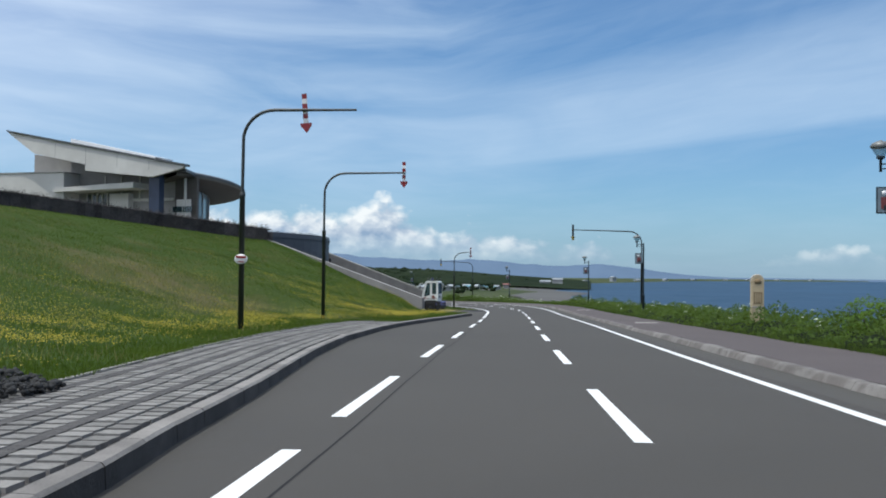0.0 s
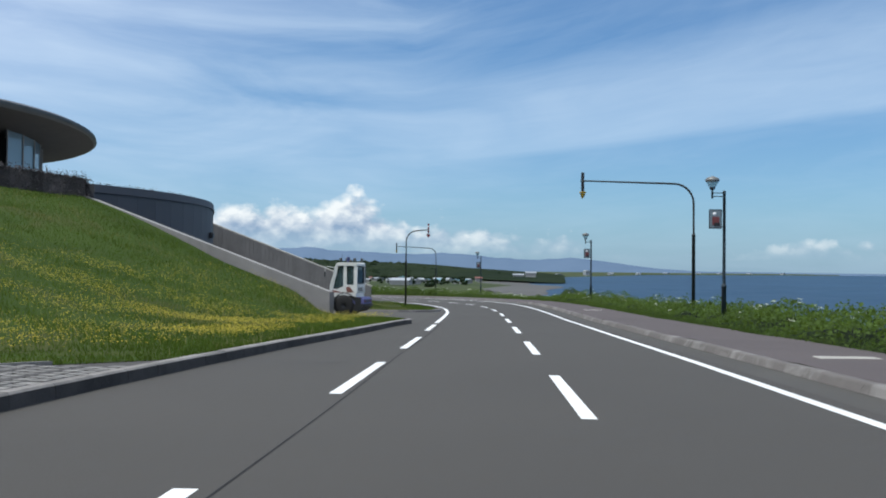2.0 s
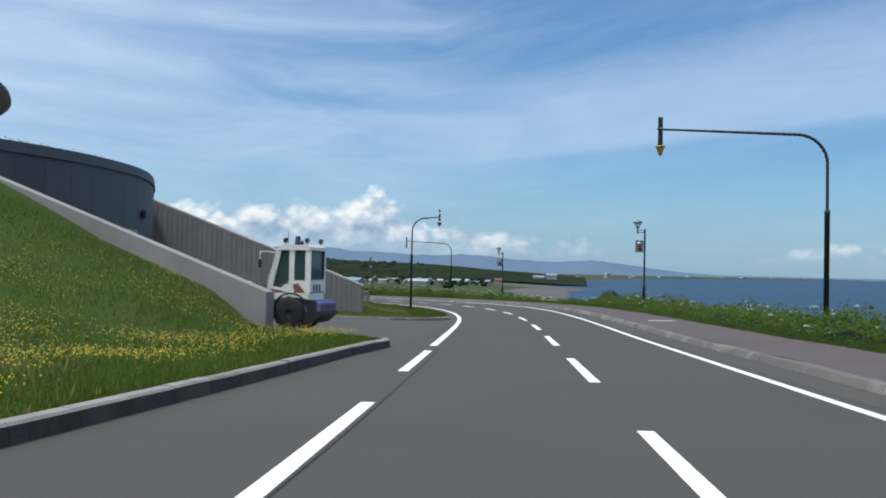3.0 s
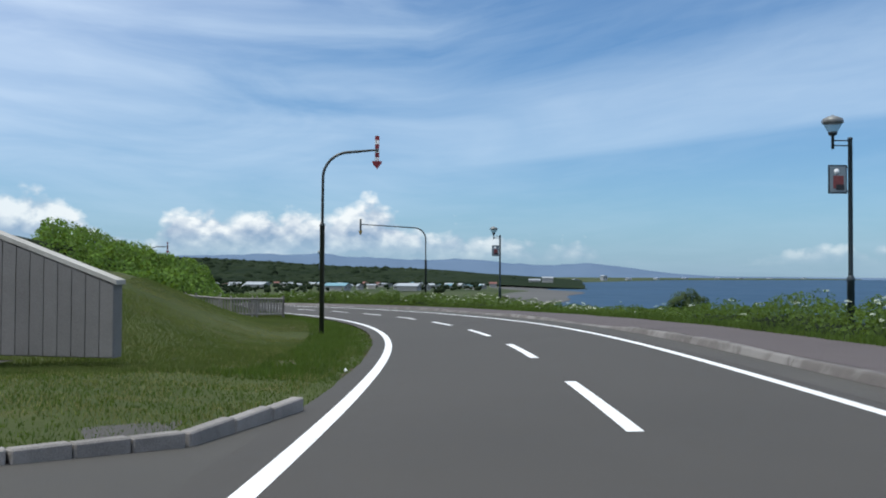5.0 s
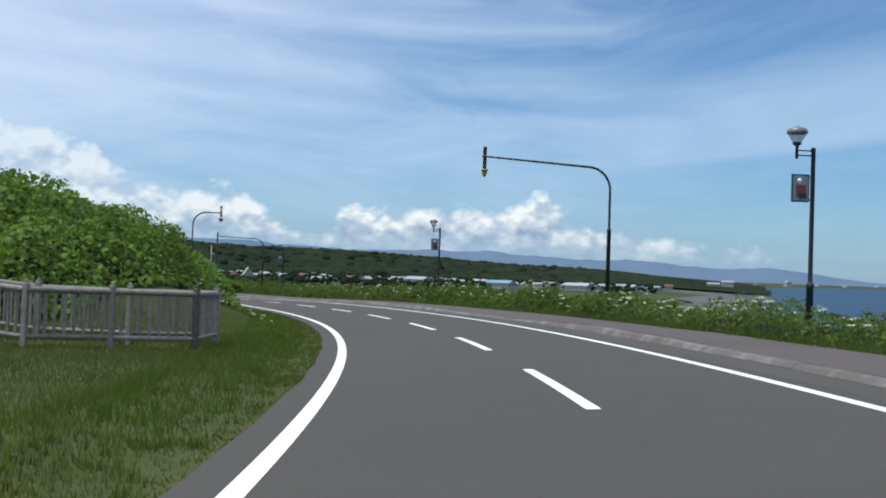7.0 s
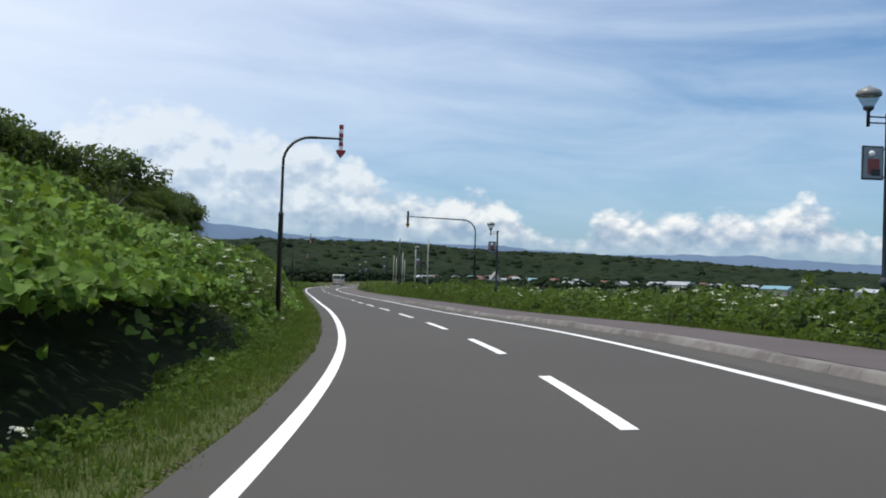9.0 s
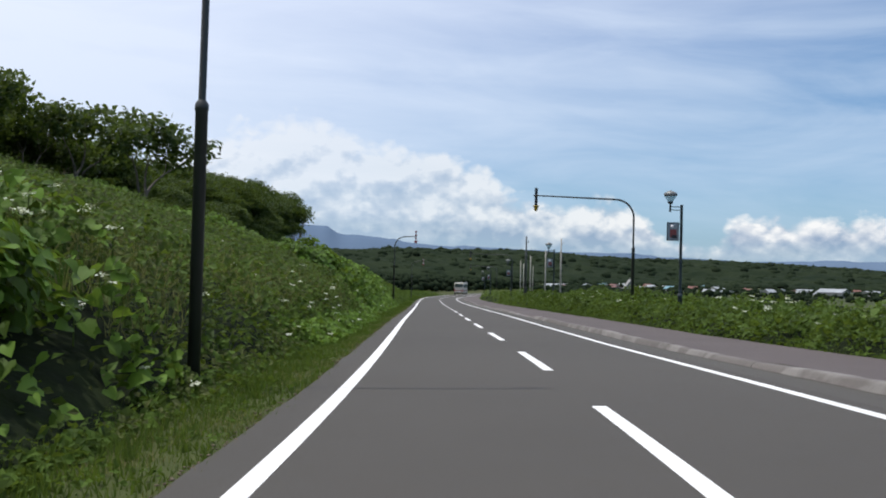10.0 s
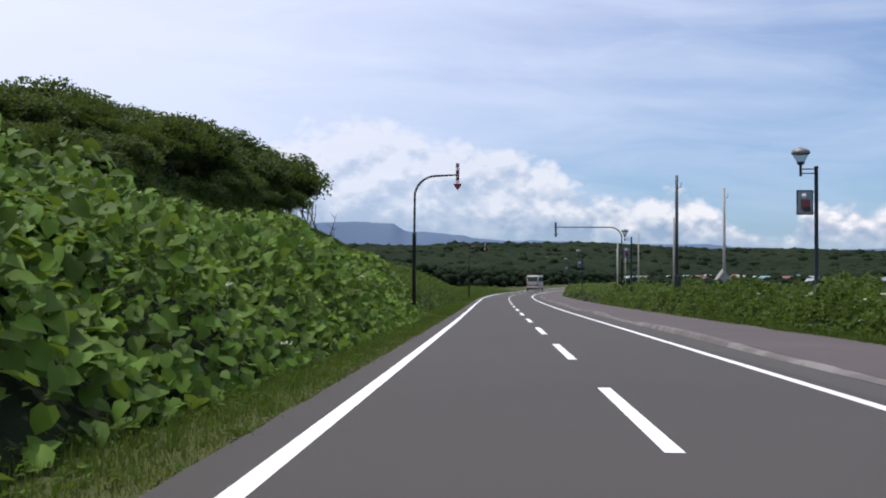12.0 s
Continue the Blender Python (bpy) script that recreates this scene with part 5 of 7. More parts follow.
ob.matrix_basis = at(96.2, -3.42, -0.05)
tagged(ob, "crumpled white paper scrap on the grass verge", "litter")


# ---- the parked loader ----
def loader():
    base = spot(71.0, -6.85, 0.13)
    th = thing("wheel_loader", "small worn white and violet wheel loader parked by the wall", "wheel loader", m=Matrix.Translation(base) @ Matrix.Rotation(math.radians(165), 4, "Z"))
    # x: forward, y: to its left, z: up; the side that faces the road's traffic is +y
    hw = 0.55
    # cab frame: two side rings with windows cut by pillars
    cab = part("cab", Shape().prism([(-0.50, 0.76), (0.62, 0.76), (0.64, 0.98), (-0.50, 0.98)], lambda p: (p[0], hw, p[1]), lambda p: (p[0], -hw, p[1])), CABWHITE, th)
    roof = Shape().prism([(-0.53, 2.10), (0.40, 2.10), (0.36, 2.20), (0.28, 2.24), (-0.46, 2.24), (-0.53, 2.19)], lambda p: (p[0], hw + 0.02, p[1]), lambda p: (p[0], -hw - 0.02, p[1]))
    part("roof", roof, CABWHITE, cab)
    for y in (hw - 0.03, -hw + 0.03):
        for a, b in (((0.62, 0.95), (0.35, 2.12)), ((-0.02, 0.95), (-0.02, 2.12)), ((-0.47, 0.95), (-0.47, 2.12))):
            wdt = 0.072
            part("pillar", Shape().prism([(a[0] - wdt, a[1]), (a[0] + wdt, a[1]), (b[0] + wdt, b[1]), (b[0] - wdt, b[1])], lambda p: (p[0], y - 0.03, p[1]), lambda p: (p[0], y + 0.03, p[1])), CABWHITE, cab)
        low = [(0.06, 0.97), (0.58, 0.97), (0.54, 1.16), (0.30, 1.10), (0.06, 1.28)]
        part("door_panel", Shape().prism(low, lambda p: (p[0], y - 0.025, p[1]), lambda p: (p[0], y + 0.025, p[1])), CABWHITE, cab)
        part("side_panel", Shape().prism([(-0.44, 0.97), (-0.05, 0.97), (-0.05, 1.32), (-0.44, 1.32)], lambda p: (p[0], y - 0.025, p[1]), lambda p: (p[0], y + 0.025, p[1])), CABWHITE, cab)
        g = part("window", Shape().prism([(0.03, 1.22), (0.52, 1.12), (0.345, 2.09), (0.03, 2.09)], lambda p: (p[0], y - 0.006, p[1]), lambda p: (p[0], y + 0.006, p[1])), PANE, cab)
        g.visible_shadow = False
        part("seal", Shape().tube([(0.035, y, 1.24), (0.515, y, 1.14), (0.34, y, 2.08), (0.035, y, 2.08), (0.035, y, 1.24)], 0.030, 6), BLACK, g)
        g = part("window", Shape().prism([(-0.42, 1.31), (-0.07, 1.31), (-0.07, 2.09), (-0.42, 2.09)], lambda p: (p[0], y - 0.006, p[1]), lambda p: (p[0], y + 0.006, p[1])), PANE, cab)
        g.visible_shadow = False
        part("seal", Shape().tube([(-0.41, y, 1.32), (-0.075, y, 1.32), (-0.075, y, 2.08), (-0.41, y, 2.08), (-0.41, y, 1.32)], 0.030, 6), BLACK, g)
    rear = part("window", Shape().box((-0.485, 0, 1.72), (0.012, 0.92, 0.74)), PANE, cab)
    rear.visible_shadow = False
    part("seal", Shape().tube([(-0.50, -0.45, 1.36), (-0.50, 0.45, 1.36), (-0.50, 0.45, 2.08), (-0.50, -0.45, 2.08), (-0.50, -0.45, 1.36)], 0.034, 6), BLACK, rear)
    part("rear_panel", Shape().box((-0.485, 0, 1.18), (0.04, 1.0, 0.34), bevel=0.01), CABWHITE, cab)
    part("header", Shape().box((-0.50, 0, 2.13), (0.05, 1.06, 0.12)), RUST, cab)
    front = part("window", Shape().prism([(0.60, 1.12), (0.615, 1.12), (0.385, 2.08), (0.37, 2.08)], lambda p: (p[0], 0.47, p[1]), lambda p: (p[0], -0.47, p[1])), PANE, cab)
    front.visible_shadow = False
    seat = part("seat", Shape().box((-0.15, 0, 1.12), (0.42, 0.45, 0.12), bevel=0.03), BLACK, th)
    part("backrest", Shape().box((-0.36, 0, 1.45), (0.10, 0.42, 0.55), bevel=0.03), BLACK, seat)
    part("steering_wheel", Shape().tube([(0.30 + 0.06 * math.cos(a), 0.17 * math.sin(a), 1.42 + 0.15 * math.cos(a)) for a in np.linspace(0, math.tau, 17)], 0.014, 6), BLACK, th)
    part("steering_column", Shape().tube([(0.36, 0, 0.98), (0.30, 0, 1.42)], 0.025, 6), BLACK, th)
    for x, y in ((0.20, 0.46), (0.24, -0.42), (-0.40, 0.46), (-0.42, -0.45)):
        lamp = part("work_lamp", Shape().box((x, y, 2.36), (0.09, 0.13, 0.13), bevel=0.02), BLACK, th)
        part("stalk", Shape().tube([(x, y, 2.22), (x, y, 2.31)], 0.014, 6), BLACK, lamp)
        part("lens", Shape().box((x + (0.05 if x > 0 else -0.05), y, 2.36), (0.012, 0.10, 0.10)), MILK, lamp)
    part("beacon", Shape().lathe([(0.001, 2.22), (0.085, 2.22), (0.085, 2.27), (0.075, 2.28), (0.068, 2.45), (0.04, 2.48), (0.001, 2.48)], 14, (-0.02, 0.18, 0)), BLUE_LENS, th, "blue rotating beacon")
    part("horn", Shape().lathe([(0.001, 2.22), (0.06, 2.22), (0.06, 2.34), (0.001, 2.36)], 12, (-0.15, 0.25, 0)), BLACK, th)
    part("aerial", Shape().tube([(0.2, 0.3, 2.2), (0.21, 0.3, 2.62)], 0.006, 5), BLACK, th)
    arm = part("mirror_arm", Shape().tube([(0.42, hw, 2.02), (0.66, hw + 0.16, 2.06), (0.78, hw + 0.22, 2.04), (0.78, hw + 0.22, 1.84)], 0.014, 6), CABWHITE, th)
    part("mirror", Shape().box((0.79, hw + 0.22, 1.74), (0.03, 0.13, 0.24), bevel=0.01), BLACK, arm)
    part("rail", Shape().tube([(0.66, hw + 0.03, 0.90), (0.60, hw + 0.06, 1.35), (0.46, hw + 0.04, 1.80)], 0.018, 6), CABWHITE, th)
    # chassis, counterweight
    part("chassis", Shape().box((0.25, 0, 0.58), (2.0, 0.72, 0.34), bevel=0.03), BLACK, th)
    part("rear_body", Shape().prism([(-0.50, 0.50), (-0.40, 0.80), (-0.90, 0.80), (-1.02, 0.72), (-1.02, 0.52)], lambda p: (p[0], 0.58, p[1]), lambda p: (p[0], -0.58, p[1])), LILAC, th)
    for y in (-0.38, -0.13, 0.13, 0.38):
        part("tail_light", Shape().box((-1.022, y, 0.63), (0.014, 0.17, 0.10), bevel=0.004), RUST if abs(y) > 0.3 else BLACK, th)
    part("counterweight", Shape().prism([(-0.45, 0.22), (-0.80, 0.20), (-1.05, 0.42), (-1.06, 0.52), (-0.45, 0.52)], lambda p: (p[0], 0.62, p[1]), lambda p: (p[0], -0.62, p[1])), BLACK, th)
    for x in (-0.18, 1.35):
        for y in (-0.50, 0.50):
            sgn = 1 if y > 0 else -1
            m = Matrix.Translation((x, y, 0.445)) @ Matrix.Rotation(math.pi / 2, 4, "X")
            wheel = part("wheel", Shape().lathe([(0.12, -0.15), (0.36, -0.16), (0.435, -0.12), (0.445, 0.0), (0.435, 0.12), (0.36, 0.16), (0.12, 0.15)], 26, m=m), RUBBER, th)
            part("rim", Shape().lathe([(0.001, -0.05 * sgn), (0.08, -0.09 * sgn), (0.20, -0.06 * sgn), (0.215, -0.155 * sgn)], 20, m=m), BLACK, wheel)
            for k in range(22):
                a = k * math.tau / 22
                part("tread_lug", Shape().box((x + 0.44 * math.cos(a), y + 0.07 * (1 if k % 2 else -1), 0.445 + 0.44 * math.sin(a)), (0.035, 0.13, 0.03), m=Matrix()), RUBBER, wheel)
    for y in (hw - 0.04,):
        part("fender", Shape().tube([(-0.18 + 0.52 * math.cos(a), y, 0.45 + 0.52 * math.sin(a)) for a in np.linspace(0.15, 2.9, 11)], 0.05, 6), BLACK, th)
    part("rust_patch", Shape().prism([(-0.40, 0.99), (-0.10, 0.99), (-0.06, 1.20), (-0.20, 1.24), (-0.34, 1.08)], lambda p: (p[0], hw + 0.001, p[1]), lambda p: (p[0], hw + 0.005, p[1])), RUST, th)
    part("rust_patch", Shape().prism([(0.10, 0.98), (0.50, 0.98), (0.56, 1.08), (0.36, 1.06), (0.20, 1.02)], lambda p: (p[0], hw + 0.001, p[1]), lambda p: (p[0], hw + 0.005, p[1])), RUST, th)
    for y in (-0.20, 0.0, 0.20):
        part("vent", Shape().prism([(y - 0.06, 1.03), (y + 0.06, 1.03), (y + 0.06, 1.17), (y + 0.03, 1.21), (y - 0.03, 1.21), (y - 0.06, 1.17)], lambda p: (-0.512, p[0], p[1]), lambda p: (-0.500, p[0], p[1])), BLACK, cab)
    part("wheel_housing", Shape().prism([(-0.92, 0.30), (-0.70, 0.30), (-0.66, 0.62), (-0.45, 0.86), (0.10, 0.86), (0.32, 0.60), (0.36, 0.32), (0.52, 0.32), (0.52, 0.78), (-0.92, 0.78)], lambda p: (p[0], 0.60, p[1]), lambda p: (p[0], 0.22, p[1])), BLACK, th)
    for piece in th.children:
        if piece.name.split(".")[0] in ("cab", "seat", "steering_wheel", "steering_column", "work_lamp", "beacon", "horn", "aerial", "mirror_arm", "rail", "rust_patch"):
            piece.location.x -= 0.18
    part("front_body", Shape().box((1.30, 0, 0.86), (0.75, 0.80, 0.36), bevel=0.05), LILAC, th)
    part("front_fender", Shape().box((1.36, 0.48, 0.84), (0.70, 0.30, 0.10), bevel=0.03), LILAC, th)
    part("guard_rail", Shape().tube([(0.98, 0.36, 0.95), (1.05, 0.36, 1.24), (1.62, 0.36, 1.24), (1.72, 0.36, 1.0)], 0.025, 8), CABWHITE, th)
    part("lift_arm", Shape().tube([(1.1, 0, 0.8), (1.9, 0, 0.75), (2.2, 0, 0.45)], 0.09, 8), LILAC, th)
    part("plough", Shape().prism([(2.2, 0.10), (2.28, 0.10), (2.16, 0.45), (2.30, 0.80), (2.22, 0.80), (2.08, 0.45)], lambda p: (p[0], 0.85, p[1]), lambda p: (p[0], -0.85, p[1])), LILAC, th)


loader()


# ---- the bus far ahead ----
def bus():
    th = thing("bus", "cream and wine-red bus far ahead on the road", "bus", m=at(405, -1.4, 0.0))
    L, Wd = 7.0, 2.2
    part("lower_body", Shape().box((0, L / 2, 0.75), (Wd, L, 0.80), bevel=0.06), BUSWHITE, th)
    part("stripe", Shape().box((0, L / 2, 0.98), (Wd + 0.02, L + 0.02, 0.22), bevel=0.02), BUSRED, th, "wine-red stripe")
    part("upper_body", Shape().box((0, L / 2, 1.95), (Wd - 0.04, L - 0.04, 1.60), bevel=0.10), BUSWHITE, th)
    part("roof", Shape().box((0, L / 2, 2.78), (Wd - 0.2, L - 0.3, 0.10), bevel=0.04), BUSWHITE, th)
    rw = part("window", Shape().box((0, -0.003, 2.15), (1.80, 0.05, 0.78), bevel=0.02), PANE, th)
    part("seal", Shape().tube([(-0.9, -0.02, 1.77), (0.9, -0.02, 1.77), (0.9, -0.02, 2.53), (-0.9, -0.02, 2.53), (-0.9, -0.02, 1.77)], 0.02, 6), BLACK, rw)
    for x in (-Wd / 2 + 0.02, Wd / 2 - 0.02):
        for k in range(5):
            part("window", Shape().box((x, 0.8 + 1.3 * k, 2.10), (0.05, 1.12, 0.80), bevel=0.02), PANE, th)
        for y in (1.3, 5.5):
            m = Matrix.Translation((x * 0.95, y, 0.42)) @ Matrix.Rotation(math.pi / 2, 4, "Y")
            w = part("wheel", Shape().lathe([(0.1, -0.13), (0.38, -0.13), (0.42, 0.0), (0.38, 0.13), (0.1, 0.13)], 18, m=m), RUBBER, th)
            part("rim", Shape().lathe([(0.001, 0.06), (0.2, 0.09), (0.22, 0.13)], 14, m=m), LAMPCAP, w)
    for x in (-0.92, 0.92):
        part("tail_light", Shape().box((x, -0.01, 1.30), (0.16, 0.04, 0.28), bevel=0.01), RED, th)
    part("bumper", Shape().box((0, -0.05, 0.48), (Wd, 0.16, 0.26), bevel=0.04), BLACK, th)
    part("number_plate", Shape().box((0, -0.012, 0.85), (0.33, 0.02, 0.16)), WHITE, th)


bus()


# ---- the village on the shore ----
def house(x, y, z, w, d, h, rise, turn, wall_mat, roof_mat, label):
    th = thing("house", label, "house", "village houses", Matrix.Translation((x, y, z)) @ Matrix.Rotation(turn, 4, "Z"))
    part("wall", Shape().prism([(-w / 2, -1), (w / 2, -1), (w / 2, h), (0, h + rise), (-w / 2, h)], lambda p: (p[0], -d / 2, p[1]), lambda p: (p[0], d / 2, p[1])), wall_mat, th)
    o = 0.5
    k = rise / (w / 2)
    for sgn in (-1, 1):
        a = [(0, h + rise + 0.02), (sgn * (w / 2 + o), h - k * o + 0.02), (sgn * (w / 2 + o), h - k * o + 0.25), (0, h + rise + 0.25)]
        part("roof", Shape().prism(a, lambda p: (p[0], -d / 2 - o, p[1]), lambda p: (p[0], d / 2 + o, p[1])), roof_mat, th)
    for i in range(2):
        for face in (-1, 1):
            part("window", Shape().box(((i - 0.5) * w * 0.5, face * (d / 2 + 0.01), h * 0.55), (w * 0.22, 0.06, h * 0.32)), PANE, th)
    return th


rs = random.Random(21)
mats = [(HOUSE_WHITE, ROOF_GREY, "white house with grey roof in the village"), (HOUSE_WHITE, ROOF_RED, "white house with rust-red roof in the village"),
        (HOUSE_BEIGE, ROOF_GREY, "beige house with grey roof in the village"), (HOUSE_BEIGE, ROOF_RED, "beige house with red roof in the village"),
        (HOUSE_WHITE, ROOF_TEAL, "white house with blue-green roof in the village")]
for k in range(64):
    az = -3.5 + 24.0 * k / 63 + rs.uniform(-0.25, 0.25)
    dist = rs.uniform(600, 820) + 90 * abs(math.sin(az * 0.3)) + (60 if az < 2 else 0)
    a = math.radians(az)
    wm, rm, lab = mats[min(4, int(rs.random() ** 2.8 * 5))]
    big = 1.5 if k % 7 == 0 else 1.0
    house(-math.sin(a) * dist, math.cos(a) * dist, -11.4, rs.uniform(3, 5) * big, rs.uniform(3, 6) * big, rs.uniform(1.2, 2.0), rs.uniform(0.6, 1.2), rs.uniform(0, 3.1), wm, rm, lab)
a = math.radians(16.2)
house(-math.sin(a) * 640, math.cos(a) * 640, -11.0, 5.5, 7, 1.8, 4.0, 0.5, HOUSE_WHITE, HOUSE_WHITE, "white steep-gabled house in the village")
for az, dist, w, h in ((4.2, 640, 11, 2.0), (0.6, 660, 13, 1.8), (8.3, 670, 8, 2.2), (-5.9, 1150, 12, 2.6), (-6.6, 1180, 5, 5.0)):
    a = math.radians(az)
    th = house(-math.sin(a) * dist, math.cos(a) * dist, -10.8, w, 12, h, 1.4, 1.4 - a, HOUSE_WHITE, ROOF_TEAL if az == 4.2 else ROOF_GREY, "long pale harbour shed by the shore")
for k in range(9):
    az = -8.0 - 12.5 * k / 8 + rs.uniform(-0.3, 0.3)
    a = math.radians(az)
    dist = float(np.interp(-az, [8, 14, 18, 21], [1620, 2700, 3080, 3350]))
    house(-math.sin(a) * dist, math.cos(a) * dist, -11.6, rs.uniform(7, 13) * dist / 1800, rs.uniform(8, 14), rs.uniform(1.2, 2.6) + (5 if k == 1 else 0), rs.uniform(1, 2), rs.uniform(0, 3), ROOF_GREY, ROOF_GREY, "grey building on the far headland")

# ---- plants ----


def leaf_mesh(name, p, size, up, spread=0.9, width=0.75, seed=1):
    """Many folded leaves: p (n, 3) places, size (n), up (n, 3) or (3,): the way the leaf's face looks on average."""
    r = np.random.RandomState(seed)
    n = len(p)
    nrm = np.broadcast_to(np.asarray(up, float), (n, 3)) + spread * r.normal(0, 0.55, (n, 3))
    nrm /= np.linalg.norm(nrm, axis=1, keepdims=True)
    ax = r.normal(0, 1, (n, 3))
    ax -= nrm * (ax * nrm).sum(1, keepdims=True)
    ax /= np.linalg.norm(ax, axis=1, keepdims=True)
    ay = np.cross(nrm, ax)
    sz = np.asarray(size)[:, None]
    w = width * (0.8 + 0.4 * r.rand(n, 1))
    curl = 0.10 + 0.16 * r.rand(n, 1)
    v = np.stack([p - ax * sz * 0.5,
                  p - ax * sz * 0.12 + ay * sz * w * 0.5 + nrm * sz * 0.10,
                  p - ax * sz * 0.02 - nrm * sz * 0.02,
                  p - ax * sz * 0.12 - ay * sz * w * 0.5 + nrm * sz * 0.10,
                  p + ax * sz * 0.5 - nrm * sz * curl], 1).reshape(-1, 3)
    o = (np.arange(n) * 5)[:, None]
    f = np.concatenate([o + np.array(t) for t in ((0, 2, 1), (0, 3, 2), (1, 2, 4), (2, 3, 4))], 0)
    return bulk(name, v, f)


def round_leaves(name, p, size, up, spread=0.9, width=0.85, seed=1):
    """Heart-shaped leaves of eight facets, folded along the midrib, the tip drooping."""
    r = np.random.RandomState(seed)
    n = len(p)
    nrm = np.broadcast_to(np.asarray(up, float), (n, 3)) + spread * r.normal(0, 0.55, (n, 3))
    nrm /= np.linalg.norm(nrm, axis=1, keepdims=True)
    ax = r.normal(0, 1, (n, 3)) + np.array([0.5, -0.3, -0.5])
    ax -= nrm * (ax * nrm).sum(1, keepdims=True)
    ax /= np.linalg.norm(ax, axis=1, keepdims=True)
    ay = np.cross(nrm, ax)
    sz = np.asarray(size)[:, None]
    w = width * (0.85 + 0.3 * r.rand(n, 1))
    droop = 0.10 + 0.22 * r.rand(n, 1)
    outline = ((-0.40, 0.0, 0.0), (-0.50, 0.24, 0.06), (-0.22, 0.50, 0.11), (0.16, 0.37, 0.03), (0.50, 0.0, -1.0), (0.16, -0.37, 0.03), (-0.22, -0.50, 0.11), (-0.50, -0.24, 0.06))
    ring = [p + sz * (a * ax + b * w * ay + (c if c > -0.5 else -droop) * nrm) for a, b, c in outline]
    v = np.stack([p - sz * 0.02 * nrm, *ring], 1).reshape(-1, 3)
    o = (np.arange(n) * 9)[:, None]
    f = np.concatenate([o + np.array((0, 1 + k, 1 + (k + 1) % 8)) for k in range(8)], 0)
    return bulk(name, v, f, True)


def blade_mesh(name, p, height, width, seed=2, lean=0.45):
    r = np.random.RandomState(seed)
    n = len(p)
    a = r.rand(n) * math.tau
    side = np.stack([np.cos(a), np.sin(a), np.zeros(n)], 1)
    tilt = r.normal(0, lean, (n, 2))
    hh = np.asarray(height)[:, None]
    ww = np.asarray(width)
    ww = ww[:, None] if ww.ndim else ww
    tip = np.concatenate([tilt * hh * 0.6, hh], 1)
    v = np.stack([p - side * ww * 0.5, p + side * ww * 0.5, p + tip], 1).reshape(-1, 3)
    f = np.arange(n * 3).reshape(n, 3)
    return bulk(name, v, f)


def stuff(name, me, material, label, category):
    return tagged(part(name, me, material), label, category, kind="stuff")


def scatter(n, s0, s1, l0, l1, seed):
    r = np.random.RandomState(seed)
    return s0 + (s1 - s0) * r.rand(n), l0 + (l1 - l0) * r.rand(n), r


# scrub on the hillside: a lumpy canopy over the ground; by the culvert it keeps back from the road
def scrub_side(s, l):
    return ease(-0.2, 1.6, -l - np.interp(s, [138, 146, 152, 160], [9.7, 9.0, 7.4, 4.4]))


def plants(s, l, size, seed):
    """Round plants on a jittered grid: height of the dome (0 to 1) and the way out from its middle, along s and l."""
    s, l = np.broadcast_arrays(np.asarray(s, float), np.asarray(l, float))
    ci, cj = np.floor(s / size), np.floor(l / size)
    best = np.full(s.shape, 9.0)
    us, ul = np.zeros(s.shape), np.zeros(s.shape)
    for di in (-1, 0, 1):
        for dj in (-1, 0, 1):
            i, j = ci + di, cj + dj
            a = np.modf(np.abs(np.sin(i * 12.9898 + j * 78.233 + seed) * 43758.5453))[0]
            b = np.modf(np.abs(np.sin(i * 39.346 + j * 11.135 + seed * 1.7) * 24634.6345))[0]
            ds, dl = s / size - i - 0.15 - 0.7 * a, l / size - j - 0.15 - 0.7 * b
            d = np.hypot(ds, dl) / (0.62 + 0.28 * a)
            near = d < best
            best, us, ul = np.where(near, d, best), np.where(near, ds, us), np.where(near, dl, ul)
    return np.sqrt(np.maximum(0, 1 - best ** 2)), us, ul


def scrub_height(s, l):
    d = -l - 4.6 + 0.55 * ease(178, 196, s)
    lumps = 0.55 + 0.45 * wob(s, l, 4.2, 21)
    small = 0.45 * plants(s, l, 0.75, 5)[0] + 0.75 * plants(s, l, 1.45, 6)[0]
    tall = 1.0 + 0.32 * ease(146, 152, s) * (1 - ease(166, 178, s)) + 0.55 * ease(222, 232, s) * (1 - ease(256, 270, s))
    open_ground = 1 - 0.20 * ease(188, 196, s) * (1 - ease(206, 216, s))
    hang = ease(158, 162, s) * (1 - ease(174, 178, s))
    near = 1.5 - 0.75 * ease(204, 216, s)
    return (0.10 + scrub_side(s, l) * (ease(0.0, near, d) * (1 - hang) + ease(0.3, 0.8, d) * hang) * (0.22 + 0.70 * lumps * tall * open_ground + 0.85 * small)) * ease(138.5, 143, s) * (1 - 0.6 * ease(300, 345, s))


def hill_point(s, l, f):
    return world_xyz(s, l, left_height(s, l) + f * scrub_height(s, l))


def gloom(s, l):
    """Hollows under the tall leaves, beside the verge, where the shade-coloured sheet lies open."""
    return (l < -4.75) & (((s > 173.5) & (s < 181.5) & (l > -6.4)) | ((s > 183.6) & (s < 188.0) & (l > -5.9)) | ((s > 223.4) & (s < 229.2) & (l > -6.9)))


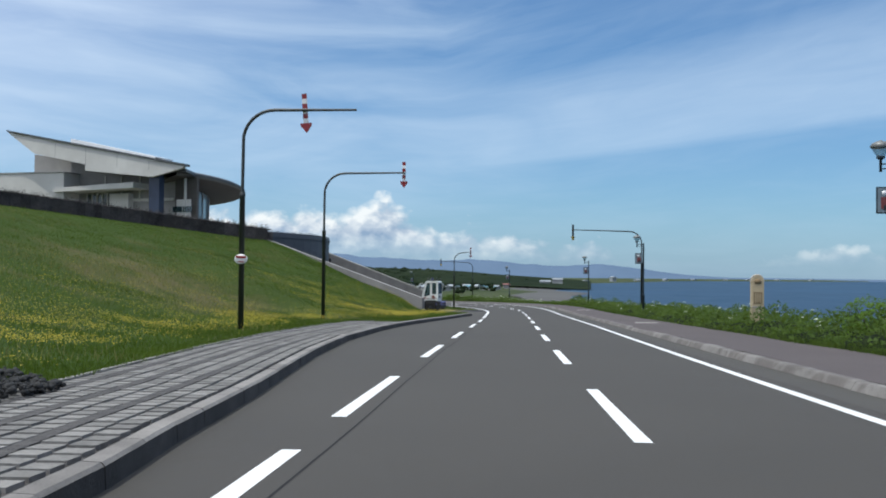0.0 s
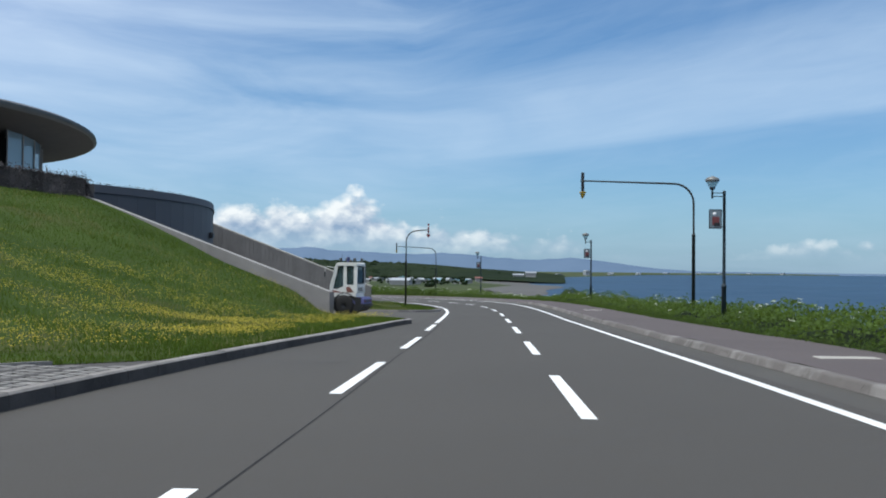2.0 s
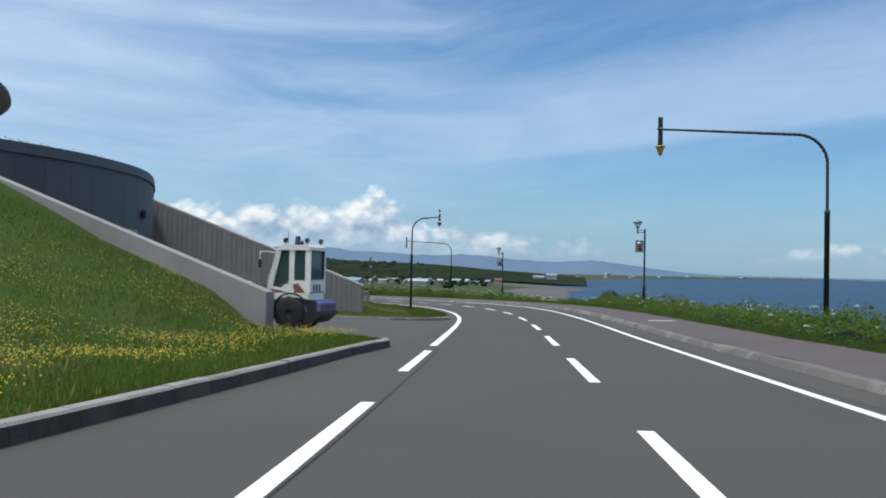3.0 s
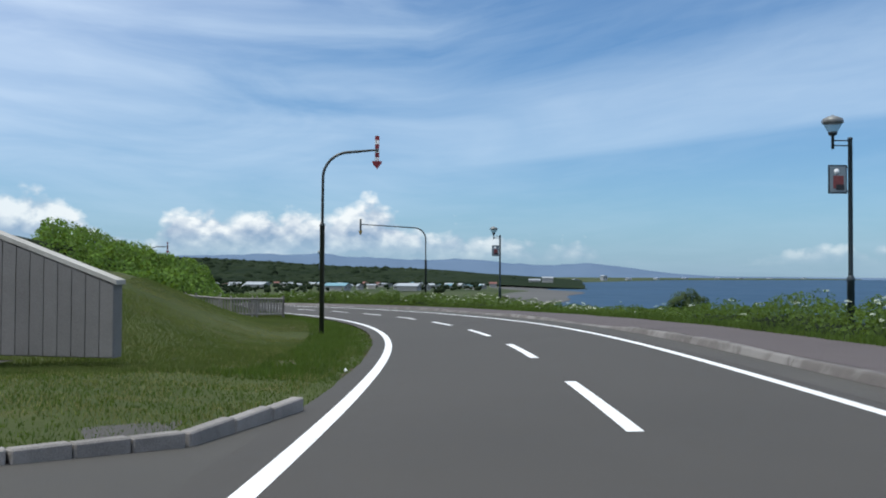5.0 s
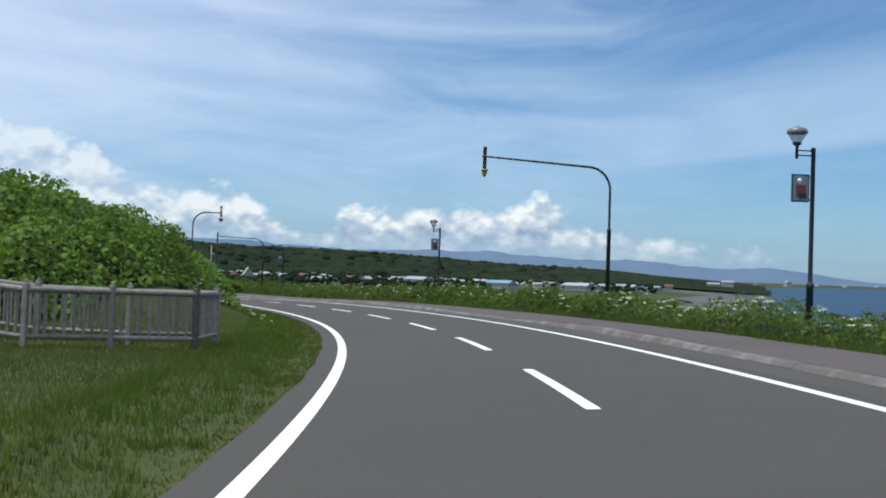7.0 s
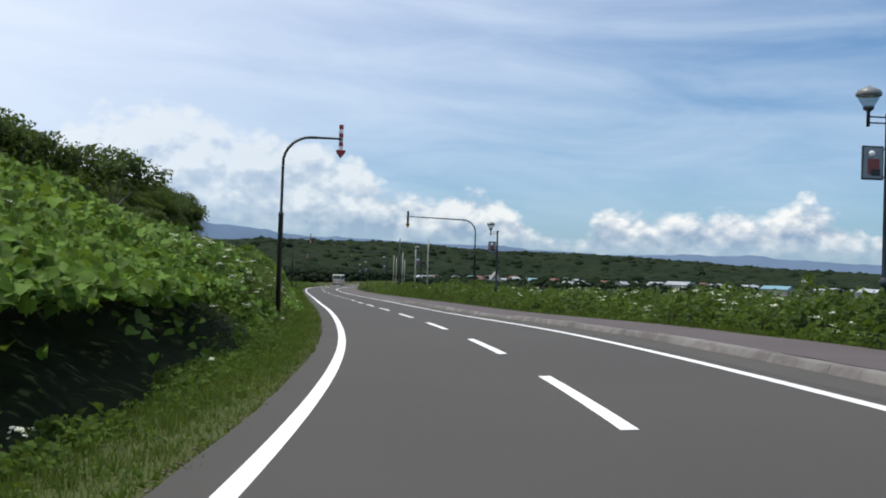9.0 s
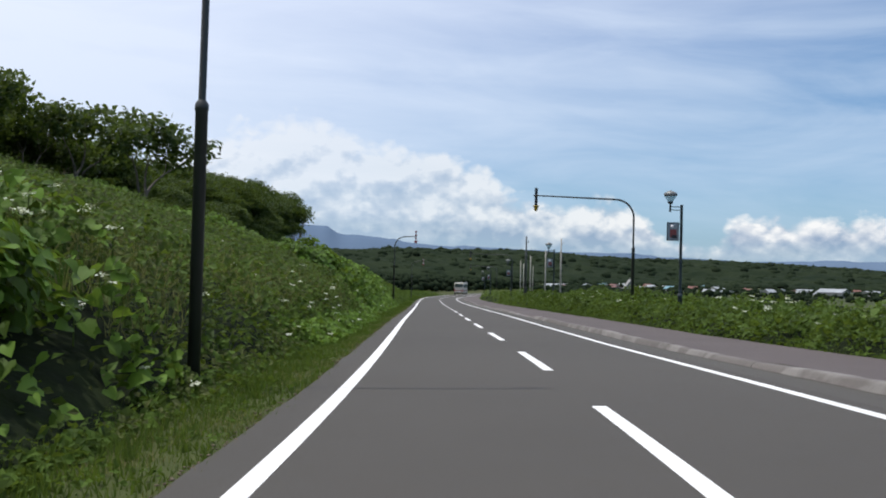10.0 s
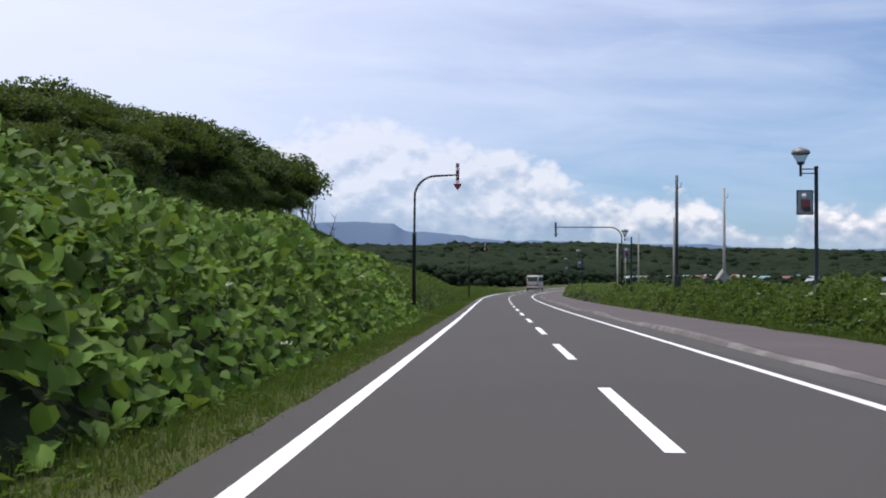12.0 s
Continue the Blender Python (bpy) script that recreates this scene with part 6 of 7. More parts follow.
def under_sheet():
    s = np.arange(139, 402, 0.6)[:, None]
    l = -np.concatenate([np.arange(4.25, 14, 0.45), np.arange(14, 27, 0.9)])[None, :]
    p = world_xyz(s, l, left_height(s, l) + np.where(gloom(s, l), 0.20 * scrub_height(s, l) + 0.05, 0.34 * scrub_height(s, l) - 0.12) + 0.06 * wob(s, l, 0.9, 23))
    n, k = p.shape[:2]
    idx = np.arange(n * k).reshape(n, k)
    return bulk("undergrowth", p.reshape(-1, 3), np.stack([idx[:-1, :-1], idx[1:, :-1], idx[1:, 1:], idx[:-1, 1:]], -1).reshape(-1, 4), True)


# Shade beneath the scrub, painted in as a dark sheet.
stuff("undergrowth", under_sheet(), UNDER, "dark sheet standing for the shade under the hillside scrub", "undergrowth")
OUT = np.array([0.30, -0.25, 0.9])
for name, mat, n, s0, s1, l0, l1, lo, hi, sd in (("broadleaf_scrub", LEAF_BIG, 46000, 141, 190, -19, -4.9, 0.11, 0.28, 31), ("broadleaf_scrub", LEAF_BIG, 68000, 222, 268, -22, -4.25, 0.13, 0.34, 32),
                                                 ("mixed_scrub", LEAF_MID, 60000, 178, 229, -20, -4.25, 0.08, 0.21, 33), ("olive_brush", LEAF_DRY, 60000, 186, 226, -20, -4.3, 0.06, 0.15, 40), ("broadleaf_scrub", LEAF_WEED, 9000, 186, 222, -15, -5.0, 0.11, 0.26, 41), ("mixed_scrub", LEAF_MID, 44000, 262, 318, -24, -4.25, 0.12, 0.26, 34), ("mixed_scrub", LEAF_MID, 16000, 310, 402, -11, -4.8, 0.12, 0.24, 37),
                                                 ("mixed_scrub", LEAF_MID, 16000, 141, 268, -9, -4.75, 0.05, 0.11, 35)):
    s, l, r = scatter(n, s0, s1, l0, l1, sd)
    dome, us, ul = plants(s, l, 1.45, 6)
    small_dome, vs, vl = plants(s, l, 0.75, 5)
    thick = np.clip(0.72 + 0.75 * wob(s, l, 3.1, 28) + (0.5 if sd in (31, 35) else 0), 0.16, 1)
    keep = (r.rand(n) < thick * (0.03 + 1.1 * np.maximum(dome, 0.8 * small_dome) ** 1.4)) & (scrub_side(s, l) > 0.05) & ~(gloom(s, l) & (r.rand(n) < 0.93)) & ~((s > 159) & (s < 177) & (l > -7.6) & (r.rand(n) < 0.93))
    s, l = s[keep], l[keep]
    a = np.interp(s, LINE_S, LINE_A)
    os_, ol_ = 1.1 * us[keep] + 0.6 * vs[keep], 1.1 * ul[keep] + 0.6 * vl[keep]
    face = OUT + 0.95 * np.stack([-np.sin(a) * os_ + np.cos(a) * ol_, np.cos(a) * os_ + np.sin(a) * ol_, 0 * a], 1)
    hollow = (s > 160) & (s < 176) & (l > -7.2)
    f = 1.06 - np.where(hollow, 0.35, 0.75) * r.rand(len(s)) ** 2.0
    stuff(name, (round_leaves if mat is LEAF_BIG else leaf_mesh)(name, hill_point(s, l, f), lo + (hi - lo) * r.rand(len(s)), face, 0.7, 0.85 if mat is LEAF_BIG else 0.6, sd), mat,
          "dense green broad-leaved scrub on the hillside" if mat is LEAF_BIG else ("olive-green brush on the hillside" if mat is LEAF_DRY else "mixed green scrub and weeds on the hillside"), "scrub")
s, l, r = scatter(15000, 187, 222, -11, -5.35, 44)
keep = (wob(s, l, 2.6, 27) > -0.1) & ~gloom(s, l)
s, l = s[keep], l[keep]
stuff("tall_grass", blade_mesh("tall_grass", hill_point(s, l, 0.7), 0.15 + 0.34 * r.rand(len(s)), 0.012 + 0.014 * r.rand(len(s)), 44), BLADE_DRY, "tall pale seeding grass among the hillside brush", "grass")
# tall knotweed whose crowns lean over a dark hollow beside the road
for k, (cs, cl, wide, high, n) in enumerate(((186.2, -7.4, 2.6, 1.35, 7000), (190.2, -8.6, 2.2, 1.0, 4200), (188.4, -11.2, 2.6, 1.0, 4200), (194.6, -10.2, 2.0, 0.9, 2600), (205.0, -6.4, 1.6, 0.75, 1800), (213.5, -7.4, 1.8, 0.8, 2000), (226.4, -8.0, 2.7, 2.5, 5600), (230.6, -7.6, 2.0, 1.55, 3200), (234.4, -7.4, 2.0, 1.45, 3000))):
    r = np.random.RandomState(140 + k)
    q = r.normal(0, 1, (n, 3))
    q[:, 2] = np.abs(q[:, 2])
    q /= np.linalg.norm(q, axis=1, keepdims=True)
    rad = (0.70 + 0.34 * r.rand(n) ** 0.6) * (1 + 0.16 * np.sin(q[:, 0] * 6 + k) * np.cos(q[:, 1] * 5 + q[:, 2] * 6))
    s, l, up = cs + wide * rad * q[:, 0], cl + 0.78 * wide * rad * q[:, 1], high * rad * q[:, 2]
    keep = (up > 0.48 * high * ease(0.1, 0.5, q[:, 1])) | (r.rand(n) < 0.10)
    s, l, up, q = s[keep], l[keep], up[keep], q[keep]
    a = np.interp(s, LINE_S, LINE_A)
    face = np.stack([-np.sin(a) * q[:, 0] + np.cos(a) * q[:, 1], np.cos(a) * q[:, 0] + np.sin(a) * q[:, 1], 0.5 + q[:, 2]], 1)
    stuff("knotweed_bush", round_leaves("knotweed_bush", world_xyz(s, l, left_height(cs + 0 * s, cl + 0 * s) + up), 0.13 + 0.17 * r.rand(len(s)), face, 0.6, 0.85, 141 + k), LEAF_BIG, "tall broad-leaved bush leaning over a dark hollow", "bush")
# bright low weeds between the verge and the brush
s, l, r = scatter(12000, 200, 224, -5.5, -4.05, 45)
keep = wob(s, l, 1.7, 29) + 0.3 * wob(s, l, 0.6, 30) > -0.1
s, l = s[keep], l[keep]
stuff("verge_weeds", round_leaves("verge_weeds", world_xyz(s, l, left_height(s, l) + 0.04 + (0.10 + 0.42 * ease(4.1, 5.0, -l)) * r.rand(len(s)) ** 0.8), 0.06 + 0.12 * r.rand(len(s)), OUT, 1.0, 0.8, 45), LEAF_BIG, "bright green weeds at the foot of the scrub", "weeds")
# leaves that arch over the ditch, leaving it in deep shade
s, l, r = scatter(11000, 159.5, 179, -9.0, -5.35, 38)
arch = 1.05 + 0.65 * ease(5.2, 7.2, -l) + 0.16 * wob(s, l, 1.1, 24) + 0.22 * r.rand(len(s))
stuff("overhanging_scrub", round_leaves("overhanging_scrub", world_xyz(s, l, arch), 0.12 + 0.16 * r.rand(len(s)), OUT, 1.0, 0.75, 38), LEAF_BIG, "broad leaves arching over a dark ditch", "scrub")
# weeds that fringe the ditch
s, l, r = scatter(20000, 158, 186, -7.0, -4.45, 43)
keep = wob(s, l, 1.5, 26) + 0.6 * ease(164, 178, s) + 0.5 * ease(-5.3, -4.6, l) - 1.6 * ease(5.2, 5.7, -l) * (1 - ease(173, 178, s)) > 0.32
keep = keep & (~gloom(s, l) | (r.rand(len(s)) < 0.3))
s, l = s[keep], l[keep]
stuff("ditch_weeds", leaf_mesh("ditch_weeds", world_xyz(s, l, left_height(s, l) + (0.10 + 0.55 * ease(4.5, 5.4, -l)) * r.rand(len(s)) ** 0.7), 0.06 + 0.10 * r.rand(len(s)), OUT, 1.0, 0.6, 43), LEAF_MID, "green weeds fringing the dark ditch", "weeds")
# shrubs under the oaks
s, l, r = scatter(120000, 228, 338, -40, -20, 39)
front = np.interp(s, [228, 250, 262, 300, 340], [26.0, 24.0, 21.2, 20.8, 21.5])
keep = (-l > front + 1.5 * r.rand(len(s)) - 0.5) & (s < 318 + 12 * r.rand(len(s)))
s, l = s[keep], l[keep]
tall_bush = (0.8 + 2.0 * ease(0, 4, -l - np.interp(s, [228, 250, 262, 300, 340], [26.0, 24.0, 21.2, 20.8, 21.5]))) * (0.75 + 0.35 * wob(s, l, 2.6, 25))
stuff("woodland_shrubs", leaf_mesh("woodland_shrubs", world_xyz(s, l, left_height(s, l) + tall_bush * r.rand(len(s)) ** 0.6), 0.22 + 0.22 * r.rand(len(s)), OUT, 1.0, 0.75, 39), LEAF_TREE, "dark shrubs under the hillside oaks", "shrubs")
# a denser bush beside the culvert
s, l, r = scatter(14000, 140, 160, -17, -6.2, 36)
keep = scrub_side(s, l) > 0.15
s, l = s[keep], l[keep]
stuff("broadleaf_bush", leaf_mesh("broadleaf_bush", hill_point(s, l, 0.6 + 0.55 * r.rand(len(s))), 0.08 + 0.10 * r.rand(len(s)), OUT, 1.0, 0.7, 36), LEAF_BIG,
      "leafy green bush beside the timber railing", "bush")


s, l, r = scatter(26000, 141, 300, -5.1, -3.42, 42)
keep = wob(s, l, 1.1, 46) + 0.9 * ease(3.5, 4.8, -l) > 0.35
s, l = s[keep], l[keep]
stuff("verge_weeds", leaf_mesh("verge_weeds", world_xyz(s, l, left_height(s, l) + 0.03 + 0.16 * r.rand(len(s)) * ease(3.4, 4.8, -l)), 0.04 + 0.07 * r.rand(len(s)), (0, 0, 1), 1.0, 0.55, 42), LEAF_MID, "low weeds among the verge grass", "weeds")


# tall weeds along the seaward footway
def weed_height(s, l):
    d = l - footway_edge(s) + 0.05
    k = 0.50 + 0.34 * wob(s, l, 3.4, 41) + 0.20 * wob(s, l, 1.1, 42)
    low = 1 - 0.6 * ease(108, 115, s) * (1 - ease(128, 138, s)) - 0.25 * ease(80, 90, s) * (1 - ease(95, 100, s))
    return np.maximum(0.08, k * low * (1.0 + 0.35 * ease(130, 200, s) + 0.38 * ease(222, 245, s))) * ease(-0.05, 0.7, d) * (1 - 0.55 * ease(3.2, 5.5, d) * (1 - ease(150, 185, s)))


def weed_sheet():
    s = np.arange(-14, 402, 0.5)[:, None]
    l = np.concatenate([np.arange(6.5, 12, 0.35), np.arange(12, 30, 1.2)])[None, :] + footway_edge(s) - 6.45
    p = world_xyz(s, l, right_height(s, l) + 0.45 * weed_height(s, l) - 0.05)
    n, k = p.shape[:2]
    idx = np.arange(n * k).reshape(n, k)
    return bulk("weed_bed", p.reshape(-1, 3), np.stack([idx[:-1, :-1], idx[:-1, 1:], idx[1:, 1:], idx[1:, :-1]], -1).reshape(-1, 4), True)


# The weeds get the same shade-coloured sheet.
stuff("weed_bed", weed_sheet(), UNDER, "dark sheet standing for the shade under the roadside weeds", "undergrowth")
for name, mat, n, s0, s1, l0, l1, lo, hi, sd in (("roadside_weeds", LEAF_MID, 84000, -12, 150, 6.45, 10.2, 0.045, 0.11, 51), ("roadside_weeds", LEAF_MID, 90000, 150, 268, 6.45, 12.0, 0.08, 0.19, 52),
                                                 ("roadside_weeds", LEAF_WEED, 30000, -12, 262, 6.6, 10.5, 0.07, 0.18, 53), ("broadleaf_weeds", LEAF_WEED, 22000, 150, 300, 6.8, 11, 0.13, 0.30, 57), ("field_weeds", LEAF_MID, 50000, 160, 402, 10, 30, 0.12, 0.26, 54),
                                                 ("field_weeds", LEAF_WEED, 16000, 262, 402, 6.5, 14, 0.12, 0.24, 55), ("roadside_weeds", LEAF_MID, 60000, 218, 300, 6.5, 15, 0.10, 0.21, 56)):
    s, l, r = scatter(n, s0, s1, l0, l1, sd)
    l = l + footway_edge(s) - 6.5
    f = 1.08 - 0.85 * r.rand(n) ** 1.7
    p = world_xyz(s, l, right_height(s, l) + f * weed_height(s, l))
    stuff(name, leaf_mesh(name, p, lo + (hi - lo) * r.rand(n), (-0.25, -0.25, 0.9), 0.95, 0.62 if mat is LEAF_MID else 0.85, sd), mat, "tall green weeds beside the footway", "weeds")


def bush(name, s, l, w, h, n, seed, mat=LEAF_MID, label="dark green bush at the cliff edge"):
    r = np.random.RandomState(seed)
    th = thing(name, label, "bush", "cliff-edge bushes")
    q = r.normal(0, 1, (n, 3))
    q /= np.linalg.norm(q, axis=1, keepdims=True)
    rad = (0.72 + 0.34 * r.rand(n) ** 0.5) * (1 + 0.22 * np.sin(q[:, 0] * 5 + seed) * np.cos(q[:, 1] * 4 + q[:, 2] * 5))
    base = np.array(spot(s, l, float(right_height(s, l))))
    p = base + q * rad[:, None] * np.array([w / 2, w / 2, h * 0.55]) + np.array([0, 0, h * 0.5])
    part("foliage", leaf_mesh("foliage", p, 0.06 + 0.09 * r.rand(n), (-0.2, -0.2, 0.8), 1.2, 0.65, seed), mat, th)
    st = Shape()
    for k in range(7):
        a = k * 0.9
        st.tube([base - np.array([0, 0, 0.3]), base + np.array([0.2 * w * math.cos(a), 0.2 * w * math.sin(a), h * 0.4]), base + np.array([0.42 * w * math.cos(a), 0.42 * w * math.sin(a), h * 0.8])], [0.03, 0.02, 0.008], 5)
    part("stems", st, BARK, th)


bush("bush", 122.7, 12.3, 1.9, 1.55, 5200, 61, LEAF_TREE)
bush("bush", 123.6, 13.8, 1.8, 1.5, 4000, 62)
bush("bush", 108.5, 12.4, 1.3, 1.5, 900, 63, label="straggly bush at the cliff edge")
bush("bush", 20.5, 9.6, 2.2, 1.5, 2200, 64, LEAF_BIG, "broad-leaved bush beside the footway")
bush("bush", 27.0, 8.6, 1.6, 1.0, 1500, 65, LEAF_BIG, "broad-leaved bush beside the footway")

# grass: verge, mound, flowers; bare sandy spots where it has worn away
BARE = [(95.6, -5.2, 0.9, 0.5), (94.6, -6.2, 0.9, 0.55), (97.2, -5.6, 0.9, 0.4), (99.4, -5.0, 0.7, 0.45), (101.8, -5.2, 1.0, 0.35), (96.3, -6.6, 0.9, 0.5), (104.5, -5.7, 0.8, 0.4), (118.5, -6.1, 0.7, 0.4), (122.5, -5.4, 0.9, 0.4), (126.0, -6.4, 0.8, 0.5)]
for bs, bl, br, bw in BARE:
    ang = np.linspace(0, math.tau, 22, endpoint=False)
    wav = 1 + 0.25 * np.sin(ang * 3 + bs) + 0.15 * np.sin(ang * 5 + 2 * bs)
    ps, pl = bs + br * wav * np.cos(ang), bl + bw * wav * np.sin(ang)
    ring = world_xyz(ps, pl, left_height(ps, pl) + 0.004)
    mid = world_xyz(bs, bl, left_height(np.array(bs), np.array(bl)) + 0.02)
    tagged(part("bare_soil", bulk("bare_soil", np.concatenate([ring, mid[None]]), np.array([(k, (k + 1) % 22, 22) for k in range(22)]), True), SOIL), "patch of bare sandy soil in the verge", "bare soil", kind="structure")


def off_bare(s, l):
    ok = np.ones(len(s), bool)
    for bs, bl, br, bw in BARE:
        ok &= ((s - bs) / br) ** 2 + ((l - bl) / bw) ** 2 > 0.35
    return ok


s, l, r = scatter(170000, 93.5, 270, -5.3, -3.24, 71)
keep = (r.rand(len(s)) < 0.75 + 0.25 * wob(s, l, 1.5, 3)) & off_bare(s, l)
s, l = s[keep], l[keep]
hgt = (0.035 + 0.11 * r.rand(len(s))) * (0.45 + 0.8 * ease(3.4, 4.4, -l))
stuff("verge_grass", blade_mesh("verge_grass", world_xyz(s, l, left_height(s, l) - 0.01), hgt, 0.012 + 0.012 * r.rand(len(s)), 71), BLADE, "short green grass of the road verge", "grass")
s, l, r = scatter(200000, 93.5, 164, -12, -5.0, 72)
stuff("mound_grass", blade_mesh("mound_grass", world_xyz(s, l, left_height(s, l) - 0.01), 0.03 + 0.085 * r.rand(len(s)), 0.012 + 0.012 * r.rand(len(s)), 72), BLADE_MOUND, "rough green grass on the mound", "grass")
s, l, r = scatter(80000, 93.5, 141, -12, -3.6, 73)
keep = wob(s, l, 4.0, 7) + 0.6 * wob(s, l, 1.1, 8) > 0.05
s, l = s[keep], l[keep]
stuff("dry_grass", blade_mesh("dry_grass", world_xyz(s, l, left_height(s, l) - 0.01), 0.03 + 0.06 * r.rand(len(s)), 0.008 + 0.008 * r.rand(len(s)), 73), BLADE_DRY, "dry straw-coloured grass on the mound", "grass")
cs, cl, r = scatter(1500, 94, 270, -5.1, -3.3, 78)
s = np.repeat(cs, 16) + r.normal(0, 0.06, 16 * len(cs))
l = np.repeat(cl, 16) + r.normal(0, 0.05, 16 * len(cs))
tall = np.repeat(0.10 + 0.14 * r.rand(len(cs)) * ease(3.2, 4.2, -cl), 16)
stuff("verge_tufts", blade_mesh("verge_tufts", world_xyz(s, l, left_height(s, l) - 0.01), tall * (0.5 + 0.6 * r.rand(len(s))), 0.014 + 0.012 * r.rand(len(s)), 78), BLADE, "taller grass tufts scattered along the verge", "grass")
s, l, r = scatter(60000, 140, 270, -5.2, -3.3, 77)
keep = wob(s, l, 2.2, 12) + 0.6 * wob(s, l, 0.7, 13) > 0.0
s, l = s[keep], l[keep]
stuff("dry_grass", blade_mesh("dry_grass", world_xyz(s, l, left_height(s, l) - 0.01), 0.03 + 0.09 * r.rand(len(s)), 0.008 + 0.008 * r.rand(len(s)), 77), BLADE_DRY, "dry seeding grass along the verge", "grass")
s, l, r = scatter(19000, 85.4, 94.2, -10.0, -3.24, 75)
keep = (s > island_front(l) + 0.1) & off_bare(s, l)
s, l = s[keep], l[keep]
stuff("island_grass", blade_mesh("island_grass", world_xyz(s, l, left_height(s, l) - 0.01), 0.02 + 0.05 * r.rand(len(s)), 0.012 + 0.012 * r.rand(len(s)), 75), BLADE, "short green grass of the island", "grass")
s, l, r = scatter(34000, 88, 108, -10.0, -3.6, 76)
keep = (s > island_front(l) + 0.2) & (wob(s, l, 1.8, 7) > -0.2) & (r.rand(len(s)) > ease(97, 108, s)) & off_bare(s, l)
s, l = s[keep], l[keep]
stuff("dry_grass", blade_mesh("dry_grass", world_xyz(s, l, left_height(s, l) - 0.01), 0.03 + 0.05 * r.rand(len(s)), 0.008 + 0.008 * r.rand(len(s)), 76), BLADE_DRY, "dry straw-coloured grass on the island", "grass")
s, l, r = scatter(20000, 270, 400, -6.0, -3.4, 74)
stuff("verge_grass", blade_mesh("verge_grass", world_xyz(s, l, left_height(s, l) - 0.01), 0.10 + 0.16 * r.rand(len(s)), 0.03 + 0.03 * r.rand(len(s)), 74), BLADE, "short green grass of the road verge", "grass")
s, l, r = scatter(60000, 296, 372, -26, -8.0, 76)
stuff("shoulder_grass", blade_mesh("shoulder_grass", world_xyz(s, l, left_height(s, l) - 0.02), 0.20 + 0.40 * r.rand(len(s)), 0.05 + 0.05 * r.rand(len(s)), 76), BLADE, "rough olive grass on the hill's shoulder", "grass")
s, l, r = scatter(34000, -12, 262, -0.12, 0.7, 75)
l = l + footway_edge(s) + 0.10 * wob(s, 0, 5)
stuff("edge_grass", blade_mesh("edge_grass", world_xyz(s, l, 0.12), 0.10 + 0.22 * r.rand(len(s)), 0.014 + 0.014 * r.rand(len(s)), 75), BLADE, "long grass along the footway's edge", "grass")


def slope_points(n, seed, low=1.6):
    """Random places on the grass slope, denser near its toe and its nearer part."""
    r = np.random.RandomState(seed)
    u, v = r.rand(n) * 0.62, r.rand(n) ** low
    fu, fv = u * (SLOPE.shape[0] - 1), v * (SLOPE.shape[1] - 1)
    i, j = np.minimum(fu.astype(int), SLOPE.shape[0] - 2), np.minimum(fv.astype(int), SLOPE.shape[1] - 2)
    a, b = (fu - i)[:, None], (fv - j)[:, None]
    p = SLOPE[i, j] * (1 - a) * (1 - b) + SLOPE[i + 1, j] * a * (1 - b) + SLOPE[i, j + 1] * (1 - a) * b + SLOPE[i + 1, j + 1] * a * b
    return p, u, v, r


p, u, v, r = slope_points(230000, 81)
keep = r.rand(len(p)) > 1.1 * dryness(u, v)
p, u, v = p[keep], u[keep], v[keep]
lush = 0.8 + 0.5 * ease(-0.4, 0.9, wob(p[:, 0], p[:, 1], 3.0, 19))
stuff("slope_grass", blade_mesh("slope_grass", p - [0, 0, 0.01], (0.04 + 0.10 * r.rand(len(p))) * lush * np.minimum(1, 0.25 + u * 30), 0.012 + 0.014 * r.rand(len(p)), 81), BLADE_SLOPE, "long green grass on the slope", "grass")
p, u, v, r = slope_points(90000, 82, 1.2)
keep = wob(p[:, 0], p[:, 1], 7.0, 9) + 0.5 * wob(p[:, 0], p[:, 1], 2.0, 10) + 0.4 * r.normal(0, 1, len(p)) + 1.6 * dryness(u, v) > 0.75
p = p[keep]
stuff("dry_grass", blade_mesh("dry_grass", p, 0.07 + 0.15 * r.rand(len(p)), 0.014 + 0.016 * r.rand(len(p)), 82), BLADE_DRY, "dry seeding grass on the slope", "grass")
p, u, v, r = slope_points(300000, 83, 1.6)
dens = bloom(u, v) * (0.55 + 0.75 * wob(p[:, 0], p[:, 1], 4.0, 15) + 0.45 * wob(p[:, 0], p[:, 1], 1.3, 16))
keep = (dens * (0.30 + 0.70 * ease(0.06, 0.16, u)) > 1.15 * r.rand(len(p)) + 0.02) & (u > 0.012)
p = p[keep] + np.array([0, 0, 0.12]) + np.stack([np.zeros(keep.sum()), np.zeros(keep.sum()), 0.12 * r.rand(keep.sum())], 1)
stuff("yellow_flowers", leaf_mesh("yellow_flowers", p, 0.014 + 0.020 * r.rand(len(p)), (0.1, -0.5, 0.8), 0.6, 1.0, 83), YELLOW, "small yellow flowers in the slope grass", "flowers")


